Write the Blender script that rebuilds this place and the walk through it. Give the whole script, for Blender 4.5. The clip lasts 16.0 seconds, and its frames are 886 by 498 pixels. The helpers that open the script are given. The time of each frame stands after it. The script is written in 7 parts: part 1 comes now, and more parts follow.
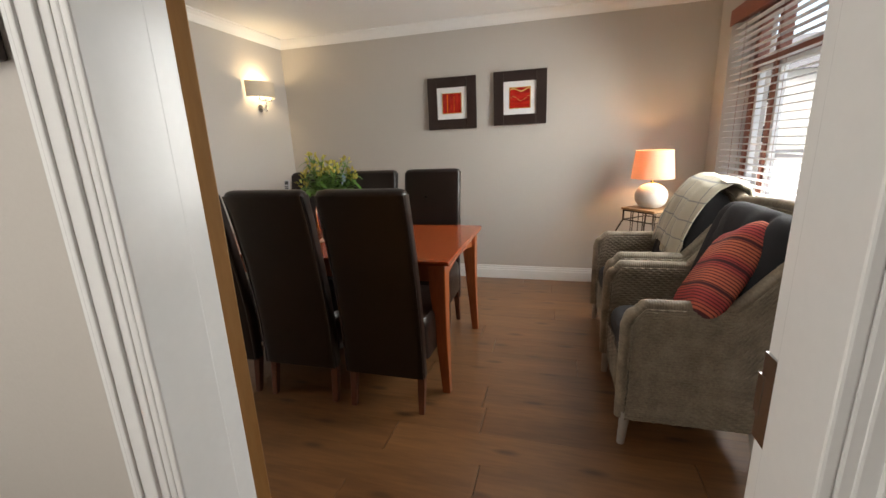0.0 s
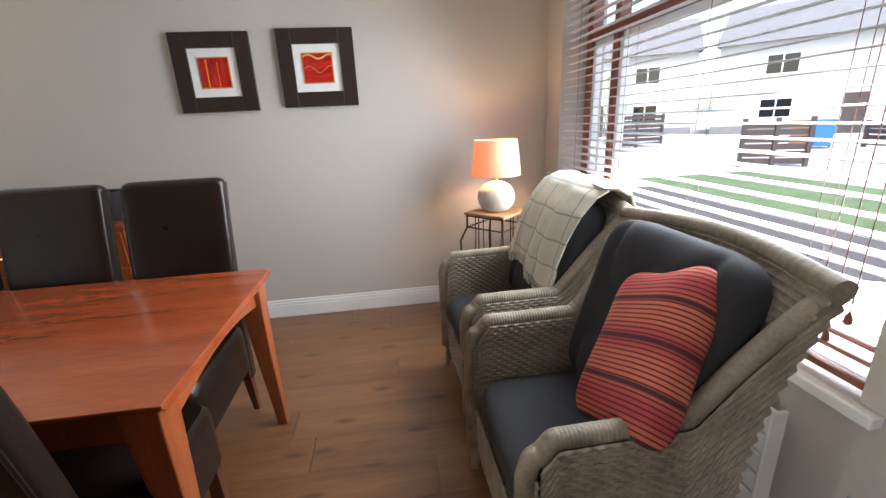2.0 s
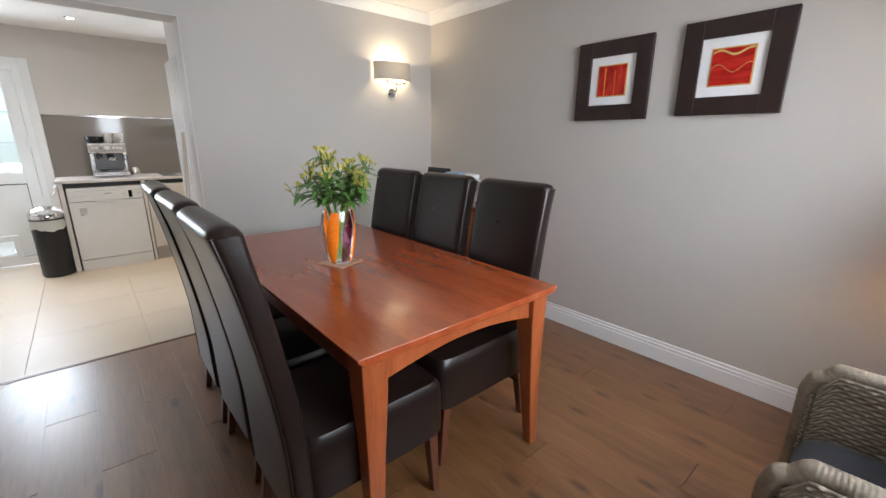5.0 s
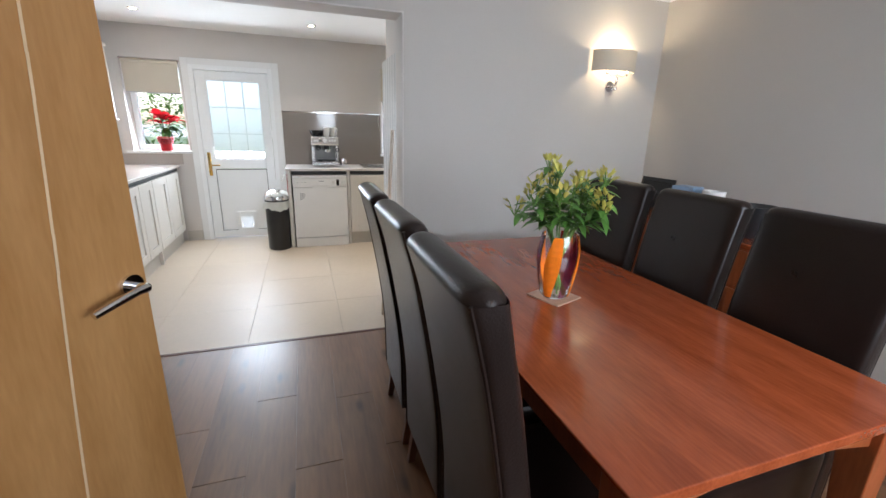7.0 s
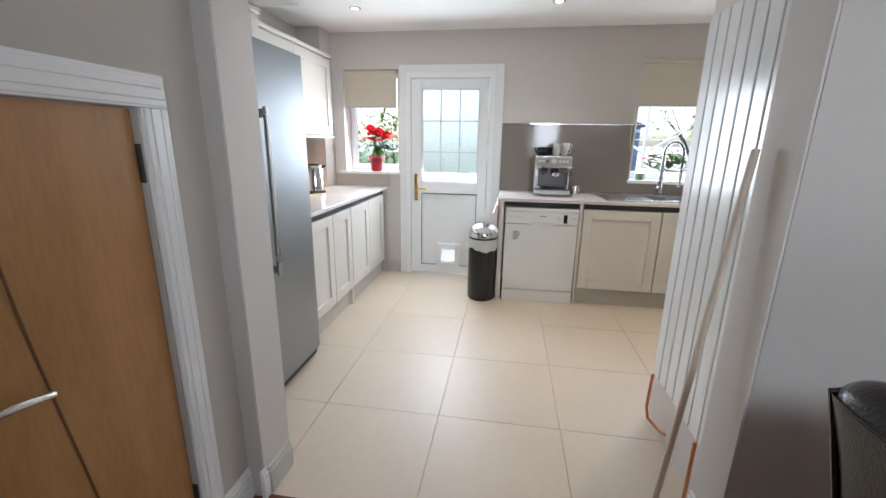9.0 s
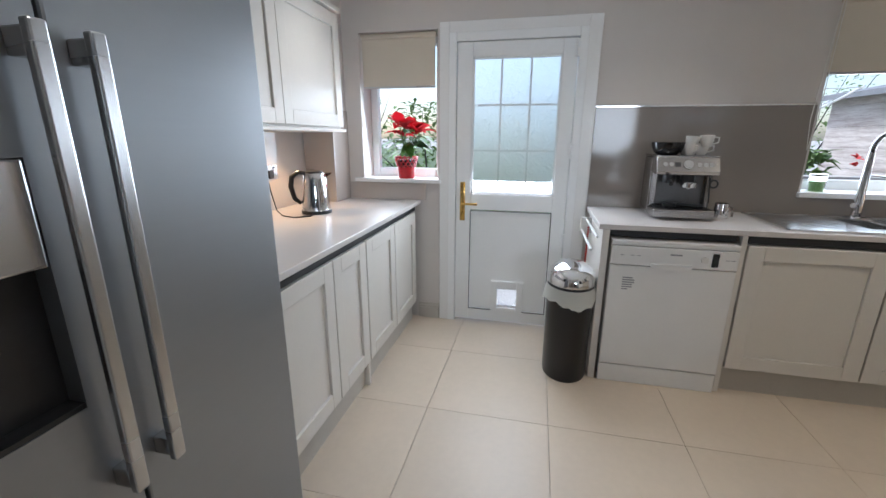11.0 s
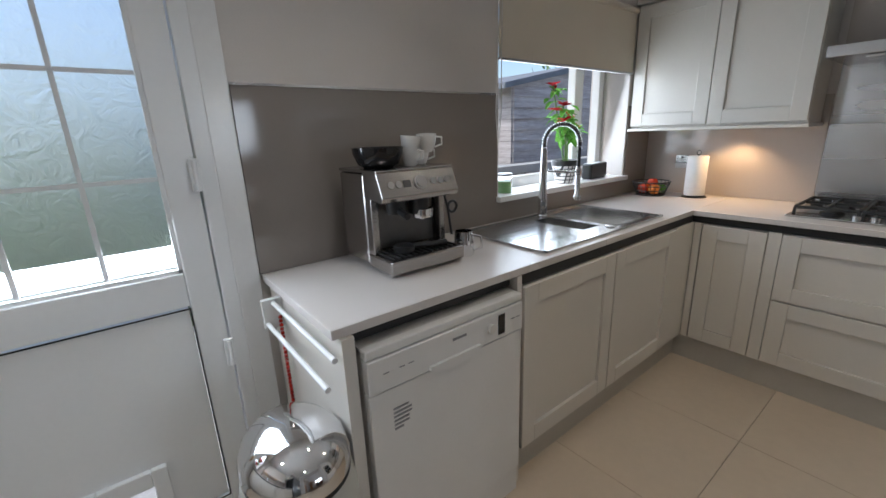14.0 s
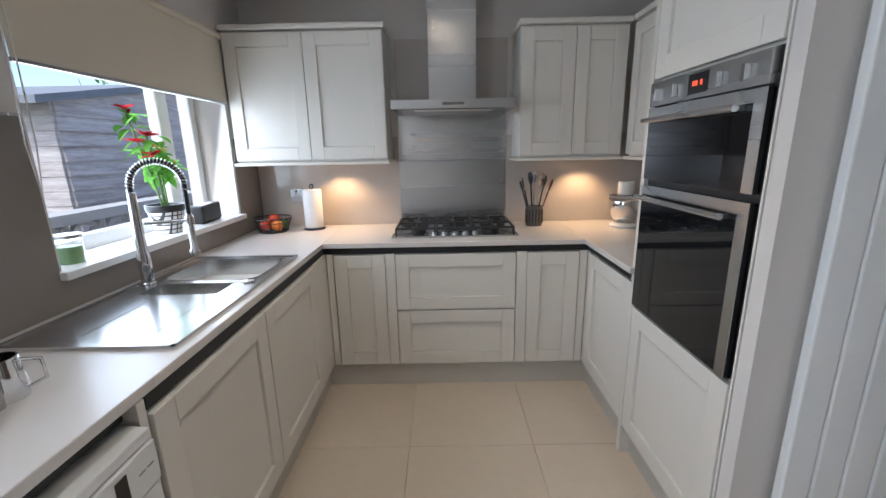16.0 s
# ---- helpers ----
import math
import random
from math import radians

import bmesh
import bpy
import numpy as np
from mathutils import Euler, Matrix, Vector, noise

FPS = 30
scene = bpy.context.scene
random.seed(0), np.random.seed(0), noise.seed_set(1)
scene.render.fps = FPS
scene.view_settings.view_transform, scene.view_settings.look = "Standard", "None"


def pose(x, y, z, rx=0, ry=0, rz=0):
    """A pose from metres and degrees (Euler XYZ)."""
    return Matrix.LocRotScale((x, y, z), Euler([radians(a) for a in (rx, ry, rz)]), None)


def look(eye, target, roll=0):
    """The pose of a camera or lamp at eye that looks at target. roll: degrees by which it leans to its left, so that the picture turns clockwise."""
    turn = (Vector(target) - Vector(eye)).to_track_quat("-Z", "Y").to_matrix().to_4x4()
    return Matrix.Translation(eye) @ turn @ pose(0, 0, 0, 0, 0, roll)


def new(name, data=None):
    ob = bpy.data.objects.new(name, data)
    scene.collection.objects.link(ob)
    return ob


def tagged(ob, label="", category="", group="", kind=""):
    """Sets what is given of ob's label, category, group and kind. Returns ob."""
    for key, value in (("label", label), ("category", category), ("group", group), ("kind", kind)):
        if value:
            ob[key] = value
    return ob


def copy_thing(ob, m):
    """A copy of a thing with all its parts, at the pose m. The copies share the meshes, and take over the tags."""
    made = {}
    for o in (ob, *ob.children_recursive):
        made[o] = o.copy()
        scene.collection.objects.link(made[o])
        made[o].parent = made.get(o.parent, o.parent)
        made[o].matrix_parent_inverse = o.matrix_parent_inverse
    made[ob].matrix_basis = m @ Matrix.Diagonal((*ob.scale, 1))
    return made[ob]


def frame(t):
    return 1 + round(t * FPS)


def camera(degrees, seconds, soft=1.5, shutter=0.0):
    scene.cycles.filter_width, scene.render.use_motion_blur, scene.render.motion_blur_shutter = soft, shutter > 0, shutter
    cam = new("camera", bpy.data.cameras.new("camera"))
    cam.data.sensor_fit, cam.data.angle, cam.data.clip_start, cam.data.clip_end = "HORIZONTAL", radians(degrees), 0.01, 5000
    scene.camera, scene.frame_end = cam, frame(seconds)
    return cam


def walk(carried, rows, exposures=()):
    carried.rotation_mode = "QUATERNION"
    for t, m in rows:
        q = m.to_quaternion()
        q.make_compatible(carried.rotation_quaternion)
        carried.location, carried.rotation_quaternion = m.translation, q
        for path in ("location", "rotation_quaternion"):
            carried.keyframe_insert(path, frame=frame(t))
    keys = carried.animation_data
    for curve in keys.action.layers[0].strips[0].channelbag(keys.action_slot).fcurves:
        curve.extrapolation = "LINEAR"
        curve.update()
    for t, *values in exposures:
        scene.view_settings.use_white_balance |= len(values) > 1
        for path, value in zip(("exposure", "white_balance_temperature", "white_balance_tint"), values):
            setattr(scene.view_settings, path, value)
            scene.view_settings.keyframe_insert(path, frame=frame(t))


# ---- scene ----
cam = camera(94.5, 16.0)
# seconds, eye, heading, pitch, lean
ROWS = [
    (0, 0.0023, 0.0088, 1.3017, 15.85, -14.24, -2.33),
    (0.5, -0.1020, 0.1747, 1.3331, 9.87, -15.09, -2.98),
    (1, -0.0989, 0.4164, 1.3169, 2.94, -16.17, -3.18),
    (1.5, -0.0356, 0.7014, 1.3357, -2.85, -16.70, -3.13),
    (2, 0.0476, 1.0068, 1.3252, -6.93, -17.33, -2.74),
    (2.5, 0.1477, 1.2599, 1.3297, -6.42, -17.24, -1.96),
    (3, 0.3453, 1.4170, 1.3055, 6.33, -17.15, -0.42),
    (3.5, 0.4708, 1.4454, 1.3184, 19.65, -17.06, 0.45),
    (4, 0.4599, 1.4254, 1.3280, 31.53, -16.57, -0.04),
    (4.5, 0.4249, 1.4013, 1.3232, 41.63, -15.64, -0.12),
    (7, -0.0765, 1.3432, 1.3652, 71.25, -16.13, 1.52),
    (7.5, -0.3922, 1.3280, 1.3639, 78.86, -16.21, 1.02),
    (8, -0.7805, 1.3044, 1.3855, 86.66, -15.80, 0.77),
    (8.5, -1.1704, 1.2402, 1.3599, 93.55, -15.30, 0.74),
    (9, -1.5158, 1.2104, 1.3679, 98.80, -14.73, 0.91),
    (9.5, -1.8634, 1.1693, 1.3628, 101.71, -14.93, 0.68),
    (10, -2.1461, 1.0944, 1.3452, 103.47, -15.23, 0.37),
    (12.5, -3.5586, 0.4536, 1.3674, 92.05, -15.74, -1.73),
    (13, -3.7280, 0.4831, 1.3703, 80.00, -16.05, -2.09),
    (13.5, -3.9743, 0.6305, 1.3483, 67.07, -15.95, -2.11),
    (14, -4.1375, 0.7943, 1.3672, 51.93, -15.77, -2.03),
    (14.5, -4.2810, 0.9314, 1.3613, 33.71, -15.24, -1.73),
    (15, -4.3609, 0.9935, 1.4045, 15.73, -14.79, -1.75),
    (15.5, -4.3382, 1.0208, 1.4163, 5.18, -14.16, -1.62),
    (16, -4.3420, 1.0201, 1.4152, 0.26, -13.70, -1.13),
]
EXPOSURES = [(0.0, 1.5, 7300, 10), (0.7, 1.72, 6950, 10), (1.5, 1.88, 6600, 10), (3.0, 1.58, 6200, 10), (4.5, 1.62, 6250, 10), (7.5, 1.52, 6000, 10), (8.5, 1.58, 6050, 10), (9.5, 1.2, 5850, 10), (10.2, 0.98, 5750, 10),
             (12.3, 0.6, 6000, 10), (13.5, 0.3, 5950, 10), (14.5, 0.66, 6000, 10), (15.3, 0.92, 5800, 10), (16.0, 0.87, 5750, 10)]
walk(cam, [(t, pose(x, y, z, 90 + pitch, 0, yaw) @ pose(0, 0, 0, 0, 0, lean)) for t, x, y, z, yaw, pitch, lean in ROWS], EXPOSURES)
# ---- light ----
world = bpy.data.worlds.new("sky")
scene.world = world
world.use_nodes = True
wn = world.node_tree
wn.nodes.clear()
sky = wn.nodes.new("ShaderNodeTexSky")
sky.sky_type = "NISHITA"
sky.sun_disc = False
sky.air_density, sky.dust_density, sky.ozone_density = 1.0, 1.8, 0.6
sky.sun_elevation, sky.sun_rotation = radians(50), radians(200)
bg = wn.nodes.new("ShaderNodeBackground")
bg.inputs["Strength"].default_value = 0.15
wo = wn.nodes.new("ShaderNodeOutputWorld")
wn.links.new(sky.outputs[0], bg.inputs[0])
wn.links.new(bg.outputs[0], wo.inputs[0])


def lamp(name, kind, energy, colour, m, size=0.1, size_y=None, angle=None):
    d = bpy.data.lights.new(name, kind)
    d.energy, d.color = energy, colour
    if kind == "AREA":
        d.shape = "RECTANGLE" if size_y else "DISK"
        d.size = size
        if size_y:
            d.size_y = size_y
    elif kind == "SUN":
        d.angle = angle
    else:
        d.shadow_soft_size = size
    ob = new(name, d)
    ob.matrix_basis = m
    return ob


lamp("sun", "SUN", 2.4, (1, 0.97, 0.92), look((0, 0, 9), (2.0, 5.0, 0)), angle=radians(12))
WARM = (1.0, 0.62, 0.3)
# daylight in the window openings
lamp("front_window_daylight", "AREA", 24, (0.88, 0.94, 1.0), look((1.155, 2.6, 1.34), (0, 2.5, 1.0)), 1.6, 1.35).data.spread = radians(135)
lamp("sink_window_daylight", "AREA", 6.5, (0.87, 0.94, 1.0), look((-5.72, 2.95, 1.4), (-4, 2.95, 1.0)), 1.15, 0.62)
lamp("side_window_daylight", "AREA", 3, (0.87, 0.94, 1.0), look((-5.72, -0.17, 1.38), (-4, -0.17, 1.0)), 0.5, 0.6)
lamp("door_pane_daylight", "AREA", 9, (0.87, 0.94, 1.0), look((-5.54, 0.63, 1.4), (-4, 0.63, 1.0)), 0.55, 0.85)
# fill added on the hall's blank side wall to brighten the front wall
lamp("hall_daylight", "AREA", 9.5, (0.95, 0.97, 1.0), look((-1.27, -0.55, 1.45), (0.6, 0.9, 0.9)), 0.8, 1.2)
# lamps of the place
lamp("sconce_bulb", "POINT", 2.0, (1.0, 0.8, 0.52), pose(-2.62, 3.46, 1.90), 0.03)
lamp("table_lamp_bulb", "POINT", 2.5, WARM, pose(0.715, 3.54, 1.08), 0.03)
for x, y in ((-4.92, -0.04), (-4.92, 1.505), (-3.4, 0.75), (-4.3, 2.6)):
    ob = lamp("ceiling_spot_light", "SPOT", 17 if y > 2 else 6.5, (1, 0.93, 0.84) if y < 2 else (1, 0.84, 0.62), pose(x, y, 2.345), 0.03)
    ob.data.spot_size, ob.data.spot_blend = radians(110), 0.7
for x, y in ((-5.02, 3.74), (-3.42, 3.74), (-4.93, -0.62)):
    ob = lamp("cabinet_downlight", "SPOT", 5.2, WARM, pose(x, y, 1.325), 0.02)
    ob.data.spot_size, ob.data.spot_blend = radians(125), 0.6


# ---- materials ----
def material(name, colour, rough=0.5, metal=0.0, vary=0.08, scale=6.0, fine=60.0, bump=0.0, bump_scale=None, coat=0.0,
             stretch=(1, 1, 1), random_value=0.0, colour2=None, spec=0.5):
    """Base colour that drifts at two scales, with a fine relief."""
    m = bpy.data.materials.new(name)
    m.use_nodes = True
    t = m.node_tree
    b = t.nodes["Principled BSDF"]
    b.inputs["Metallic"].default_value = metal
    b.inputs["Coat Weight"].default_value = coat
    b.inputs["Coat Roughness"].default_value = 0.08
    b.inputs["Specular IOR Level"].default_value = spec
    co = t.nodes.new("ShaderNodeTexCoord")
    mp = t.nodes.new("ShaderNodeMapping")
    mp.inputs["Scale"].default_value = stretch
    t.links.new(co.outputs["Object"], mp.inputs[0])
    vec = mp.outputs[0]
    info = t.nodes.new("ShaderNodeObjectInfo")
    if random_value:
        add = t.nodes.new("ShaderNodeVectorMath")
        add.operation = "MULTIPLY_ADD"
        comb = t.nodes.new("ShaderNodeCombineXYZ")
        for k in range(3):
            t.links.new(info.outputs["Random"], comb.inputs[k])
        add.inputs[1].default_value = (37.0, 19.0, 11.0)
        t.links.new(comb.outputs[0], add.inputs[0])
        t.links.new(vec, add.inputs[2])
        vec = add.outputs[0]
    n1 = t.nodes.new("ShaderNodeTexNoise")
    n1.inputs["Scale"].default_value, n1.inputs["Detail"].default_value = scale, 3
    n2 = t.nodes.new("ShaderNodeTexNoise")
    n2.inputs["Scale"].default_value, n2.inputs["Detail"].default_value = fine, 4
    for n in (n1, n2):
        t.links.new(vec, n.inputs["Vector"])
    mix = t.nodes.new("ShaderNodeMath")
    mix.operation = "MULTIPLY_ADD"
    mix.inputs[1].default_value = 0.4
    t.links.new(n2.outputs[0], mix.inputs[0])
    sc = t.nodes.new("ShaderNodeMath")
    sc.operation = "MULTIPLY"
    sc.inputs[1].default_value = 0.6
    t.links.new(n1.outputs[0], sc.inputs[0])
    t.links.new(sc.outputs[0], mix.inputs[2])
    fac = mix.outputs[0]
    if random_value:
        r = t.nodes.new("ShaderNodeMath")
        r.operation = "MULTIPLY_ADD"
        r.inputs[1].default_value, r.inputs[2].default_value = random_value, -random_value / 2
        t.links.new(info.outputs["Random"], r.inputs[0])
        s = t.nodes.new("ShaderNodeMath")
        t.links.new(r.outputs[0], s.inputs[0])
        t.links.new(fac, s.inputs[1])
        fac = s.outputs[0]
    ramp = t.nodes.new("ShaderNodeValToRGB")
    c = Vector(colour)
    lo = c * (1 - vary) if colour2 is None else c
    hi = c * (1 + vary) if colour2 is None else Vector(colour2)
    ramp.color_ramp.elements[0].position, ramp.color_ramp.elements[1].position = 0.3, 0.7
    ramp.color_ramp.elements[0].color = (*lo, 1)
    ramp.color_ramp.elements[1].color = (*[min(1, v) for v in hi], 1)
    t.links.new(fac, ramp.inputs[0])
    t.links.new(ramp.outputs[0], b.inputs["Base Color"])
    rr = t.nodes.new("ShaderNodeMath")
    rr.operation = "MULTIPLY_ADD"
    rr.inputs[1].default_value, rr.inputs[2].default_value = 0.25 * rough, 0.875 * rough
    t.links.new(n1.outputs[0], rr.inputs[0])
    t.links.new(rr.outputs[0], b.inputs["Roughness"])
    if bump:
        bp = t.nodes.new("ShaderNodeBump")
        bp.inputs["Strength"].default_value, bp.inputs["Distance"].default_value = bump, 0.004
        nb = n2
        if bump_scale:
            nb = t.nodes.new("ShaderNodeTexNoise")
            nb.inputs["Scale"].default_value, nb.inputs["Detail"].default_value = bump_scale, 4
            t.links.new(vec, nb.inputs["Vector"])
        t.links.new(nb.outputs[0], bp.inputs["Height"])
        t.links.new(bp.outputs[0], b.inputs["Normal"])
    return m


def glow(name, colour, strength):
    m = bpy.data.materials.new(name)
    m.use_nodes = True
    b = m.node_tree.nodes["Principled BSDF"]
    b.inputs["Base Color"].default_value = (*colour, 1)
    b.inputs["Emission Color"].default_value = (*colour, 1)
    b.inputs["Emission Strength"].default_value = strength
    return m


def glass(name, colour=(1, 1, 1), rough=0.0, ior=1.45):
    m = bpy.data.materials.new(name)
    m.use_nodes = True
    b = m.node_tree.nodes["Principled BSDF"]
    b.inputs["Base Color"].default_value = (*colour, 1)
    b.inputs["Transmission Weight"].default_value = 1
    b.inputs["Roughness"].default_value = rough
    b.inputs["IOR"].default_value = ior
    return m


def stripes(m, axis, spacing, width, colour, soft=0.02, distort=0.0):
    """Lay lines of another colour across a material, along one axis of the object."""
    t = m.node_tree
    b = t.nodes["Principled BSDF"]
    src = b.inputs["Base Color"].links[0].from_socket
    co = t.nodes.new("ShaderNodeTexCoord")
    sp = t.nodes.new("ShaderNodeSeparateXYZ")
    t.links.new(co.outputs["Object"], sp.inputs[0])
    value = sp.outputs[axis]
    if distort:
        nz = t.nodes.new("ShaderNodeTexNoise")
        nz.inputs["Scale"].default_value = 5
        t.links.new(co.outputs["Object"], nz.inputs["Vector"])
        ma = t.nodes.new("ShaderNodeMath")
        ma.operation = "MULTIPLY_ADD"
        ma.inputs[1].default_value = distort
        t.links.new(nz.outputs[0], ma.inputs[0])
        t.links.new(value, ma.inputs[2])
        value = ma.outputs[0]
    pp = t.nodes.new("ShaderNodeMath")
    pp.operation = "PINGPONG"
    pp.inputs[1].default_value = spacing / 2
    t.links.new(value, pp.inputs[0])
    lt = t.nodes.new("ShaderNodeMapRange")
    lt.inputs["From Min"].default_value, lt.inputs["From Max"].default_value = width / 2 * (1 - soft), width / 2 * (1 + soft)
    lt.inputs["To Min"].default_value, lt.inputs["To Max"].default_value = 1, 0
    t.links.new(pp.outputs[0], lt.inputs["Value"])
    mx = t.nodes.new("ShaderNodeMixRGB")
    mx.inputs[2].default_value = (*colour, 1)
    t.links.new(lt.outputs[0], mx.inputs[0])
    t.links.new(src, mx.inputs[1])
    t.links.new(mx.outputs[0], b.inputs["Base Color"])
    return m


M_WALL = material("greige_paint", (0.50, 0.465, 0.425), 0.75, vary=0.03, scale=1.5, fine=150, bump=0.12)
M_KWALL = material("pale_stone_paint", (0.62, 0.58, 0.545), 0.7, vary=0.03, scale=1.5, fine=150, bump=0.12)
M_CEIL = material("white_ceiling_paint", (0.84, 0.83, 0.81), 0.8, vary=0.02, scale=2, fine=120, bump=0.1)
M_GLOSS = material("white_gloss_paint", (0.80, 0.80, 0.79), 0.22, vary=0.03, scale=3, fine=60, bump=0.05)
M_UPVC = material("white_plastic_frame", (0.82, 0.83, 0.83), 0.3, vary=0.02, scale=4)
M_PLANK = material("brown_oak_plank", (0.105, 0.044, 0.016), 0.40, scale=2.2, fine=14, stretch=(0.55, 5, 5), bump=0.1,
                   random_value=0.11, colour2=(0.235, 0.110, 0.043))
for plank_part, plank_value in (("Coat Weight", 0.55), ("Coat Roughness", 0.28)):
    M_PLANK.node_tree.nodes["Principled BSDF"].inputs[plank_part].default_value = plank_value


def knots(m, stretch, reach, colour):
    """Small dark knots, drawn out along the grain and placed anew on every plank."""
    t = m.node_tree
    b = t.nodes["Principled BSDF"]
    src = b.inputs["Base Color"].links[0].from_socket
    co, info = t.nodes.new("ShaderNodeTexCoord"), t.nodes.new("ShaderNodeObjectInfo")
    far = t.nodes.new("ShaderNodeMath")
    far.operation = "MULTIPLY"
    far.inputs[1].default_value = 53.0
    t.links.new(info.outputs["Random"], far.inputs[0])
    mp = t.nodes.new("ShaderNodeMapping")
    mp.inputs["Scale"].default_value = stretch
    t.links.new(co.outputs["Object"], mp.inputs[0])
    add = t.nodes.new("ShaderNodeVectorMath")
    t.links.new(mp.outputs[0], add.inputs[0])
    t.links.new(far.outputs[0], add.inputs[1])
    vo = t.nodes.new("ShaderNodeTexVoronoi")
    vo.voronoi_dimensions = "2D"
    vo.inputs["Scale"].default_value = 1.0
    t.links.new(add.outputs[0], vo.inputs["Vector"])
    ra = t.nodes.new("ShaderNodeMapRange")
    ra.inputs["From Min"].default_value, ra.inputs["From Max"].default_value = reach * 0.3, reach
    ra.inputs["To Min"].default_value, ra.inputs["To Max"].default_value = 0.75, 0.0
    t.links.new(vo.outputs["Distance"], ra.inputs["Value"])
    mx = t.nodes.new("ShaderNodeMixRGB")
    mx.inputs[2].default_value = (*colour, 1)
    t.links.new(ra.outputs[0], mx.inputs[0])
    t.links.new(src, mx.inputs[1])
    t.links.new(mx.outputs[0], b.inputs["Base Color"])


knots(M_PLANK, (1.6, 5.0, 1.0), 0.11, (0.045, 0.018, 0.008))
M_TILE = material("cream_floor_tile", (0.585, 0.49, 0.385), 0.42, vary=0.05, scale=1.6, fine=30, random_value=0.1, bump=0.03)
M_GROUT = material("tile_grout", (0.46, 0.42, 0.37), 0.8, vary=0.1)
M_UNIT = material("cream_cabinet_lacquer", (0.675, 0.64, 0.585), 0.34, vary=0.025, scale=2.5, fine=70, bump=0.02)
M_PLINTH = material("beige_plinth", (0.50, 0.47, 0.42), 0.4, vary=0.04)
M_TOP = material("pale_quartz_worktop", (0.64, 0.60, 0.57), 0.26, vary=0.012, scale=1.5, fine=260)
# one taupe glass in two tones, with shade and light put into the colours
M_SPLASH_SHADED = material("taupe_glass_splashback", (0.245, 0.215, 0.19), 0.08, vary=0.02, scale=1)
M_SPLASH_LIT = material("light_taupe_glass_splashback", (0.47, 0.42, 0.38), 0.08, vary=0.02, scale=1)
M_DARK = material("black_rail", (0.012, 0.012, 0.012), 0.5, vary=0.2)
M_STEEL = material("brushed_steel", (0.52, 0.52, 0.52), 0.27, 1.0, vary=0.015, scale=0.8, fine=40, stretch=(1, 1, 6))
M_STEELH = material("brushed_steel_across", (0.50, 0.50, 0.50), 0.27, 1.0, vary=0.015, scale=0.6, fine=30, stretch=(0.4, 1, 10))
M_FRIDGE = material("grey_steel_fridge", (0.30, 0.31, 0.32), 0.42, 0.85, vary=0.03, scale=2, fine=60, stretch=(1, 1, 20))
M_CHROME = material("chrome", (0.75, 0.75, 0.76), 0.08, 1.0, vary=0.02)
M_BRASS = material("polished_brass", (0.70, 0.46, 0.14), 0.2, 1.0, vary=0.05)
M_COPPER = material("copper_pipe", (0.62, 0.28, 0.14), 0.35, 1.0, vary=0.1, fine=40)
M_BLACK = material("black_plastic", (0.015, 0.015, 0.016), 0.35, vary=0.2)
M_IRON = material("cast_iron", (0.02, 0.02, 0.02), 0.55, vary=0.2, bump=0.2, fine=120)
M_OVEN = material("black_oven_glass", (0.008, 0.008, 0.009), 0.03, vary=0.1)
M_OAK = material("golden_oak_veneer", (0.32, 0.150, 0.045), 0.38, scale=2.5, fine=22, stretch=(5, 5, 0.7), bump=0.06,
                 colour2=(0.44, 0.230, 0.085))
M_INLAY = material("dark_inlay", (0.12, 0.055, 0.02), 0.5, vary=0.1)
M_PALEINLAY = material("pale_inlay", (0.62, 0.45, 0.28), 0.5, vary=0.1)
M_CHERRY = material("cherry_wood", (0.20, 0.036, 0.010), 0.2, scale=2.5, fine=20, stretch=(0.7, 6, 6), bump=0.04,
                    colour2=(0.34, 0.075, 0.024), coat=0.25)
M_CHERRYV = material("cherry_wood_upright", (0.20, 0.044, 0.012), 0.3, scale=2.5, fine=20, stretch=(6, 6, 0.7), bump=0.04,
                     colour2=(0.38, 0.10, 0.032), coat=0.2)
M_LEATHER = material("dark_brown_leather", (0.013, 0.0075, 0.006), 0.29, vary=0.25, scale=7, fine=220, bump=0.2, spec=0.35)
M_LEGWOOD = material("mahogany_leg", (0.10, 0.03, 0.014), 0.4, vary=0.25, scale=8, stretch=(4, 4, 0.6))
M_WICKER = material("grey_brown_wicker", (0.15, 0.12, 0.085), 0.55, scale=14, fine=110, colour2=(0.34, 0.285, 0.215), bump=0.3)
M_WICKERLEG = material("pale_wicker_leg", (0.36, 0.33, 0.29), 0.5, vary=0.1, bump=0.2)
M_GREYCLOTH = material("charcoal_cloth", (0.028, 0.028, 0.032), 0.9, vary=0.15, scale=6, fine=320, bump=0.35)
M_BLIND = material("pale_painted_slat", (0.76, 0.74, 0.72), 0.4, vary=0.1, scale=3, stretch=(4, 0.5, 4))
M_ROSE = material("rosewood_window_frame", (0.24, 0.075, 0.045), 0.4, vary=0.15, scale=4)
M_ROLLER = material("cream_roller_blind", (0.62, 0.56, 0.46), 0.85, vary=0.03, scale=3, fine=300, bump=0.15)
M_PANE = glass("window_glass", (1, 1, 1), 0.0, 1.0)
M_GLASS = glass("clear_glass")
M_FROST = glass("patterned_glass", (0.97, 0.98, 0.99), 0.6, 1.25)
ft = M_FROST.node_tree
fw, fb0 = ft.nodes.new("ShaderNodeTexNoise"), ft.nodes.new("ShaderNodeBump")
fc = ft.nodes.new("ShaderNodeTexCoord")
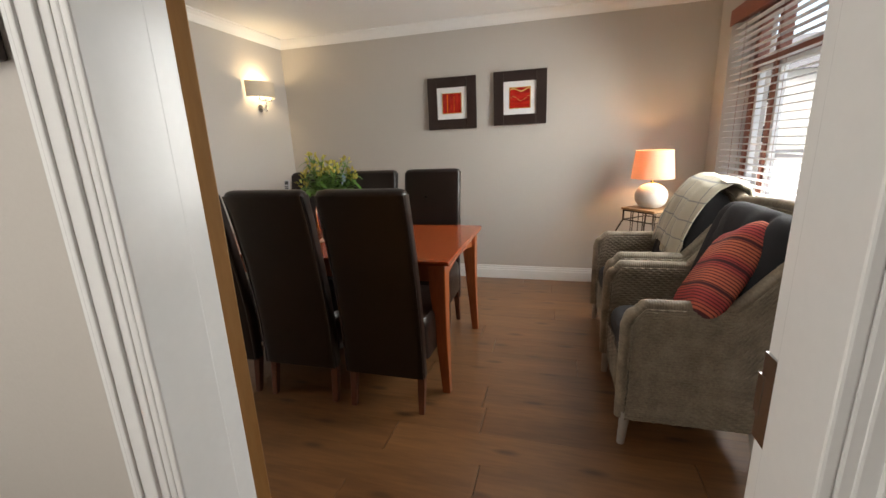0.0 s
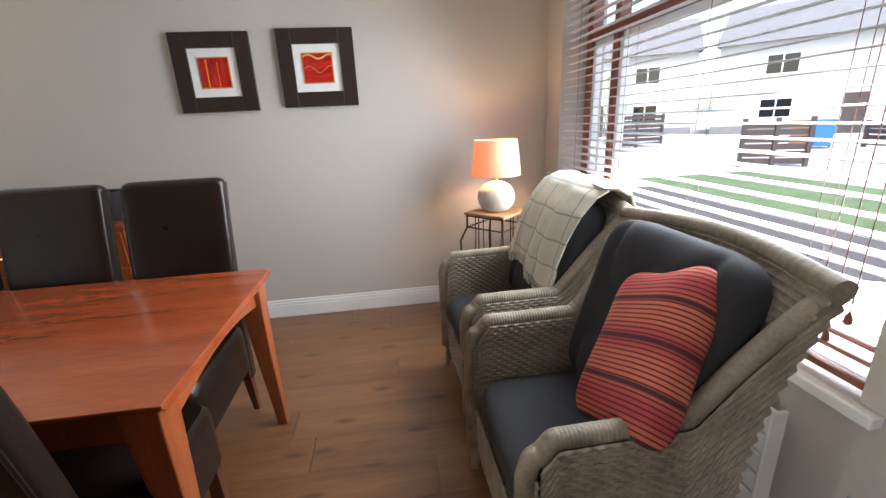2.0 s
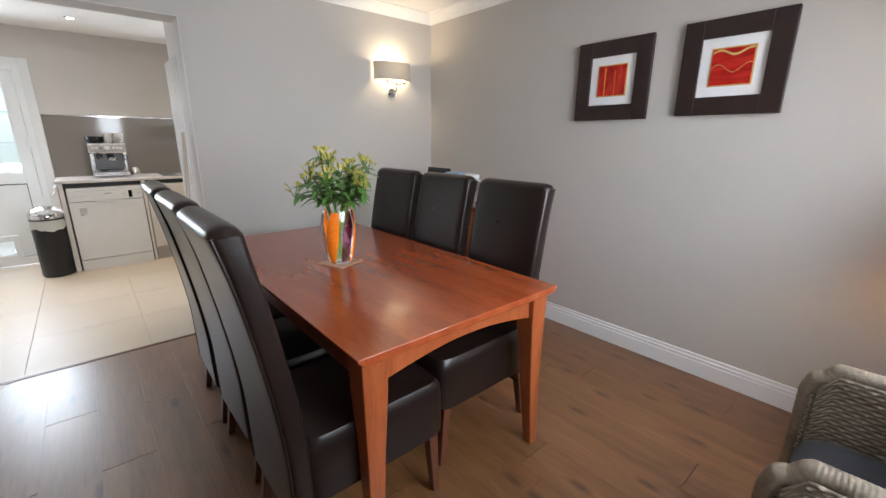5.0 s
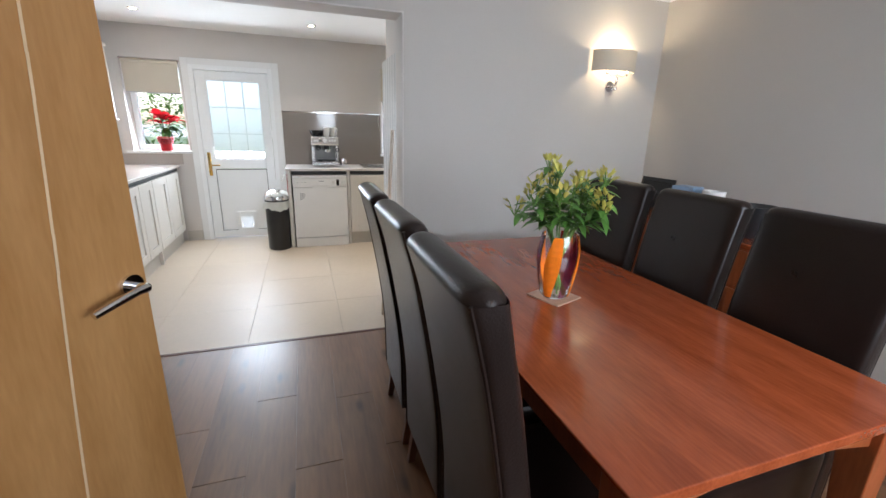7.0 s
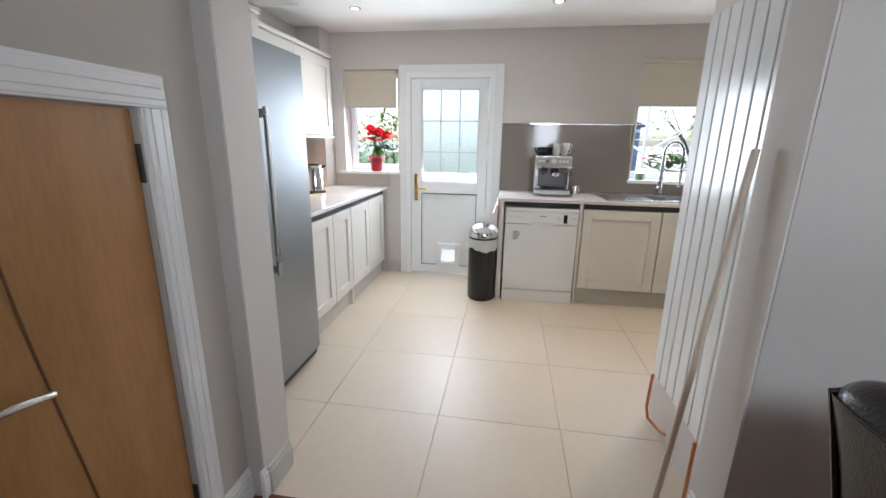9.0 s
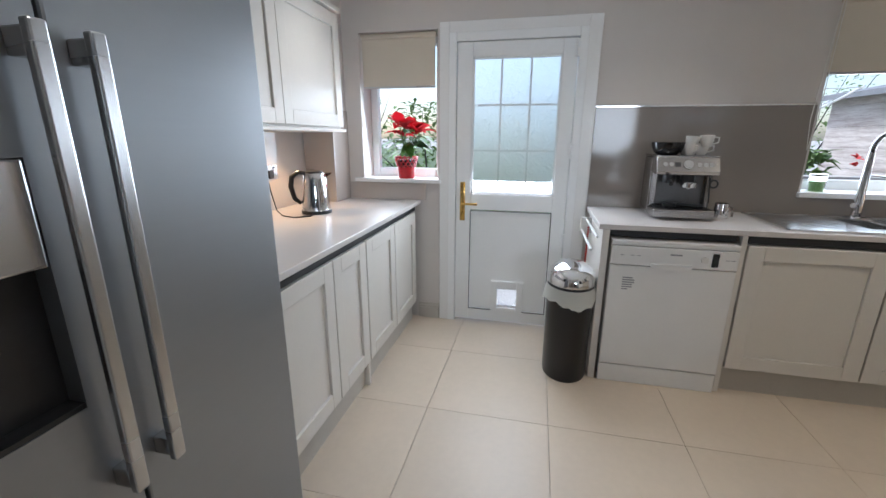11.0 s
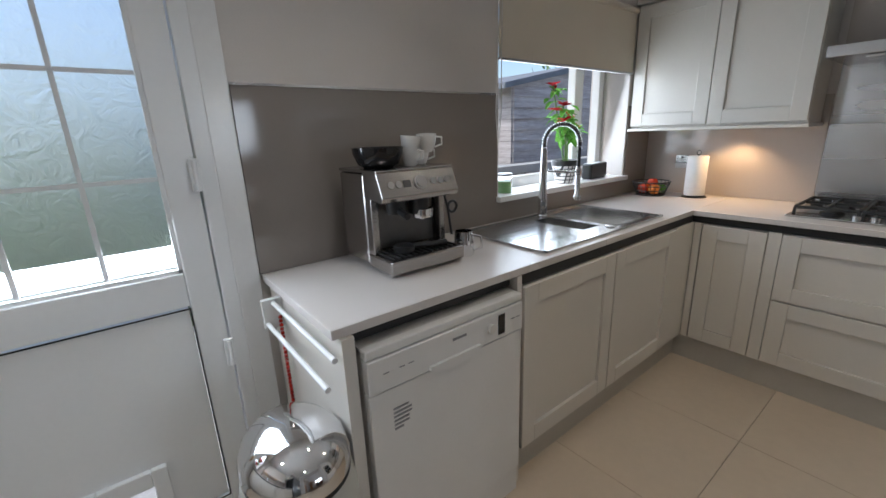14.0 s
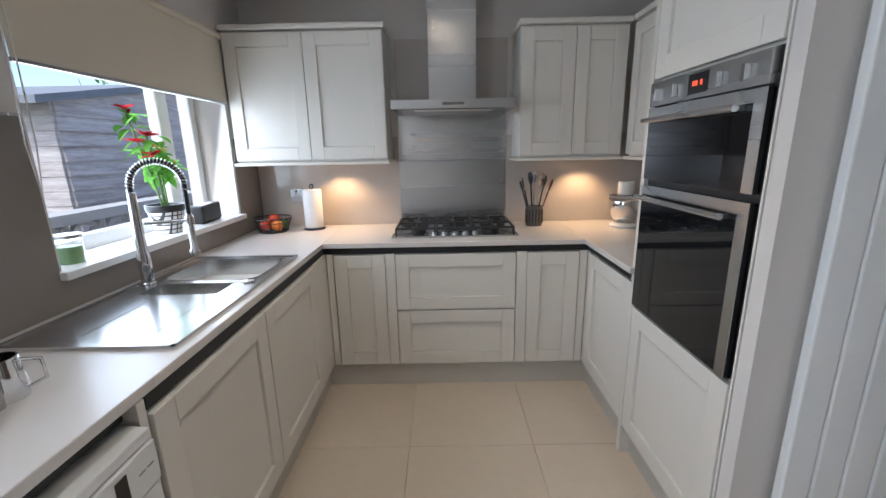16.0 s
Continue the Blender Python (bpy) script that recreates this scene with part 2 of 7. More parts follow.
fw.inputs["Scale"].default_value, fw.inputs["Detail"].default_value, fw.inputs["Distortion"].default_value = 16, 2, 2.5
fb0.inputs["Strength"].default_value, fb0.inputs["Distance"].default_value = 0.6, 0.01
ft.links.new(fc.outputs["Object"], fw.inputs["Vector"])
ft.links.new(fw.outputs[0], fb0.inputs["Height"])
ft.links.new(fb0.outputs[0], ft.nodes["Principled BSDF"].inputs["Normal"])
M_CERAMIC = material("white_ceramic", (0.72, 0.70, 0.66), 0.25, vary=0.04)
M_STONE = material("grey_stone_lamp", (0.50, 0.48, 0.44), 0.8, vary=0.12, scale=12, fine=90, bump=0.5)
M_SPOT = glow("lit_downlight", (1.0, 0.93, 0.82), 9)


# ---- mesh building ----
class Geo:
    """Collects shapes of one part in one mesh."""

    def __init__(self):
        self.bm = bmesh.new()

    def box(self, x0, x1, y0, y1, z0, z1, m=None, bevel=0.0):
        r = bmesh.ops.create_cube(self.bm, size=1)
        mat4 = Matrix.LocRotScale(((x0 + x1) / 2, (y0 + y1) / 2, (z0 + z1) / 2), None, (abs(x1 - x0), abs(y1 - y0), abs(z1 - z0)))
        bmesh.ops.transform(self.bm, matrix=(m or Matrix()) @ mat4, verts=r["verts"])
        if bevel:
            es = list({e for v in r["verts"] for e in v.link_edges})
            bmesh.ops.bevel(self.bm, geom=es, offset=bevel, segments=2, affect="EDGES", profile=0.5)
        return self

    def cyl(self, x, y, z, r, h, r2=None, n=24, m=None, cap=True):
        """A cylinder or cone that stands on (x, y, z)."""
        c = bmesh.ops.create_cone(self.bm, cap_ends=cap, segments=n, radius1=r, radius2=r if r2 is None else r2, depth=h)
        bmesh.ops.transform(self.bm, matrix=(m or Matrix()) @ Matrix.Translation((x, y, z + h / 2)), verts=c["verts"])
        return self

    def lathe(self, profile, x=0, y=0, z=0, n=28, m=None):
        rows = []
        for r, h in profile:
            rows.append([self.bm.verts.new((m or Matrix()) @ Vector((x + r * math.cos(k * 2 * math.pi / n), y + r * math.sin(k * 2 * math.pi / n), z + h)))
                         for k in range(n)])
        for a, b in zip(rows, rows[1:]):
            for k in range(n):
                self.bm.faces.new((a[k], a[(k + 1) % n], b[(k + 1) % n], b[k]))
        for row, flip in ((rows[0], True), (rows[-1], False)):
            if profile[0 if flip else -1][0] > 1e-4:
                self.bm.faces.new(row[::-1] if flip else row)
        return self

    def tube(self, pts, r, n=8, closed=False):
        pts = [Vector(p) for p in pts]
        rows = []
        up = None
        for i, p in enumerate(pts):
            a = pts[i - 1] if (i or closed) else pts[0]
            b = pts[(i + 1) % len(pts)] if (i < len(pts) - 1 or closed) else pts[-1]
            d = (b - a).normalized()
            if up is None:
                up = d.orthogonal().normalized()
            up = (up - d * up.dot(d)).normalized()
            s = d.cross(up)
            rr = r(i / (len(pts) - 1)) if callable(r) else r
            rows.append([self.bm.verts.new(p + rr * (math.cos(k * 2 * math.pi / n) * up + math.sin(k * 2 * math.pi / n) * s)) for k in range(n)])
        for a, b in zip(rows, rows[1:] + rows[:1] if closed else rows[1:]):
            for k in range(n):
                self.bm.faces.new((a[k], a[(k + 1) % n], b[(k + 1) % n], b[k]))
        if not closed:
            self.bm.faces.new(rows[0][::-1])
            self.bm.faces.new(rows[-1])
        return self

    def sheet(self, fn, nu, nv, closed_u=False):
        vs = [[self.bm.verts.new(fn(i / nu, j / nv)) for j in range(nv + 1)] for i in range(nu if closed_u else nu + 1)]
        n = len(vs)
        for i in range(nu):
            for j in range(nv):
                self.bm.faces.new((vs[i][j], vs[(i + 1) % n][j], vs[(i + 1) % n][j + 1], vs[i][j + 1]))
        return self

    def prism(self, outline, axis, a, b):
        """An outline of (u, v) points swept along x, y or z from a to b."""
        def put(u, v, w):
            return {"x": (w, u, v), "y": (u, w, v), "z": (u, v, w)}[axis]
        lo = [self.bm.verts.new(put(u, v, a)) for u, v in outline]
        hi = [self.bm.verts.new(put(u, v, b)) for u, v in outline]
        self.bm.faces.new(lo[::-1])
        self.bm.faces.new(hi)
        for k in range(len(lo)):
            j = (k + 1) % len(lo)
            self.bm.faces.new((lo[k], lo[j], hi[j], hi[k]))
        return self

    def make(self, name, mat, parent=None, smooth=False, bevel=0.0, m=None, thick=0.0):
        bmesh.ops.recalc_face_normals(self.bm, faces=self.bm.faces)
        me = bpy.data.meshes.new(name)
        self.bm.to_mesh(me)
        self.bm.free()
        if smooth:
            me.shade_smooth()
        me.materials.append(mat)
        ob = new(name, me)
        if thick:
            mod = ob.modifiers.new("thickness", "SOLIDIFY")
            mod.thickness = thick
        if bevel:
            mod = ob.modifiers.new("edge", "BEVEL")
            mod.width, mod.segments, mod.limit_method, mod.angle_limit = bevel, 2, "ANGLE", radians(40)
        if smooth:
            mod = ob.modifiers.new("edges", "EDGE_SPLIT")
            mod.split_angle = radians(42)
        if parent is not None:
            ob.parent = parent
        if m is not None:
            ob.matrix_basis = m
        return ob


def thing(name, label, category, m=None, group="", kind=""):
    ob = new(name)
    ob.empty_display_size = 0.05
    if m is not None:
        ob.matrix_basis = m
    return tagged(ob, label, category, group, kind)


def setting(ob, label, category=""):
    return tagged(ob, label, category or ob.name.split("_")[0], kind="structure")


# ---- structure ----
CEIL = 2.36
X_WIN, X_PART, X_PARTK, X_REAR = 1.17, -2.71, -2.90, -5.62
Y_HOB, Y_PIC, Y_CUP, Y_LEFT, Y_DOOR = 3.88, 3.90, 0.27, -0.79, 0.51

g = Geo().box(X_WIN, X_WIN + 0.28, -0.2, 1.73, 0, 2.5).box(X_WIN, X_WIN + 0.28, 3.66, Y_PIC, 0, 2.5)
g.box(X_WIN, X_WIN + 0.28, 1.73, 3.66, 0, 0.57).box(X_WIN, X_WIN + 0.28, 1.73, 3.66, 2.13, 2.5)
setting(g.make("wall_front", M_WALL), "greige painted wall with the large front window")
setting(Geo().box(X_PART, X_WIN + 0.28, Y_PIC, Y_PIC + 0.2, 0, 2.5).make("wall_picture", M_WALL), "greige painted wall behind the dining table")
g = Geo().box(X_PARTK, X_PART, 1.955, Y_PIC + 0.2, 0, 2.5).box(X_PARTK, X_PART, 0.33, 1.955, 2.03, 2.5)
setting(g.make("wall_partition", M_WALL), "greige wall between dining room and kitchen")
setting(Geo().box(X_PARTK, X_PART - 0.003, 1.948, 1.955, 0, 2.03).box(X_PARTK, X_PART - 0.003, 0.33, 0.337, 0, 2.03)
        .box(X_PARTK, X_PART - 0.003, 0.337, 1.948, 2.022, 2.03).make("trim_opening", M_KWALL), "pale painted lining of the wide opening", "trim")
# understairs wall, with the low cupboard opening
g = Geo().box(-2.90, -2.47, 0.09, Y_CUP, 0, 2.5).box(-1.90, -1.3, 0.09, Y_CUP, 0, 2.5).box(-2.47, -1.90, 0.09, Y_CUP, 1.44, 2.5)
g.box(-2.47, -1.90, -0.3, -0.25, 0, 1.5)
setting(g.make("wall_understairs", M_WALL), "greige wall with a low understairs cupboard")
setting(Geo().box(X_PARTK, X_PART, Y_CUP, 0.33, 0, 2.5).make("wall_nib", M_WALL), "narrow greige wall end beside the opening", "wall")
# hall door wall
g = Geo().box(-1.3, -0.56, 0.39, Y_DOOR, 0, 2.5).box(0.28, X_WIN, 0.39, Y_DOOR, 0, 2.5).box(-0.56, 0.28, 0.39, Y_DOOR, 2.04, 2.5)
g.box(-1.3, -1.2, 0.27, 0.389, 0, 2.5)
setting(g.make("wall_hall", M_WALL), "painted wall with the doorway to the hall")
g = Geo().box(-0.56, -0.52, 0.375, 0.515, 0, 2.0).box(0.24, 0.28, 0.375, 0.515, 0, 2.0).box(-0.56, 0.28, 0.375, 0.515, 2.0, 2.04)
g.box(-0.52, -0.507, 0.375, 0.468, 0, 2.0).box(0.227, 0.24, 0.375, 0.468, 0, 2.0)
setting(g.make("trim_door_lining", M_GLOSS, bevel=0.003), "white gloss door lining of the hall doorway", "trim")


def architrave(name, x0, x1, top, y, out, label, w=0.085, parent=None):
    """A moulded surround on a wall that faces along y; out: +1 or -1."""
    g = Geo()
    steps = ((0, 1.0, 0.012), (0.12, 0.88, 0.017), (0.3, 0.62, 0.022), (0.7, 0.14, 0.026))
    for a, wd, d in steps:
        lo, hi = sorted((y, y + out * d))
        g.box(x0 - w + w * a * 0.4, x0 - w + w * a * 0.4 + w * wd, lo, hi, 0, top)
        g.box(x1 + w - w * a * 0.4 - w * wd, x1 + w - w * a * 0.4, lo, hi, 0, top)
        g.box(x0 - w + w * a * 0.4, x1 + w - w * a * 0.4, lo, hi, top + w - w * a * 0.4 - w * wd, top + w - w * a * 0.4)
    return setting(g.make(name, M_GLOSS, bevel=0.003), label, "trim")


architrave("trim_hall_architrave", -0.525, 0.245, 2.0, 0.39, -1, "white moulded architrave round the hall doorway")
architrave("trim_cupboard_architrave", -2.475, -1.895, 1.44, Y_CUP, 1, "white moulded architrave round the understairs cupboard")
architrave("trim_room_architrave", -0.53, 0.25, 2.0, Y_DOOR, 1, "white moulded architrave on the dining side of the doorway", 0.07)
# hall behind the start
g = Geo().box(-1.4, -1.3, -2.2, 0.39, 0, 2.5).box(1.0, 1.1, -2.2, 0.39, 0, 2.5).box(-1.4, 1.1, -2.3, -2.2, 0, 2.5)
setting(g.make("wall_entrance_hall", M_KWALL), "pale painted walls of the hall")
# kitchen walls
D0, D1 = 0.19, 1.05     # back door opening
g = Geo().box(X_REAR - 0.28, X_REAR, Y_LEFT - 0.2, -0.45, 0, 2.5).box(X_REAR - 0.28, X_REAR, -0.45, 0.11, 0, 1.05)
g.box(X_REAR - 0.28, X_REAR, -0.45, 0.11, 2.03, 2.5).box(X_REAR - 0.28, X_REAR, 0.11, D0, 0, 2.5)
g.box(X_REAR - 0.28, X_REAR, D0, D1, 2.0, 2.5).box(X_REAR - 0.28, X_REAR, D1, 2.33, 0, 2.5)
g.box(X_REAR - 0.28, X_REAR, 2.33, 3.56, 0, 1.03).box(X_REAR - 0.28, X_REAR, 2.33, 3.56, 2.07, 2.5).box(X_REAR - 0.28, X_REAR, 3.56, Y_HOB + 0.2, 0, 2.5)
setting(g.make("wall_rear", M_KWALL), "pale painted kitchen wall with back door and two windows")
setting(Geo().box(X_REAR - 0.28, X_PARTK, Y_HOB, Y_HOB + 0.2, 0, 2.5).make("wall_hob", M_KWALL), "pale painted kitchen wall behind the hob")
setting(Geo().box(X_REAR - 0.28, X_PARTK + 0.1, Y_LEFT - 0.2, Y_LEFT, 0, 2.5).box(X_PARTK, -2.72, Y_LEFT, 0.09, 0, 2.5)
        .make("wall_kitchen_side", M_KWALL), "pale painted kitchen side wall")
setting(Geo().box(X_REAR, -5.393, Y_LEFT, -0.568, 0.912, CEIL).make("wall_boxing", M_KWALL), "painted boxing in the kitchen corner", "wall")
setting(Geo().box(-3.53, X_PARTK, 2.005, 2.055, 0, CEIL).make("wall_radiator", M_KWALL), "short pale wall that carries the tall radiator")
setting(Geo().box(X_REAR, X_PARTK, Y_LEFT, Y_HOB, CEIL, 2.5).box(X_PART - 0.2, X_WIN, 0.0, Y_PIC, CEIL, 2.5)
        .box(-1.4, 1.1, -2.2, 0.4, CEIL, 2.5).make("ceiling", M_CEIL), "smooth white painted ceiling")
setting(Geo().box(-3.95, X_PARTK, Y_LEFT, -0.02, 2.10, CEIL).make("trim_bulkhead", M_KWALL), "painted boxing above the fridge", "trim")


def cornice(pts, name):
    g = Geo()
    for (x0, y0, dx, dy, length) in pts:
        d = Vector((dx, dy, 0))
        nrm = Vector((-dy, dx, 0))
        prof = [(0, CEIL - 0.075), (0.008, CEIL - 0.075), (0.012, CEIL - 0.062), (0.02, CEIL - 0.05), (0.036, CEIL - 0.03), (0.058, CEIL - 0.016),
                (0.066, CEIL - 0.012), (0.078, CEIL - 0.010), (0.078, CEIL)]
        a = [g.bm.verts.new(Vector((x0, y0, 0)) + nrm * u + Vector((0, 0, z))) for u, z in prof]
        b = [g.bm.verts.new(Vector((x0, y0, 0)) + d * length + nrm * u + Vector((0, 0, z))) for u, z in prof]
        for k in range(len(prof) - 1):
            g.bm.faces.new((a[k], a[k + 1], b[k + 1], b[k]))
    return setting(g.make(name, M_CEIL), "white moulded plaster cornice", "cornice")


cornice([(X_WIN, Y_PIC, -1, 0, 3.88), (X_PART, Y_PIC, 0, -1, 3.68), (X_WIN, 0.51, 0, 1, 3.44), (-1.2, 0.51, 1, 0, 2.37), (X_PART, Y_CUP, 1, 0, 1.5)], "trim_cornice")


def skirting(runs, name, mat, label, h=0.13):
    g = Geo()
    for (x0, x1, y0, y1, ax, out) in runs:
        for z0, z1, d in ((0, h * 0.68, 0.018), (h * 0.68, h * 0.74, 0.013), (h * 0.74, h * 0.84, 0.016), (h * 0.84, h, 0.010)):
            if ax == "x":
                lo, hi = sorted((y0, y0 + out * d))
                g.box(x0, x1, lo, hi, z0, z1)
            else:
                lo, hi = sorted((x0, x0 + out * d))
                g.box(lo, hi, y0, y1, z0, z1)
    return setting(g.make(name, mat, bevel=0.002), label, "skirting")


skirting([(X_PART, X_WIN, Y_PIC, 0, "x", -1), (X_WIN, 0, 0.51, Y_PIC - 0.02, "y", -1), (X_PART, 0, 1.955, Y_PIC - 0.02, "y", 1),
          (-2.71, -2.562, Y_CUP, 0, "x", 1), (-1.81, -1.2, Y_CUP, 0, "x", 1), (0.32, X_WIN - 0.02, Y_DOOR, 0, "x", 1),
          (-2.728, -2.692, 0.33, 0, "x", 1), (-2.89, -2.692, 1.948, 0, "x", -1)], "baseboard", M_GLOSS, "white moulded skirting board")
skirting([(-2.89, -2.73, 0.337, 0, "x", 1), (X_REAR, 0, -0.04, 0.12, "y", 1)], "baseboard_kitchen", M_PLINTH, "beige kitchen skirting", 0.12)
# floors: base slabs, with planks and tiles laid at the end of the file
floor_wood = setting(Geo().box(X_PART, X_WIN + 0.2, -0.3, Y_PIC + 0.1, -0.2, -0.0115).box(-1.4, 1.1, -2.3, -0.3, -0.2, -0.0115).make("floor_dining", M_INLAY), "brown oak laminate plank floor", "floor")
floor_tile = setting(Geo().box(X_REAR - 0.1, X_PART, Y_LEFT, Y_HOB, -0.2, -0.008).make("floor_kitchen", M_GROUT), "large cream porcelain floor tiles", "floor")
setting(Geo().box(X_PART - 0.012, X_PART + 0.012, 0.33, 1.955, -0.02, 0.003).make("trim_threshold", M_LEGWOOD), "thin dark threshold strip", "trim")


# ---- windows and doors ----
def shaker(g, a0, a1, z0, z1, face, axis, out, rail=0.075, thick=0.02):
    """A framed door or drawer front; axis: the way the front runs, face: its outer plane, out: +1 or -1 the way it faces."""
    def slab(u0, u1, w0, w1, d0, d1):
        lo, hi = sorted((face - out * d0, face - out * d1))
        if axis == "x":
            g.box(u0, u1, lo, hi, w0, w1)
        else:
            g.box(lo, hi, u0, u1, w0, w1)
    slab(a0, a0 + rail, z0, z1, 0, thick)
    slab(a1 - rail, a1, z0, z1, 0, thick)
    slab(a0 + rail, a1 - rail, z0, z0 + rail, 0, thick)
    slab(a0 + rail, a1 - rail, z1 - rail, z1, 0, thick)
    slab(a0 + rail, a1 - rail, z0 + rail, z1 - rail, 0.012, thick - 0.002)
    return g


# front window
w = thing("window_1", "large front window with a rosewood frame and clear panes", "window", kind="structure")
g = Geo()
for a, b in ((1.73, 1.79), (3.60, 3.66), (3.30, 3.35)):
    g.box(1.33, 1.40, a, b, 0.60, 2.13)
for a, b in ((0.60, 0.67), (2.06, 2.13), (1.74, 1.80)):
    g.box(1.332, 1.398, 1.79, 3.60, a, b)
g.make("frame", M_ROSE, w, bevel=0.006)
g = Geo()
for y0, y1, z0, z1 in ((1.79, 3.30, 0.67, 1.74), (3.35, 3.60, 0.67, 1.74)):
    for a, b, c, d in ((y0, y0 + 0.035, z0, z1), (y1 - 0.035, y1, z0, z1), (y0, y1, z0, z0 + 0.035), (y0, y1, z1 - 0.035, z1)):
        g.box(1.345, 1.385, a, b, c, d)
g.make("inner_frame", M_UPVC, w, bevel=0.004)
for y0, y1, z0, z1 in ((1.79, 3.30, 0.67, 1.74), (3.35, 3.60, 0.67, 1.74), (1.79, 3.30, 1.80, 2.06), (3.35, 3.60, 1.80, 2.06)):
    Geo().box(1.362, 1.368, y0, y1, z0, z1).make("pane", M_PANE, w).visible_shadow = False
setting(Geo().box(X_WIN, 1.33, 1.73, 3.66, 0.57, 0.60).box(1.13, X_WIN, 1.67, 3.70, 0.57, 0.605, bevel=0.006).make("sill_front", M_GLOSS), "white gloss window board", "sill")
# venetian blind
bl = thing("venetian_blind", "open pale slatted venetian blind with a rosewood pelmet", "blind")
Geo().box(1.165, 1.235, 1.735, 3.655, 2.055, 2.128, bevel=0.006).box(1.158, 1.166, 1.72, 3.67, 2.035, 2.14, bevel=0.003).make("pelmet", M_ROSE, bl)
slat_mesh = None
for k in range(32):
    z = 0.665 + k * 0.0435
    if slat_mesh is None:
        g = Geo().sheet(lambda u, v: Vector(((u - 0.5) * 0.048, (v - 0.5) * 1.90, 0.0022 * math.cos((u - 0.5) * 3))), 4, 1)
        ob = g.make("slat", M_BLIND, bl, thick=0.0028)
        slat_mesh = ob.data
    else:
        ob = new("slat", slat_mesh)
        ob.modifiers.new("thickness", "SOLIDIFY").thickness = 0.0028
        ob.parent = bl
    ob.matrix_basis = pose(1.21, 2.695, z, 0, -4 + random.uniform(-1, 1), 0)
Geo().box(1.186, 1.236, 1.74, 3.65, 0.625, 0.645, bevel=0.004).make("bottom_rail", M_ROSE, bl)
g = Geo()
for y in (1.95, 2.45, 2.95, 3.45):
    for x in (1.187, 1.233):
        g.tube([(x, y, 0.635), (x, y, 2.06)], 0.0012, 5)
for y, zb in ((1.80, 0.82), (1.84, 0.75), (1.88, 0.74)):
    g.tube([(1.168, y, zb), (1.172, y, 2.06)], 0.0016, 5)
    g.lathe([(0.002, 0.03), (0.008, 0.015), (0.010, 0.0), (0.004, -0.006)], 1.168, y, zb - 0.03, 10)
g.make("cords", M_ROSE, bl)

# hall door leaf, stands open
leaf = thing("door_1", "open golden oak flush door with a curved inlay", "door", pose(-0.53, 0.53, 0, 0, 0, 180 - 32), kind="structure")
Geo().box(0, 0.785, -0.02, 0.02, 0.008, 1.985).make("leaf", M_OAK, leaf, bevel=0.002)


def curved_inlay(parent, x0, amp, z1, y, mat):
    pts = [(x0 + amp * math.cos(math.pi * k / 24), y, 0.01 + z1 * k / 24) for k in range(25)]
    g = Geo()
    for a, b in zip(pts, pts[1:]):
        vs = [g.bm.verts.new((p[0] + dx, p[1], p[2])) for p, dx in ((a, -0.0025), (a, 0.0025), (b, 0.0025), (b, -0.0025))]
        g.bm.faces.new(vs)
    return g.make("inlay", mat, parent, thick=0.001)


def lever(parent, x, y, z, out, way, m=None):
    g = Geo()
    rot = pose(x, y, z, -90 * out, 0, 0)
    g.cyl(0, 0, 0, 0.026, 0.009, n=28, m=rot).cyl(0, 0, 0.009, 0.010, 0.04, n=16, m=rot)
    g.tube([(x, y + out * 0.048, z), (x + way * 0.03, y + out * 0.052, z + 0.001), (x + way * 0.075, y + out * 0.055, z - 0.004), (x + way * 0.125, y + out * 0.05, z - 0.016)],
           lambda s: 0.0105 - 0.002 * s, 12)
    return g.make("handle", M_CHROME, parent, smooth=True)


for s in (1, -1):
    curved_inlay(leaf, 0.60, -0.062, 1.96, s * 0.0208, M_PALEINLAY)
    lever(leaf, 0.745, s * 0.02, 1.0, s, -1)
setting(Geo().box(0.2365, 0.2395, 0.485, 0.512, 0.95, 1.06).box(0.236, 0.2395, 0.505, 0.5185, 0.98, 1.03).make("trim_strike_plate", M_STEEL), "steel strike plate in the door lining", "trim")
# understairs cupboard door
cd = thing("door_2", "closed low golden oak cupboard door with a curved inlay", "door", pose(-1.90, 0.235, 0), kind="structure")
Geo().box(-0.567, -0.003, -0.02, 0.02, 0.008, 1.435).make("leaf", M_OAK, cd, bevel=0.002)
curved_inlay(cd, -0.268, -0.058, 1.42, 0.0208, M_INLAY)
lever(cd, -0.10, 0.02, 0.865, 1, -1)
g = Geo()
for z in (0.18, 1.25):
    g.box(-0.572, -0.566, 0.01, 0.03, z, z + 0.1).cyl(-0.57, 0.03, z, 0.005, 0.1, n=10)
g.make("hinge", M_IRON, cd)

# back door
bd = thing("door_3", "white half-glazed back door with a cat flap", "door", kind="structure")
g = Geo()
for a, b in ((D0, D0 + 0.05), (D1 - 0.05, D1)):
    g.box(-5.67, -5.60, a, b, 0, 2.0)
g.box(-5.67, -5.60, D0 + 0.05, D1 - 0.05, 1.945, 2.0)
g.make("frame", M_UPVC, bd, bevel=0.004)
L0, L1 = D0 + 0.055, D1 - 0.055
g = Geo()
P0, P1 = 0.347, 0.907
g.box(-5.655, -5.605, L0, P0, 0.02, 1.94).box(-5.655, -5.605, P1, L1, 0.02, 1.94)
g.box(-5.655, -5.605, P0, P1, 0.02, 0.108).box(-5.655, -5.605, P0, P1, 0.86, 0.972).box(-5.655, -5.605, P0, P1, 1.85, 1.94)
g.make("leaf", M_UPVC, bd, bevel=0.004)
g = Geo()
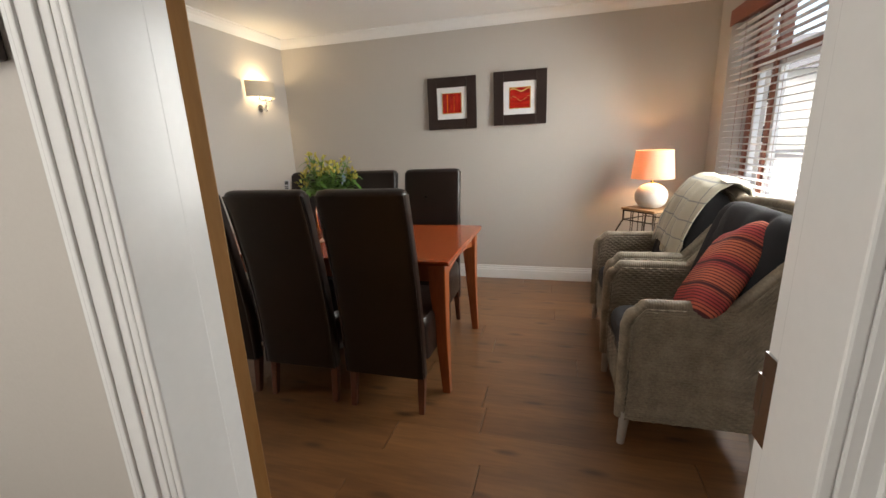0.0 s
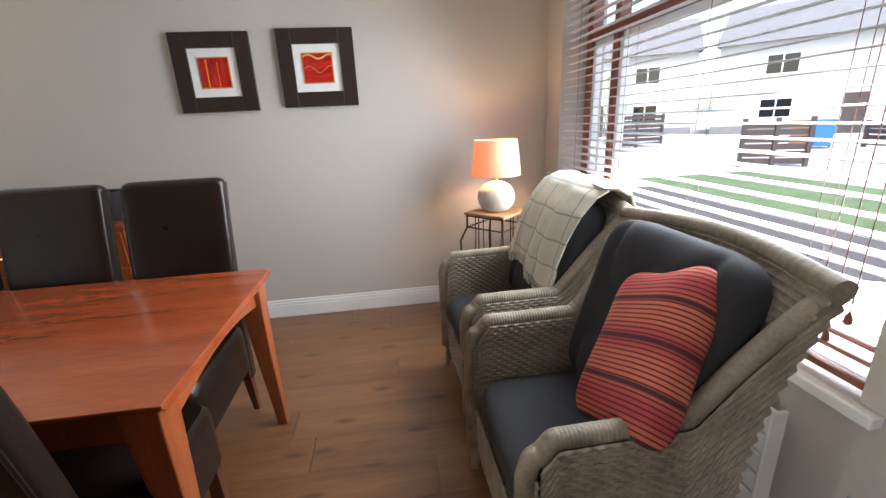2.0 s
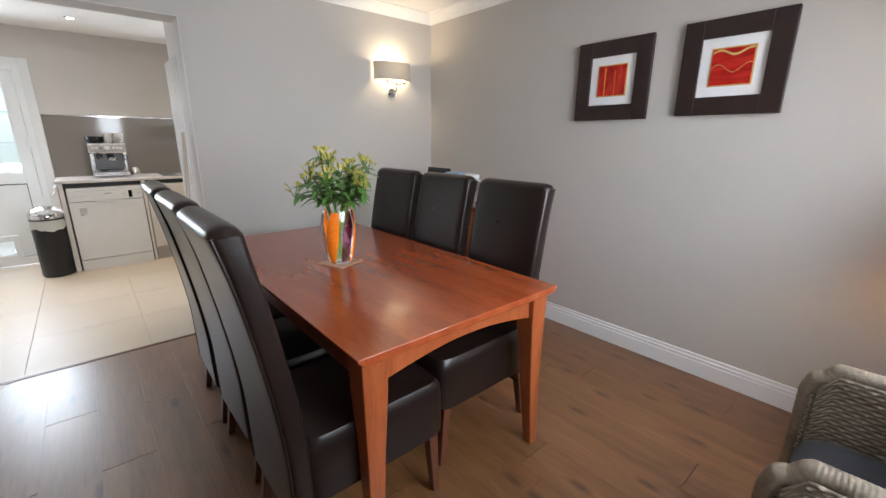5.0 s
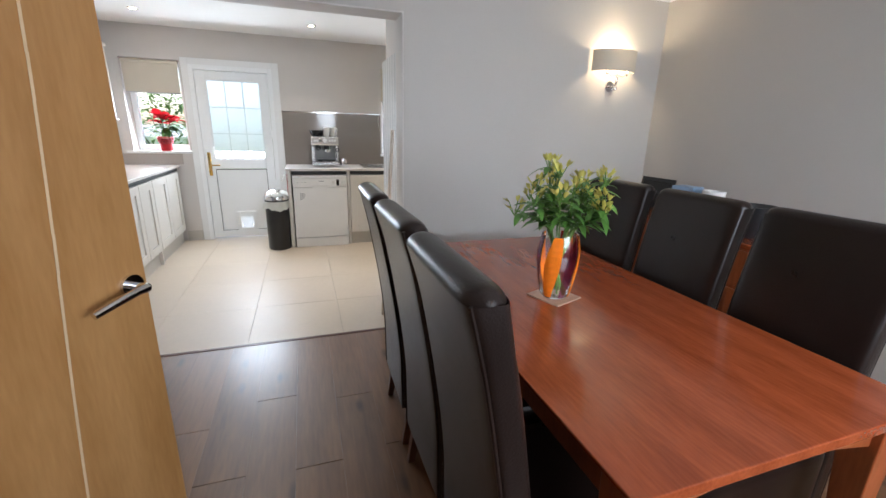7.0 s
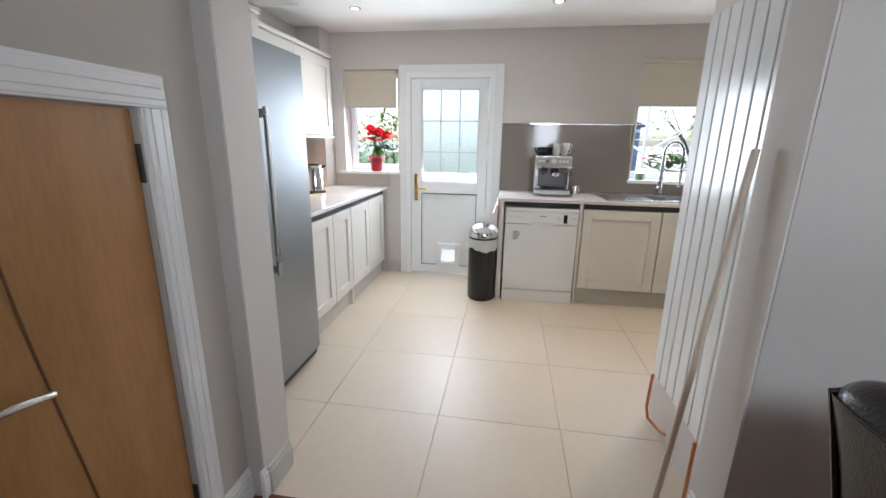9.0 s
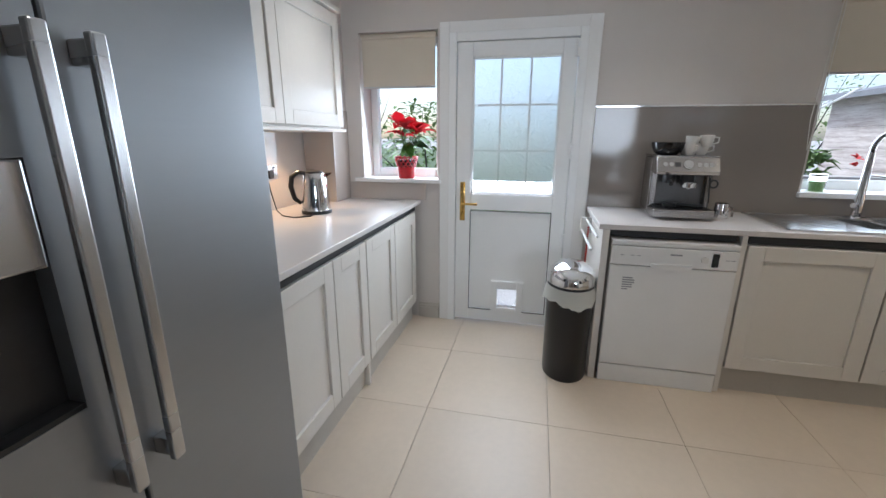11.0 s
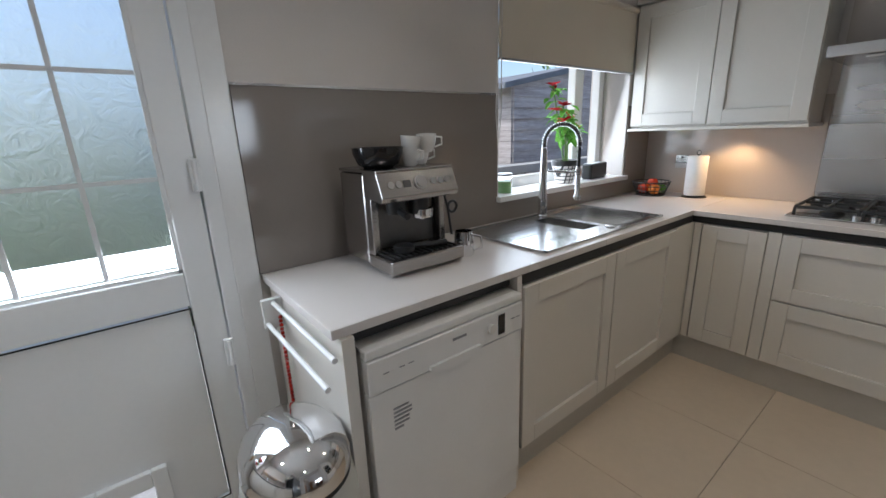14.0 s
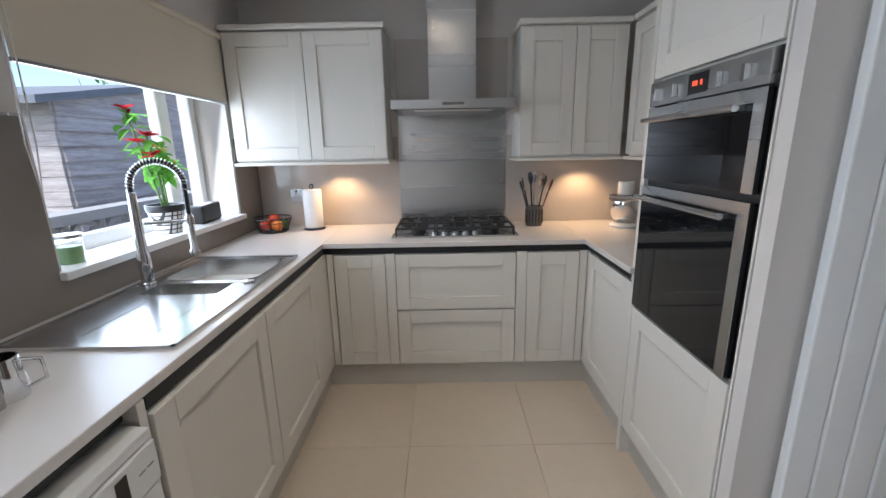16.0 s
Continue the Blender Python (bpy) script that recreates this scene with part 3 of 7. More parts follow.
g.box(-5.645, -5.618, P0 + 0.006, 0.555, 0.114, 0.849).box(-5.645, -5.618, 0.705, P1 - 0.006, 0.114, 0.849)
g.box(-5.645, -5.618, 0.555, 0.705, 0.32, 0.849).box(-5.645, -5.618, 0.555, 0.705, 0.114, 0.15)
g.make("panel", M_UPVC, bd)
Geo().box(-5.6045, -5.6035, P0, P1, 0.108, 0.113).box(-5.6045, -5.6035, P0, P1, 0.850, 0.855).box(-5.6045, -5.6035, P0, P0 + 0.005, 0.113, 0.85).box(-5.6045, -5.6035, P1 - 0.005, P1, 0.113, 0.85).make("panel_seal", M_DARK, bd)
Geo().box(-5.638, -5.628, P0, P1, 0.972, 1.85).make("pane", M_FROST, bd).visible_shadow = False
g = Geo()
for k in (1, 2):
    y = P0 + (P1 - P0) * k / 3
    z = 0.972 + 0.878 * k / 3
    g.box(-5.627, -5.619, y - 0.006, y + 0.006, 0.972, 1.85).box(-5.626, -5.620, P0, P1, z - 0.006, z + 0.006)
for a, b, c, d in ((P0, P0 + 0.012, 0.972, 1.85), (P1 - 0.012, P1, 0.972, 1.85)):
    g.box(-5.63, -5.61, a, b, c, d)
g.box(-5.63, -5.61, P0, P1, 0.972, 0.984).box(-5.63, -5.61, P0, P1, 1.838, 1.85)
g.make("glazing_bar", M_UPVC, bd)
# cat flap
g = Geo()
g.box(-5.62, -5.598, 0.515, 0.56, 0.105, 0.34, bevel=0.004).box(-5.62, -5.598, 0.70, 0.745, 0.105, 0.34, bevel=0.004)
g.box(-5.62, -5.598, 0.56, 0.70, 0.28, 0.34, bevel=0.004).box(-5.62, -5.598, 0.56, 0.70, 0.105, 0.135, bevel=0.004)
g.make("cat_flap_frame", M_UPVC, bd)
g = Geo().prism([(0.56, 0.285), (0.70, 0.285), (0.698, 0.22), (0.685, 0.165), (0.66, 0.14), (0.60, 0.14), (0.575, 0.165), (0.562, 0.22)], "x", -5.612, -5.608)
g.make("cat_flap", M_FROST, bd).visible_shadow = False
g = Geo().box(-5.605, -5.598, 0.275, 0.31, 0.78, 1.05, bevel=0.004)
g.tube([(-5.60, 0.292, 0.905), (-5.555, 0.292, 0.905), (-5.55, 0.31, 0.905), (-5.55, 0.405, 0.905)], 0.008, 10)
g.cyl(0, 0, 0, 0.011, 0.012, n=14, m=pose(-5.598, 0.292, 0.83, 0, 90, 0))
g.make("handle", M_BRASS, bd, smooth=True)
g = Geo()
for z in (0.62, 1.22, 1.83):
    g.box(-5.60, -5.588, D1 - 0.075, D1 - 0.045, z, z + 0.1, bevel=0.003).cyl(-5.585, D1 - 0.06, z + 0.005, 0.008, 0.09, n=10)
g.make("hinge", M_UPVC, bd)
g = Geo()
g.box(X_REAR, -5.60, 0.125, D0 + 0.002, 0, 2.065).box(X_REAR, -5.60, D1 - 0.002, 1.125, 0, 2.065).box(X_REAR, -5.60, D0 + 0.002, D1 - 0.002, 1.998, 2.065)
setting(g.make("trim_back_door", M_GLOSS, bevel=0.004), "white flat architrave round the back door", "trim")


def rear_window(name, y0, y1, z0, z1, label, bars=()):
    w = thing(name, label, "window", kind="structure")
    g = Geo()
    for a, b, c, d in ((y0, y0 + 0.055, z0, z1), (y1 - 0.055, y1, z0, z1), (y0 + 0.055, y1 - 0.055, z0, z0 + 0.075), (y0 + 0.055, y1 - 0.055, z1 - 0.055, z1)):
        g.box(-5.86, -5.80, a, b, c, d)
    for y in bars:
        g.box(-5.86, -5.80, y - 0.045, y + 0.045, z0 + 0.07, z1 - 0.05)
    g.make("frame", M_UPVC, w, bevel=0.008)
    edges = [y0 + 0.055, *[v for y in bars for v in (y - 0.045, y + 0.045)], y1 - 0.055]
    for a, b in zip(edges[::2], edges[1::2]):
        Geo().box(-5.835, -5.829, a, b, z0 + 0.07, z1 - 0.05).make("pane", M_PANE, w).visible_shadow = False
    return w


rear_window("window_2", -0.45, 0.11, 1.05, 2.03, "small white framed kitchen window")
rear_window("window_3", 2.33, 3.56, 1.03, 2.07, "white framed window above the sink", (3.27,))
setting(Geo().box(-5.80, -5.585, -0.51, 0.135, 1.035, 1.062, bevel=0.004).make("sill_side", M_GLOSS), "white window board", "sill")
setting(Geo().box(-5.80, -5.585, 2.31, 3.58, 1.015, 1.045, bevel=0.004).make("sill_sink", M_GLOSS), "white window board above the sink", "sill")


def roller(y0, y1, z0, z1, x):
    b = thing("roller_blind", "cream fabric roller blind, half lowered", "blind", group="kitchen roller blinds")
    Geo().box(x - 0.001, x + 0.001, y0 + 0.01, y1 - 0.01, z0, z1 - 0.02).make("fabric", M_ROLLER, b)
    g = Geo().cyl(0, 0, 0, 0.018, y1 - y0 - 0.01, n=16, m=pose(x, y0 + 0.005, z1 - 0.02, -90, 0, 0))
    g.make("roll", M_ROLLER, b, smooth=True)
    Geo().box(x - 0.006, x + 0.006, y0 + 0.01, y1 - 0.01, z0 - 0.014, z0, bevel=0.003).make("bottom_bar", M_STEEL, b)
    g = Geo()
    g.tube([(x + 0.02, y0 + 0.012 - 0.0, z1 - 0.02), (x + 0.02, y0 + 0.005, z0 - 0.25), (x + 0.02, y0 - 0.015, z0 - 0.42), (x + 0.02, y0 - 0.03, z0 - 0.25), (x + 0.02, y0 + 0.0, z1 - 0.02)], 0.0022, 6)
    g.make("chain", M_CERAMIC, b)


roller(-0.45, 0.092, 1.692, 2.03, -5.66)
roller(2.315, 3.58, 1.706, 2.085, -5.612)

# ---- kitchen units ----
def base_door(name, axis, a0, a1, face, out, z0=0.15, z1=0.837, label="", group="base cabinet doors", cat="cabinet", depth=0.56, fronts=None):
    """A base cabinet: carcass and shaker fronts."""
    c = thing(name, label or "cream shaker base cabinet under the worktop", cat, group=group)
    lo, hi = sorted((face - out * 0.021, face - out * depth))
    g = Geo()
    if axis == "x":
        g.box(a0 + 0.001, a1 - 0.001, lo, hi, z0, z1)
    else:
        g.box(lo, hi, a0 + 0.001, a1 - 0.001, z0, z1)
    g.make("body", M_UNIT, c)
    for f0, f1, w0, w1, nm in fronts or ((a0, a1, z0, z1, "door"),):
        shaker(Geo(), f0 + 0.002, f1 - 0.002, w0 + 0.002, w1 - 0.002, face, axis, out).make(nm, M_UNIT, c, bevel=0.0025)
    return c


for a, b in ((-4.30, -3.83), (-4.655, -4.305), (-5.10, -4.665), (-5.55, -5.105)):
    base_door("base_cabinet", "x", a, b, -0.04, 1)
for a, b in ((1.845, 2.455), (2.46, 3.06)):
    base_door("base_cabinet", "y", a, b, -5.02, 1)
base_door("base_cabinet", "x", -4.98, -4.685, 3.275, -1)
base_door("drawer_unit", "x", -4.628, -3.935, 3.275, -1, label="cream shaker unit with two deep pan drawers", cat="drawers",
          fronts=((-4.628, -3.935, 0.50, 0.837, "drawer"), (-4.628, -3.935, 0.15, 0.495, "drawer")))
base_door("base_cabinet", "x", -3.872, -3.575, 3.275, -1)
base_door("base_cabinet", "y", 2.725, 3.245, -3.53, -1)
g = Geo().box(-5.05, -5.025, 3.06, 3.30, 0.15, 0.842).box(-5.02, -4.985, 3.28, 3.30, 0.15, 0.842).box(-4.684, -4.63, 3.28, 3.30, 0.15, 0.842)
g.box(-3.933, -3.874, 3.28, 3.30, 0.15, 0.842).box(-3.573, -3.53, 3.28, 3.30, 0.15, 0.842).box(-3.525, -3.5, 3.247, 3.30, 0.15, 0.842)
setting(g.make("trim_filler_panel", M_UNIT), "cream filler panels between the base units", "filler panel")
g = Geo().box(-5.08, -5.065, 1.85, 3.33, 0, 0.148).box(-5.08, -3.48, 3.305, 3.32, 0, 0.148).box(-3.49, -3.475, 2.06, 3.33, 0, 0.148)
g.box(-5.56, -3.83, -0.095, -0.08, 0, 0.148)
setting(g.make("trim_plinth", M_PLINTH), "beige plinth under the base units", "plinth")
g = Geo().box(-5.055, -5.035, 1.85, 3.30, 0.843, 0.882).box(-5.05, -3.50, 3.285, 3.31, 0.843, 0.882).box(-3.525, -3.50, 2.72, 3.30, 0.843, 0.882).box(-5.56, -3.83, -0.065, -0.045, 0.843, 0.882)
setting(g.make("trim_handle_rail", M_DARK), "black recessed handle rail below the worktop", "rail")
setting(Geo().box(-5.615, -5.02, 1.155, 1.19, 0, 0.88).box(-5.60, -5.03, 1.816, 1.84, 0, 0.88).box(-4.67, -4.65, -0.5, -0.05, 0, 0.15)
        .make("trim_end_panel", M_UNIT), "cream end panels of the sink run", "panel")


def worktop(g, name, label):
    return tagged(g.make(name, M_TOP, bevel=0.003), label, "worktop", kind="structure")


# the sink run has a hole for the bowls
S0, S1, T0, T1 = -5.565, -5.07, 2.02, 2.985
g = Geo().box(X_REAR, -5.03, 1.135, T0 + 0.36, 0.882, 0.91).box(X_REAR, S0 + 0.03, T0 + 0.36, T1 - 0.02, 0.882, 0.91).box(S1 - 0.025, -5.03, T0 + 0.36, T1 - 0.02, 0.882, 0.91)
g.box(X_REAR, -5.03, T1 - 0.02, Y_HOB, 0.882, 0.91).box(-5.03, -3.554, 3.26, Y_HOB, 0.882, 0.91).box(-3.554, X_PARTK, 2.694, Y_HOB, 0.882, 0.91)
worktop(g, "worktop_main", "pale quartz U-shaped kitchen worktop")
worktop(Geo().box(X_REAR, -3.825, Y_LEFT, -0.02, 0.882, 0.91), "worktop_side", "pale quartz worktop beside the fridge")
# window wall: darker copy of the glass, its shade painted in
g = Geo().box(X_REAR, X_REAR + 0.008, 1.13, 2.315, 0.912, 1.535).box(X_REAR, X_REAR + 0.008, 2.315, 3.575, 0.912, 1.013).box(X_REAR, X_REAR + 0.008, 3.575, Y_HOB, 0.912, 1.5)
g.make("wall_splashback_rear", M_SPLASH_SHADED)
setting(bpy.data.objects["wall_splashback_rear"], "glossy taupe glass splashback, painted as shaded", "splashback")
# hob and side walls: paler copy, coloured as the lit glass
g = Geo().box(X_REAR + 0.01, -4.645, Y_HOB - 0.008, Y_HOB, 0.912, 1.50).box(-3.915, X_PARTK, Y_HOB - 0.008, Y_HOB, 0.912, 1.50)
g.box(-4.645, -3.915, Y_HOB - 0.008, Y_HOB, 1.69, 2.10)
setting(g.make("wall_splashback_hob", M_SPLASH_LIT), "glossy taupe glass splashback, painted as lit", "splashback")
setting(Geo().box(X_REAR + 0.002, -3.82, Y_LEFT, Y_LEFT + 0.008, 0.912, 1.50).box(X_REAR, X_REAR + 0.007, -0.56, 0.02, 0.912, 1.03)
        .box(X_REAR + 0.002, -5.385, -0.568, -0.56, 0.912, 1.53).box(-5.393, -5.385, Y_LEFT + 0.008, -0.568, 0.912, 1.50)
        .make("wall_splashback_side", M_SPLASH_LIT), "glossy taupe glass splashback, painted as lit", "splashback")
setting(Geo().box(-4.64, -3.92, Y_HOB - 0.012, Y_HOB - 0.002, 0.912, 1.345).box(-4.638, -3.922, Y_HOB - 0.01, Y_HOB - 0.002, 1.349, 1.69).make("wall_splashback_steel", M_STEELH), "brushed steel panel behind the hob", "splashback")
setting(Geo().box(X_REAR, X_REAR + 0.012, 1.13, 2.31, 1.535, 1.543).make("trim_splashback_cap", M_CHROME), "thin chrome strip on the splashback", "trim")


def wall_unit(axis, spans, face, out, z0, z1, depth, label, extra=None):
    c = thing("wall_cabinet", label, "cabinet", group="wall cabinets")
    a0, a1 = spans[0][0], spans[-1][1]
    back = face - out * depth
    lo, hi = sorted((face - out * 0.022, back))
    g = Geo()
    if axis == "x":
        g.box(a0, a1, lo, hi, z0, z1)
    else:
        g.box(lo, hi, a0, a1, z0, z1)
    g.make("body", M_UNIT, c)
    for f0, f1 in spans:
        shaker(Geo(), f0 + 0.002, f1 - 0.002, z0 + 0.012, z1 - 0.012, face, axis, out).make("door", M_UNIT, c, bevel=0.0025)
    g = Geo()
    lo2, hi2 = sorted((face + out * 0.012, back))
    if axis == "x":
        g.box(a0 - 0.012, a1 + 0.012, lo2, hi2, z0 - 0.02, z0 - 0.001)
        g2 = Geo().box(a0 - 0.012, a1 + 0.012, lo2, hi2, z1 + 0.001, z1 + 0.03)
    else:
        g.box(lo2, hi2, a0, a1, z0 - 0.02, z0 - 0.001)
        g2 = Geo().box(lo2, hi2, a0, a1, z1 + 0.001, z1 + 0.03)
    g.make("pelmet", M_UNIT, c, bevel=0.004)
    g2.make("cornice", M_UNIT, c, bevel=0.004)
    return c


wall_unit("x", ((-5.605, -5.142), (-5.142, -4.68)), 3.58, -1, 1.355, 2.095, 0.298, "cream shaker double wall cabinet beside the cooker hood")
wall_unit("x", ((-3.88, -3.562), (-3.562, -3.262)), 3.58, -1, 1.355, 2.095, 0.298, "cream shaker double wall cabinet")
wall_unit("y", ((2.73, 3.145), (3.145, 3.555)), -3.245, -1, 1.355, 2.095, 0.33, "cream shaker wall cabinet next to the oven tower")
wall_unit("x", ((-5.33, -4.68), (-4.68, -4.03)), -0.45, 1, 1.40, 2.075, 0.338, "cream shaker double wall cabinet above the kettle")
wall_unit("x", ((-3.945, -3.45), (-3.45, -2.96)), -0.27, 1, 1.84, 2.06, 0.515, "cream shaker bridging cabinet above the fridge")

# oven tower
ot = thing("oven_tower", "tall cream cabinet that houses a double oven", "cabinet")
Geo().box(-3.505, -2.92, 2.07, 2.69, 0.15, 2.13).box(-3.53, -3.505, 2.062, 2.07, 0.15, 2.13).box(-3.535, -2.92, 2.686, 2.715, 0, 2.13).make("body", M_UNIT, ot)
shaker(Geo(), 2.075, 2.683, 0.152, 0.738, -3.535, "y", -1).make("door", M_UNIT, ot, bevel=0.0025)
shaker(Geo(), 2.075, 2.683, 1.655, 2.12, -3.535, "y", -1).make("door", M_UNIT, ot, bevel=0.0025)
ov = thing("double_oven", "stainless steel and black glass built-in double oven", "oven")
Geo().box(-3.52, -3.506, 2.072, 2.684, 0.748, 1.645).make("body", M_BLACK, ov)
Geo().box(-3.545, -3.521, 2.085, 2.68, 1.555, 1.64, bevel=0.002).make("control_panel", M_STEELH, ov)
Geo().box(-3.547, -3.5455, 2.33, 2.43, 1.57, 1.63).make("clock_display", M_OVEN, ov)
g = Geo()
for y in (2.36, 2.385, 2.40):
    g.box(-3.5482, -3.5472, y - 0.006, y + 0.004, 1.593, 1.608)
g.make("clock_digits", glow("red_digits", (1, 0.08, 0.03), 0.7), ov)
for y in (2.16, 2.27, 2.50, 2.62):
    Geo().box(-3.562, -3.545, y - 0.006, y + 0.006, 1.572, 1.615, bevel=0.002).make("knob", M_CHROME, ov)
for z0, z1 in ((1.285, 1.55), (0.752, 1.262)):
    Geo().box(-3.543, -3.521, 2.085, 2.68, z0, z1).make("door", M_OVEN, ov, bevel=0.003)
    Geo().box(-3.546, -3.5435, 2.085, 2.125, z0, z1).box(-3.546, -3.5435, 2.125, 2.68, z1 - 0.035, z1).make("door_trim", M_STEEL, ov)
    g = Geo().tube([(-3.575, 2.15, z1 - 0.045), (-3.575, 2.66, z1 - 0.045)], 0.010, 12)
    g.box(-3.575, -3.545, 2.155, 2.17, z1 - 0.052, z1 - 0.038).box(-3.575, -3.545, 2.64, 2.655, z1 - 0.052, z1 - 0.038)
    g.make("handle", M_STEEL, ov, smooth=True)

# fridge
fr = thing("fridge_freezer", "grey steel side-by-side fridge freezer with ice dispenser", "fridge")
Geo().box(-3.80, -2.975, -0.60, 0.0, 0.03, 1.80).box(-3.825, -2.985, -0.02, 0.015, 0.0, 0.055).make("body", M_BLACK, fr)
Geo().box(-3.805, -3.300, 0.004, 0.05, 0.06, 1.81).make("door", M_FRIDGE, fr, bevel=0.006)
g = Geo().box(-3.290, -2.975, 0.004, 0.05, 0.06, 0.89).box(-3.290, -2.975, 0.004, 0.05, 1.32, 1.81).box(-3.290, -3.230, 0.004, 0.05, 0.89, 1.32).box(-3.040, -2.975, 0.004, 0.05, 0.89, 1.32)
g.make("door", M_FRIDGE, fr)
Geo().box(-3.230, -3.040, 0.004, 0.012, 0.89, 1.32).box(-3.230, -3.040, 0.012, 0.048, 0.89, 0.90).make("dispenser_recess", M_BLACK, fr)
Geo().box(-3.227, -3.043, 0.012, 0.052, 1.15, 1.318, bevel=0.004).make("dispenser_panel", M_STEEL, fr)
for x in (-3.340, -3.255):
    g = Geo().box(x - 0.013, x + 0.013, 0.085, 0.103, 0.70, 1.51, bevel=0.004)
    g.box(x - 0.013, x + 0.013, 0.05, 0.09, 0.71, 0.75, bevel=0.003).box(x - 0.013, x + 0.013, 0.05, 0.09, 1.46, 1.50, bevel=0.003)
    g.make("handle", M_STEEL, fr)

# dishwasher
dw = thing("dishwasher", "white freestanding dishwasher under the worktop", "dishwasher")
Geo().box(-5.58, -5.03, 1.205, 1.805, 0.03, 0.835).make("body", M_CERAMIC, dw)
M_DW = material("white_enamel", (0.74, 0.73, 0.71), 0.3, vary=0.02)
Geo().box(-5.03, -5.0, 1.205, 1.805, 0.115, 0.70).make("door", M_DW, dw, bevel=0.004)
Geo().box(-5.03, -4.995, 1.205, 1.805, 0.705, 0.805).box(-5.58, -5.0, 1.205, 1.805, 0.808, 0.835).make("control_panel", M_DW, dw, bevel=0.004)
Geo().box(-5.05, -5.008, 1.205, 1.805, 0.0, 0.108).make("kick_plate", M_DW, dw, bevel=0.003)
Geo().prism([(1.40 + 0.2 * k / 12, 0.706 - 0.02 * math.sin(math.pi * k / 12)) for k in range(13)] + [(1.60, 0.72), (1.40, 0.72)], "x", -5.0, -4.985).make("grip", M_DW, dw)
Geo().box(-4.9945, -4.993, 1.685, 1.715, 0.72, 0.79).make("display", M_OVEN, dw)
g = Geo().cyl(0, 0, 0, 0.016, 0.012, n=20, m=pose(-4.995, 1.65, 0.755, 0, 90, 0))
g.make("dial", M_CERAMIC, dw, smooth=True)
M_PRINT = material("grey_print", (0.25, 0.25, 0.26), 0.5)
for k, wd in enumerate((0.05, 0.06, 0.06, 0.05, 0.05, 0.03)):
    Geo().box(-4.9999, -4.9985, 1.275, 1.275 + wd, 0.63 - 0.013 * k, 0.636 - 0.013 * k).make("printed_line", M_PRINT, dw)
Geo().box(-4.9945, -4.9935, 1.49, 1.545, 0.768, 0.776).make("badge", M_PRINT, dw)
for y in (1.25, 1.30, 1.33, 1.745, 1.77):
    Geo().box(-4.9945, -4.9935, y, y + 0.018, 0.757, 0.76).make("printed_line", M_PRINT, dw)
# solid black box that stands in for the shade inside the gap
Geo().box(-5.55, -5.06, 1.20, 1.81, 0.845, 0.88).make("trim_dishwasher_gap", M_DARK)
setting(bpy.data.objects["trim_dishwasher_gap"], "black box painted as shade in the gap above the dishwasher", "trim")

# tall radiator
rad = thing("tall_radiator", "tall white flat-panel vertical radiator on the wall", "radiator")
for k in range(7):
    x = -3.43 + k * 0.082
    Geo().box(x, x + 0.077, 1.955, 1.985, 0.30, 1.85).make("panel", M_GLOSS, rad, bevel=0.005)
Geo().box(-3.42, -2.88, 1.985, 1.997, 1.74, 1.78).make("upper_rail", M_GLOSS, rad)
Geo().box(-3.42, -2.88, 1.985, 1.997, 0.36, 0.40).box(-3.3, -3.26, 1.98, 2.006, 0.385, 0.44).make("rail", M_GLOSS, rad)
g = Geo().tube([(-3.41, 1.95, 0.30), (-3.41, 1.945, 0.12), (-3.39, 1.95, 0.07), (-3.33, 1.985, 0.05), (-3.30, 2.004, 0.05)], 0.0075, 10)
g.make("pipe", M_COPPER, rad, smooth=True)
Geo().tube([(-2.94, 1.95, 0.30), (-2.94, 1.95, 0.0)], 0.0075, 10).make("pipe", M_COPPER, rad, smooth=True)
mop = thing("broom_pole", "pale wooden broom pole leaning on the wall end", "pole")
Geo().tube([(-2.925, 1.84, 0.01), (-2.865, 1.915, 1.36)], 0.012, 12).make("pole", material("pale_beech", (0.62, 0.52, 0.42), 0.5, vary=0.1, stretch=(1, 1, 0.2)), mop, smooth=True)


# ---- dining room ----
tb = thing("dining_table", "polished cherry wood dining table with tapered legs", "table")
X0, X1, Y0, Y1 = -2.22, -0.498, 1.852, 2.77
Geo().prism([(Y0 + 0.02, 0.722), (Y1 - 0.02, 0.722), (Y1, 0.740), (Y1, 0.750), (Y0, 0.750), (Y0, 0.740)], "x", X0, X1).make("top", M_CHERRY, tb, bevel=0.003)
g = Geo()
for x in (X0 + 0.06, X1 - 0.06):
    n = 16
    ys = [Y0 + 0.05 + (Y1 - Y0 - 0.10) * k / n for k in range(n + 1)]
    g.prism([(y, 0.61 + 0.055 * math.sin(math.pi * k / n)) for k, y in enumerate(ys)] + [(ys[-1], 0.722), (ys[0], 0.722)], "x", x - 0.012, x + 0.012)
for y in (Y0 + 0.06, Y1 - 0.06):
    g.box(X0 + 0.06, X1 - 0.06, y - 0.012, y + 0.012, 0.63, 0.722)
g.make("apron", M_CHERRYV, tb)
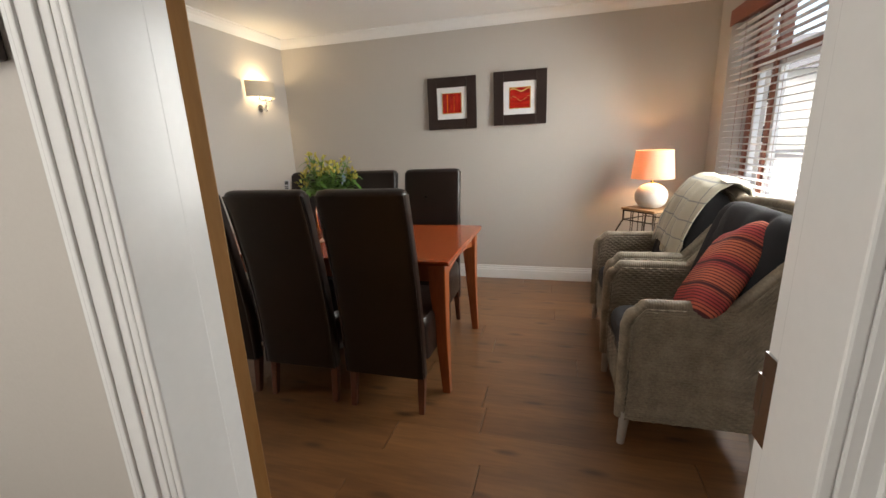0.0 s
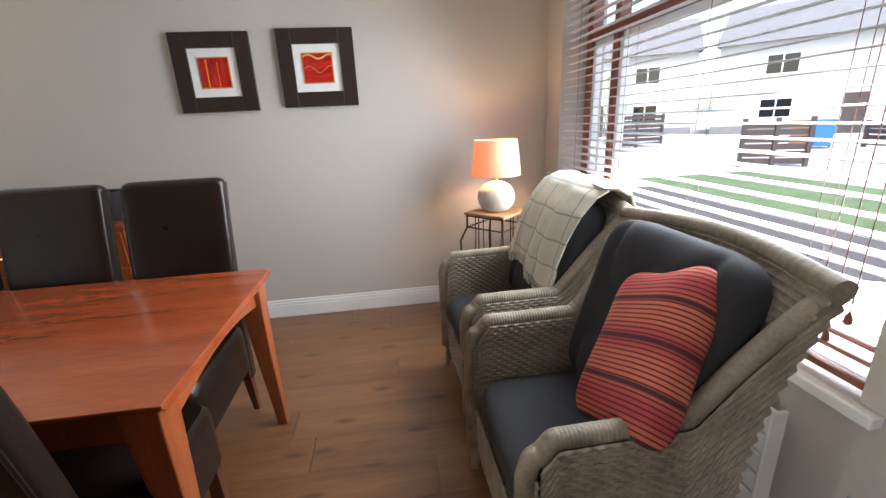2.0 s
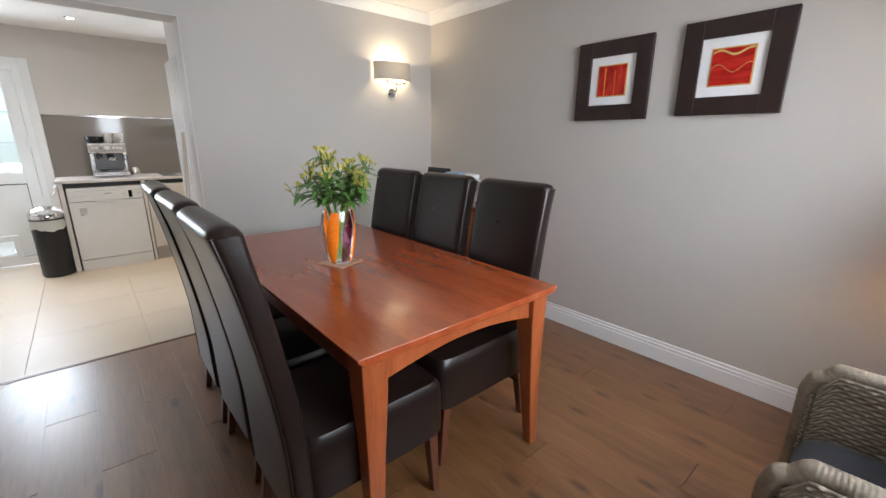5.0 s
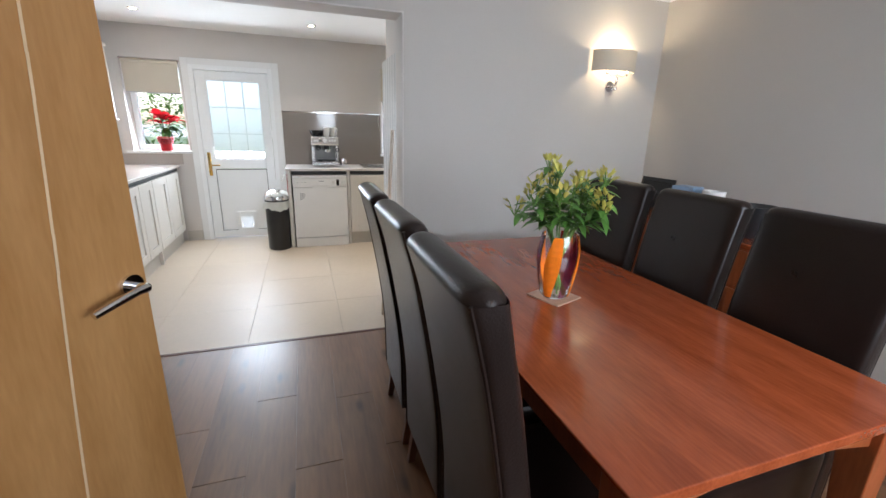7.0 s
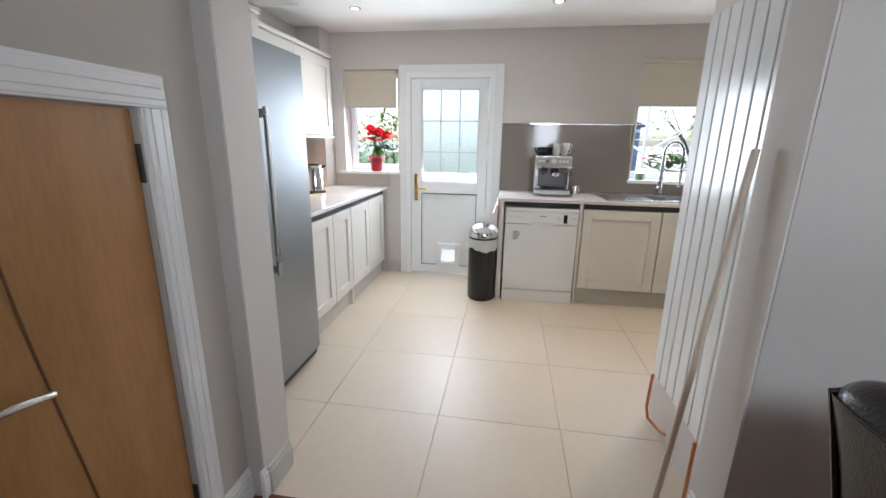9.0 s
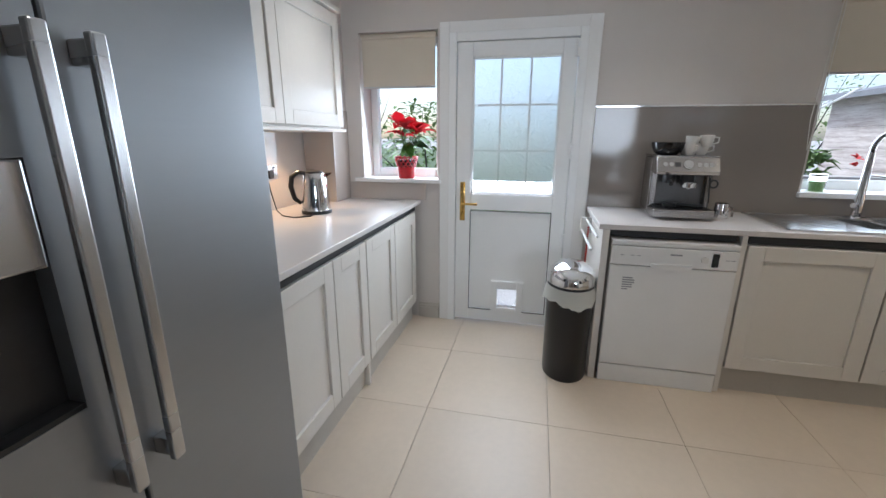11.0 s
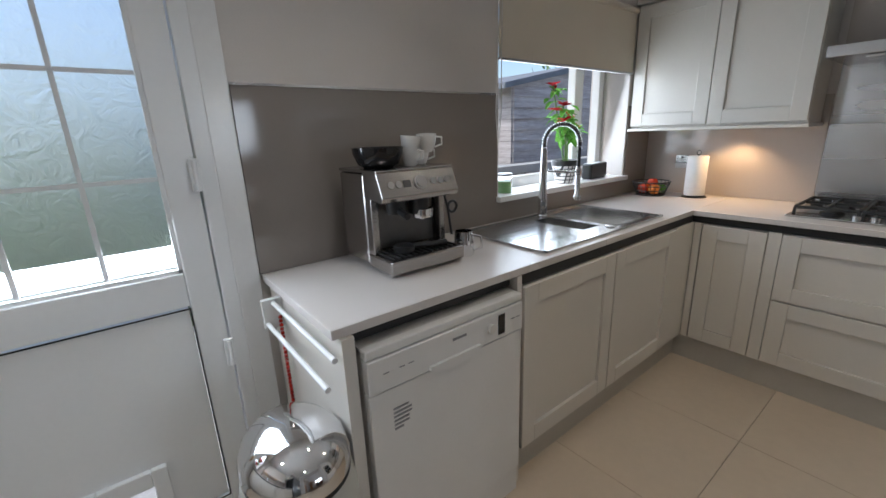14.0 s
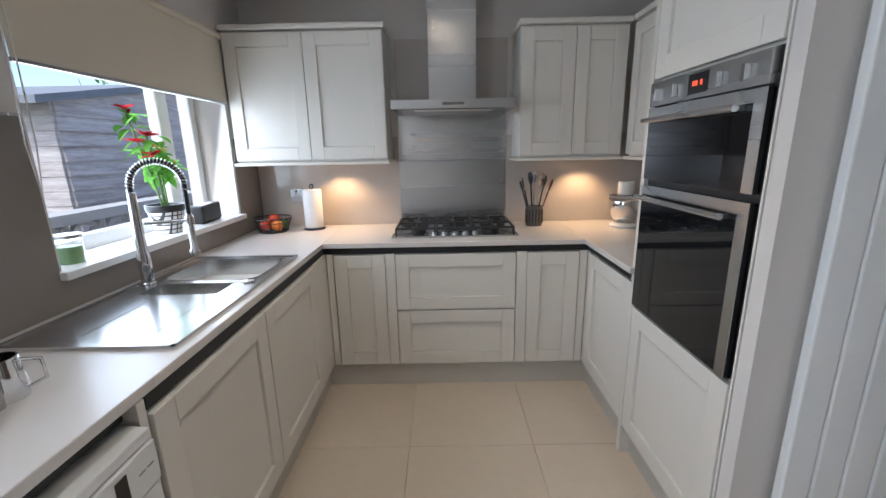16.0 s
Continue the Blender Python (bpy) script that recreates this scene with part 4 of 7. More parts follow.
for sx in (0, 1):
    for sy in (0, 1):
        cx, cy = (X0 + 0.07, X1 - 0.07)[sx], (Y0 + 0.07, Y1 - 0.07)[sy]
        dx, dy = (-1, 1)[sx], (-1, 1)[sy]
        g = Geo()
        rows = []
        for z, h, o in ((0.0, 0.021, 0.025), (0.35, 0.031, 0.008), (0.60, 0.042, 0.0), (0.722, 0.045, 0.0)):
            px, py = cx + dx * o, cy + dy * o * 0.6
            rows.append([g.bm.verts.new((px + a * h, py + b * h, z)) for a, b in ((-1, -1), (1, -1), (1, 1), (-1, 1))])
        for a, b in zip(rows, rows[1:]):
            for k in range(4):
                g.bm.faces.new((a[k], a[(k + 1) % 4], b[(k + 1) % 4], b[k]))
        g.bm.faces.new(rows[0])
        g.bm.faces.new(rows[-1])
        g.make("leg", M_CHERRYV, tb, bevel=0.004)


def dining_chair():
    """Stands at its back, faces +y, 0.43 wide."""
    c = thing("dining_chair", "tall dark brown leather dining chair with wooden legs", "chair", group="chairs round the dining table")
    w = 0.215

    def axis_of(t):
        z = 0.20 + t * 0.91
        y = 0.02 - 0.02 * t - 0.14 * max(0, t - 0.25) ** 1.5 - 0.03 * max(0, t - 0.85)
        return y, z

    def back(u, v):
        t = v
        y, z = axis_of(t)
        a = u * 2 * math.pi
        hw, ht = w - 0.004, 0.036 + 0.010 * max(0, (t - 0.9) * 10) * 0.6
        ca, sa = math.cos(a), math.sin(a)
        px = hw * math.copysign(abs(ca) ** 0.16, ca)
        py = ht * math.copysign(abs(sa) ** 0.45, sa)
        return Vector((px, y + py, z))
    g = Geo().sheet(back, 48, 26, closed_u=True)
    # rounded top roll and closed bottom
    y, z = axis_of(1.0)

    def roll(u, v):
        a = math.pi * u
        hw = w - 0.004
        q = (v - 0.5) * 2
        s = (1 - abs(q) ** 14) ** 0.5
        return Vector((q * hw, y + 0.0415 * math.cos(a) * s, z - 0.004 + 0.030 * math.sin(a) * s))
    g.sheet(roll, 10, 40)
    g.make("backrest", M_LEATHER, c, smooth=True)
    g = Geo().tube([(w - 0.012, axis_of(k / 20)[0] - 0.032, axis_of(k / 20)[1]) for k in range(21)], 0.0045, 6)
    g.tube([(-w + 0.012, axis_of(k / 20)[0] - 0.032, axis_of(k / 20)[1]) for k in range(21)], 0.0045, 6)
    g.make("piping", M_LEATHER, c, smooth=True)

    def seat(u, v):
        a = u * 2 * math.pi
        ca, sa = math.cos(a), math.sin(a)
        r = (0.94, 1.0, 1.0, 1.0, 1.0, 0.985, 0.93, 0.0)[min(7, int(v * 7 + 0.5))]
        zz = (0.27, 0.275, 0.33, 0.38, 0.43, 0.465, 0.487, 0.498)[min(7, int(v * 7 + 0.5))]
        px = (w + 0.004) * math.copysign(abs(ca) ** 0.2, ca) * r
        py = 0.29 + 0.265 * math.copysign(abs(sa) ** 0.2, sa) * r
        if v < 0.2:
            zz += 0.045 * math.cos(px / w * math.pi / 2) * (1 if py > 0.5 or py < 0.08 else 0.4)
        return Vector((px, py, zz))
    Geo().sheet(seat, 56, 7, closed_u=True).make("seat", M_LEATHER, c, smooth=True)
    for sx in (-1, 1):
        for y0, y1, h in ((0.04, 0.0, 0.25), (0.50, 0.525, 0.32)):
            g = Geo()
            rows = []
            for z, r in ((0.0, 0.014), (h, 0.021)):
                yy = y1 + (y0 - y1) * z / h
                rows.append([g.bm.verts.new((sx * 0.185 + a * r, yy + b * r, z)) for a, b in ((-1, -1), (1, -1), (1, 1), (-1, 1))])
            for k in range(4):
                g.bm.faces.new((rows[0][k], rows[0][(k + 1) % 4], rows[1][(k + 1) % 4], rows[1][k]))
            g.bm.faces.new(rows[0])
            g.bm.faces.new(rows[1])
            g.make("leg", M_LEGWOOD, c, bevel=0.003)
    return c


ch = dining_chair()
ch.matrix_basis = pose(-0.805, 1.695, 0)
for x, y, r in ((-1.29, 1.70, 0.8), (-1.77, 1.70, -1), (-0.885, 2.845, 180), (-1.375, 2.845, 179), (-1.855, 2.845, 181)):
    copy_thing(ch, pose(x, y, 0, 0, 0, r))


# ---- wicker armchairs ----
def weave(fn, nu, nv, amp=0.0075, sub=2):
    """Turns a smooth patch fn(u, v) into strands that pass over and under: nu ribs, nv strands."""
    def out(u, v):
        e = 1e-3
        p = fn(u, v)
        du = fn(min(1, u + e), v) - fn(max(0, u - e), v)
        dv = fn(u, min(1, v + e)) - fn(u, max(0, v - e))
        n = du.cross(dv)
        n = n.normalized() if n.length > 1e-12 else Vector((0, 0, 1))
        row = math.floor(v * nv - 1e-6)
        over = math.cos(math.pi * (u * nu + row))
        prof = abs(math.sin(math.pi * v * nv)) ** 0.6
        return p + n * amp * (prof * (0.65 + 0.55 * over))
    return out, nu * sub, nv * 3


CH_W = 0.66


def armchair(name_label):
    """Front at x = 0, back towards +x, from y = 0 to CH_W."""
    c = thing("wicker_armchair", name_label, "armchair", group="wicker armchairs by the window")

    def top_of(s):
        if s < 0.70:
            return 0.643 - 0.05 * max(0, 0.08 - s) / 0.08
        t = (s - 0.70) / 0.30
        return 0.643 + 0.315 * t ** 1.35

    def x_at(s, z):
        x = 0.02 + 0.50 * s
        return x + s * s * 0.125 * max(0, (z - 0.52) / 0.45) ** 1.25 + 0.015 * (1 - s) * (z / 0.6)

    def side(y, sgn, flare):
        def fn(u, v):
            zt = top_of(u)
            z = 0.13 + (zt - 0.13) * v
            wing = max(0, (z - 0.60) / 0.36)
            return Vector((x_at(u, z), y + sgn * (0.015 * math.sin(math.pi * min(1, v)) + flare * wing * wing), z))
        return fn
    for y, sgn in ((0.012, -1), (CH_W - 0.012, 1)):
        fo, nu, nv = weave(side(y, sgn, 0.05), 26, 46)
        fi, nu2, nv2 = weave(side(y - sgn * 0.065, sgn, 0.07), 26, 40)
        g = Geo().sheet(fo, nu, nv).sheet(fi, nu2, nv2)
        # front of the arm
        front = (lambda y=y, sgn=sgn: lambda u, v: Vector((0.018 + 0.012 * v - 0.012 * math.sin(math.pi * u), y - sgn * 0.065 * u, 0.13 + 0.44 * v)))()
        ff, a, b = weave(front, 4, 34)
        g.sheet(ff, a, b)
        g.make("side_panel", M_WICKER, c, smooth=True)
        # braided rim over the arm and up the wing, and down the front
        pts = []
        for k in range(420):
            s = k / 419
            z = top_of(s)
            p = side(y - sgn * 0.032, sgn, 0.06)(s, 1.0)
            pts.append((p.x - (0.012 if s < 0.02 else 0), p.y, p.z + 0.004))
        pts = [(0.012, y - sgn * 0.032, 0.13 + 0.43 * k / 140) for k in range(140)] + pts
        g = Geo().tube(pts, lambda s: 0.025 + 0.0004 * math.sin(s * 420), 14)
        g.make("braided_rim", M_WICKER, c, smooth=True)

    def back(u, v):
        z = 0.13 + 0.845 * v + 0.02 * math.sin(math.pi * u) * v
        bow = 0.05 * math.sin(math.pi * u) * v
        wing = max(0, (z - 0.60) / 0.36) ** 2 * 0.05
        return Vector((x_at(1, z) + bow - 0.01, -wing + 0.012 + u * (CH_W - 0.024 + 2 * wing), z))
    fb, a, b = weave(lambda u, v: back(1 - u, v), 34, 56)
    fb2, a2, b2 = weave(lambda u, v: back(u, v) - Vector((0.035, 0, 0)), 34, 50)
    Geo().sheet(fb, a, b).sheet(fb2, a2, b2).make("back_panel", M_WICKER, c, smooth=True)
    g = Geo().tube([back(k / 160, 1.0) + Vector((-0.018, 0, 0)) for k in range(161)], lambda s: 0.024 + 0.0004 * math.sin(s * 190), 14)
    g.make("braided_rim", M_WICKER, c, smooth=True)
    ff, a, b = weave(lambda u, v: Vector((0.02, 0.08 + u * (CH_W - 0.16), 0.13 + 0.19 * v)), 24, 16)
    Geo().sheet(ff, a, b).box(0.03, 0.54, 0.05, CH_W - 0.05, 0.27, 0.31).make("seat_base", M_WICKER, c)
    for x, y, dx in ((0.03, 0.03, -0.01), (0.03, CH_W - 0.03, -0.01), (0.51, 0.03, 0.03), (0.51, CH_W - 0.03, 0.03)):
        Geo().tube([(x + dx, y, 0.0), (x, y, 0.16)], lambda s: 0.016 + 0.006 * s, 12).make("leg", M_WICKERLEG, c, smooth=True)

    def pillow(cx, cy, cz, lx, ly, lz, e, m=Matrix(), tuft=0.0):
        def fn(u, v):
            a, b = u * 2 * math.pi, (v - 0.5) * math.pi
            ca, sa, cb, sb = math.cos(a), math.sin(a), math.cos(b), math.sin(b)
            f = lambda q, p: math.copysign(abs(q) ** p, q)
            x, y, z = lx * f(ca, e) * f(cb, e), ly * f(sa, e) * f(cb, e), lz * f(sb, 0.7)
            if tuft:
                z *= 1 - tuft * (abs(math.cos(y / ly * math.pi * 1.5)) ** 10)
            return m @ Vector((cx + x, cy + y, cz + z))
        return fn
    Geo().sheet(pillow(0.275, CH_W / 2, 0.385, 0.26, 0.255, 0.075, 0.35), 56, 20, closed_u=True).make("seat_cushion", M_GREYCLOTH, c, smooth=True)
    m = pose(0.515, CH_W / 2, 0.71, 0, -73, 0)
    Geo().sheet(pillow(0, 0, 0.03, 0.29, 0.27, 0.09, 0.32, m, 0.3), 96, 24, closed_u=True).make("back_cushion", M_GREYCLOTH, c, smooth=True)
    return c


ac = armchair("grey-brown woven wicker armchair with charcoal cushions")
ac.matrix_basis = pose(0.282, 1.66, 0, 0, 0, 1)
copy_thing(ac, pose(0.29, 2.41, 0, 0, 0, 1.5))

# striped cushion on the first armchair
M_RED = stripes(stripes(stripes(material("red_orange_woven_cloth", (0.48, 0.10, 0.06), 0.85, scale=4, fine=200, bump=0.3, colour2=(0.62, 0.17, 0.09)),
                0, 0.155, 0.06, (0.44, 0.055, 0.055), 0.5), 0, 0.0125, 0.0042, (0.10, 0.018, 0.022), 0.3), 0, 0.11, 0.014, (0.07, 0.015, 0.02), 0.4)


def scatter_cushion():
    ax = Vector((0.554, 0.369, 0.746)).normalized()
    out = Vector((-0.829, 0.168, 0.532))
    out = (out - ax * out.dot(ax)).normalized()
    side = out.cross(ax)
    lean = Matrix(((ax.x, side.x, out.x, 0.658), (ax.y, side.y, out.y, 1.855), (ax.z, side.z, out.z, 0.748), (0, 0, 0, 1)))
    c = thing("scatter_cushion", "red and orange striped cushion leaning in the armchair", "cushion", lean)

    def fn(u, v):
        a, b = u * 2 * math.pi, (v - 0.5) * math.pi
        ca, sa, cb, sb = math.cos(a), math.sin(a), math.cos(b), math.sin(b)
        f = lambda q, p: math.copysign(abs(q) ** p, q)
        x, y = 0.235 * f(ca, 0.4) * f(cb, 0.4), 0.168 * f(sa, 0.4) * f(cb, 0.4)
        thick = 0.075 * max(0.0, (1 - (x / 0.26) ** 4)) ** 0.5 * max(0.0, (1 - (y / 0.19) ** 4)) ** 0.5
        pinch = 1 - 0.10 * (1 - abs(ca * sa) * 2)
        return Vector((x * pinch, y * pinch, math.copysign(thick, sb) * abs(sb) ** 0.5))
    Geo().sheet(fn, 80, 24, closed_u=True).make("cover", M_RED, c, smooth=True)


scatter_cushion()

# throw over the second armchair
M_THROW = stripes(stripes(material("cream_wool_throw", (0.56, 0.52, 0.42), 0.95, vary=0.08, scale=10, fine=260, bump=0.6), 1, 0.125, 0.007, (0.30, 0.30, 0.29), 0.4),
                  2, 0.105, 0.007, (0.30, 0.30, 0.29), 0.4)


def throw():
    c = thing("throw_blanket", "cream checked wool throw draped over the armchair back", "blanket")
    path = [(0.69, 0.70), (0.713, 0.77), (0.75, 0.87), (0.795, 0.955), (0.85, 1.02), (0.91, 1.048), (0.97, 1.048), (1.035, 1.02), (1.065, 0.95), (1.055, 0.87), (1.03, 0.80)]

    def fn(u, v):
        f = v * (len(path) - 1)
        i = min(len(path) - 2, int(f))
        k = f - i
        x = path[i][0] * (1 - k) + path[i + 1][0] * k - 0.058
        z = path[i][1] * (1 - k) + path[i + 1][1] * k + 0.024
        y = 2.45 + 0.54 * u + (0.5 - v) * 0.06
        dip = -0.07 * (1 - u) * max(0, 0.5 - v)
        if v < 0.1:
            z -= 0.02 * math.sin(u * 9) + 0.03 * (1 - u)
        wob = 0.008 * math.sin(u * 14 + v * 5) + 0.005 * math.sin(u * 31 - v * 9)
        edge = abs(2 * u - 1) ** 6
        return Vector((x + wob + 0.02 * edge * (1 if v < 0.5 else -1), y, z + dip - 0.02 * edge + wob * 0.4))
    Geo().sheet(fn, 60, 60).make("cloth", M_THROW, c, smooth=True, thick=0.008)
    g = Geo()
    rnd = random.Random(4)
    for k in range(90):
        u = k / 89
        p = fn(u, 0.0)
        g.tube([p, p + Vector((-0.004, rnd.uniform(-0.006, 0.006), -0.02)), p + Vector((-0.008, rnd.uniform(-0.012, 0.012), -0.045))], 0.0022, 5)
    g.make("fringe", M_THROW, c)


throw()


# ---- dining room: fixtures and small things ----
def fabric(name, colour, through_part):
    m = bpy.data.materials.new(name)
    m.use_nodes = True
    t = m.node_tree
    b = t.nodes["Principled BSDF"]
    b.inputs["Base Color"].default_value, b.inputs["Roughness"].default_value = (*colour, 1), 0.9
    n = t.nodes.new("ShaderNodeTexNoise")
    n.inputs["Scale"].default_value = 400
    bp = t.nodes.new("ShaderNodeBump")
    bp.inputs["Strength"].default_value = 0.15
    t.links.new(n.outputs[0], bp.inputs["Height"])
    t.links.new(bp.outputs[0], b.inputs["Normal"])
    tr = t.nodes.new("ShaderNodeBsdfTranslucent")
    tr.inputs[0].default_value = (*colour, 1)
    mx = t.nodes.new("ShaderNodeMixShader")
    mx.inputs[0].default_value = through_part
    t.links.new(b.outputs[0], mx.inputs[1])
    t.links.new(tr.outputs[0], mx.inputs[2])
    t.links.new(mx.outputs[0], t.nodes["Material Output"].inputs[0])
    return m


M_SHADE = fabric("linen_lamp_shade", (0.78, 0.52, 0.37), 0.27)
M_SCONCE = fabric("cream_sconce_shade", (0.62, 0.56, 0.46), 0.12)
M_FRAME = material("dark_wenge_frame", (0.022, 0.011, 0.009), 0.4, vary=0.35, scale=8, fine=60, stretch=(1, 1, 1), bump=0.1)
M_MAT = material("white_picture_mount", (0.78, 0.77, 0.76), 0.8, vary=0.02)
M_ART = material("red_fused_glass", (0.16, 0.006, 0.006), 0.12, scale=7, fine=18, stretch=(5, 1, 1.2), colour2=(0.62, 0.03, 0.015))
M_ART2 = material("red_wave_glass", (0.20, 0.006, 0.006), 0.12, scale=6, fine=16, stretch=(1, 1, 5), colour2=(0.62, 0.025, 0.015))
M_ORANGE = material("orange_glass", (0.85, 0.20, 0.015), 0.1, vary=0.2, scale=9)
M_GOLD = material("ochre_glass", (0.62, 0.38, 0.12), 0.15, vary=0.2, scale=9)


def picture(x0, x1, z0, z1, art, wave):
    p = thing("framed_picture", "red abstract art in a broad dark frame", "picture", group="pair of red pictures")
    y = Y_PIC
    f = 0.088
    g = Geo()
    for a, b, c, d in ((x0, x0 + f, z0, z1), (x1 - f, x1, z0, z1), (x0 + f, x1 - f, z0, z0 + f), (x0 + f, x1 - f, z1 - f, z1)):
        g.box(a, b, y - 0.032, y - 0.002, c, d)
    g.make("frame", M_FRAME, p, bevel=0.003)
    Geo().box(x0 + f, x1 - f, y - 0.016, y - 0.006, z0 + f, z1 - f).make("mount", M_MAT, p)
    i = 0.142
    Geo().box(x0 + i - 0.006, x1 - i + 0.006, y - 0.020, y - 0.016, z0 + i - 0.006, z1 - i + 0.006).make("inner_frame", M_GOLD, p)
    Geo().box(x0 + i, x1 - i, y - 0.024, y - 0.020, z0 + i, z1 - i).make("art", art, p)
    g = Geo()
    n = 14
    if wave:
        for base, amp in ((0.45, 0.02), (0.86, 0.012)):
            lo = [(x0 + i + (x1 - x0 - 2 * i) * k / n, z0 + i + (z1 - z0 - 2 * i) * base + amp * math.sin(k * 0.6)) for k in range(n + 1)]
            g.prism(lo + [(u, w + (0.002 if base < 0.6 else 0.010)) for u, w in lo[::-1]], "y", y - 0.0255, y - 0.0235)
    else:
        for u, wd in ((0.24, 0.007), (0.62, 0.002)):
            a = x0 + i + (x1 - x0 - 2 * i) * u
            g.box(a, a + wd, y - 0.0255, y - 0.0235, z0 + i, z1 - i - 0.04 * u)
    g.make("art_streak", M_ORANGE if not wave else M_GOLD, p)


picture(-1.182, -0.727, 1.443, 1.896, M_ART, False)
picture(-0.568, -0.107, 1.452, 1.905, M_ART2, True)

# wall light
sc = thing("wall_light", "lit wall light with a half-round cream shade", "wall lamp")
ys, half, dep = 3.468, 0.175, 0.115


def half_shade(u, v):
    a = math.pi * (u - 0.5)
    return Vector((X_PART + 0.012 + dep * math.cos(a), ys + half * math.sin(a), 1.793 + 0.135 * v))


Geo().sheet(half_shade, 32, 2).make("shade", M_SCONCE, sc, smooth=True, thick=0.003)
g = Geo().cyl(0, 0, 0, 0.035, 0.012, n=24, m=pose(X_PART, ys, 1.70, 0, 90, 0))
g.tube([(X_PART + 0.01, ys, 1.70), (X_PART + 0.06, ys, 1.695), (X_PART + 0.075, ys, 1.72), (X_PART + 0.07, ys, 1.78)], 0.008, 10)
g.lathe([(0.003, 0), (0.013, 0.006), (0.016, 0.018), (0.011, 0.03), (0.003, 0.036)], X_PART + 0.065, ys, 1.665, 16)
for s in (-1, 1):
    g.tube([(X_PART + 0.07, ys, 1.77), (X_PART + 0.07, ys + s * 0.05, 1.762), (X_PART + 0.07, ys + s * 0.085, 1.785)], 0.005, 8)
    g.lathe([(0.002, -0.02), (0.010, -0.012), (0.012, 0.0), (0.006, 0.012)], X_PART + 0.07, ys + s * 0.085, 1.785, 14)
g.make("bracket", M_CHROME, sc, smooth=True)

# side table and lamp
st = thing("side_table", "small wrought iron side table with a wooden top", "side table", pose(0.715, 3.545, 0, 0, 0, 42))
g = Geo()
for k in range(4):
    a = -0.15 + k * 0.076
    g.box(a, a + 0.0745, -0.15, 0.15, 0.742, 0.758, bevel=0.002)
g.make("top", material("pine_table_top", (0.40, 0.22, 0.10), 0.5, vary=0.3, scale=5, stretch=(5, 0.7, 1)), st)
g = Geo()
for sx in (-1, 1):
    for sy in (-1, 1):
        q = [(0.135, 0.742), (0.135, 0.66), (0.15, 0.62), (0.168, 0.57), (0.165, 0.48), (0.15, 0.36), (0.145, 0.2), (0.15, 0.06), (0.165, 0.0)]
        g.tube([(sx * r, sy * r, z) for r, z in q], 0.007, 8)
for s in (-1, 1):
    g.tube([(-0.135, s * 0.135, 0.66), (0.135, s * 0.135, 0.66)], 0.005, 8).tube([(s * 0.135, -0.135, 0.66), (s * 0.135, 0.135, 0.66)], 0.005, 8)
    g.tube([(-0.135, s * 0.135, 0.735), (0.135, s * 0.135, 0.735)], 0.005, 8).tube([(s * 0.135, -0.135, 0.735), (s * 0.135, 0.135, 0.735)], 0.005, 8)
    for k in (-1, 1):
        g.tube([(s * 0.135, k * 0.045, 0.735), (s * 0.135, k * 0.045, 0.55), (s * 0.14, k * 0.06, 0.40), (s * 0.148, k * 0.09, 0.3)], 0.004, 6)
        g.tube([(k * 0.045, s * 0.135, 0.735), (k * 0.045, s * 0.135, 0.55), (k * 0.06, s * 0.14, 0.40), (k * 0.09, s * 0.148, 0.3)], 0.004, 6)
g.tube([(-0.148, -0.148, 0.3), (0.148, -0.148, 0.3), (0.148, 0.148, 0.3), (-0.148, 0.148, 0.3)], 0.005, 6, closed=True)
g.make("frame", material("bronze_iron", (0.05, 0.038, 0.03), 0.5, 0.6, vary=0.3), st)
tl = thing("table_lamp", "lit table lamp with a round stone base and linen shade", "lamp", pose(0.715, 3.545, 0.759))
g = Geo().lathe([(0.06, 0), (0.085, 0.012), (0.112, 0.05), (0.12, 0.09), (0.112, 0.13), (0.085, 0.165), (0.045, 0.185), (0.018, 0.19)], n=36)
g.make("base", M_STONE, tl, smooth=True)
Geo().cyl(0, 0, 0.19, 0.012, 0.06, n=14).make("stem", M_BRASS, tl)
g = Geo()
n = 40
g.sheet(lambda u, v: Vector(((0.155 - 0.022 * v) * math.cos(u * 2 * math.pi), (0.155 - 0.022 * v) * math.sin(u * 2 * math.pi), 0.228 + 0.215 * v)), n, 2, closed_u=True)
g.make("shade", M_SHADE, tl, smooth=True, thick=0.002)


def socket(name_label, m, mat, double=False, plug=False):
    s = thing("wall_socket", name_label, "socket", m, group="wall sockets")
    wd = 0.146 if double else 0.086
    Geo().box(-wd / 2, wd / 2, -0.008, 0, -0.043, 0.043, bevel=0.002).make("plate", mat, s)
    g = Geo()
    for x in ((-0.036, 0.036) if double else (0,)):
        for a, b in ((0, 0.012), (-0.011, -0.01), (0.011, -0.01)):
            g.box(x + a - 0.003, x + a + 0.003, -0.0092, -0.0075, b - 0.002, b + 0.004)
        g.box(x - 0.006, x + 0.006, -0.012, -0.007, 0.022, 0.034)
    g.make("socket_holes", M_BLACK, s)
    if plug:
        g = Geo().box(-0.06, -0.012, -0.045, -0.008, -0.03, 0.02, bevel=0.006)
        g.make("plug", M_BLACK, s)
    return s


M_DSTEEL = material("dark_steel_plate", (0.16, 0.155, 0.15), 0.4, 0.8, vary=0.1)
socket("dark steel socket on the wall by the radiator", pose(X_WIN, 1.655, 0.30, 0, 0, 90), M_DSTEEL)
socket("dark steel socket low on the wall behind the side table", pose(0.50, Y_PIC, 0.33, 0, 0, 0), M_DSTEEL)
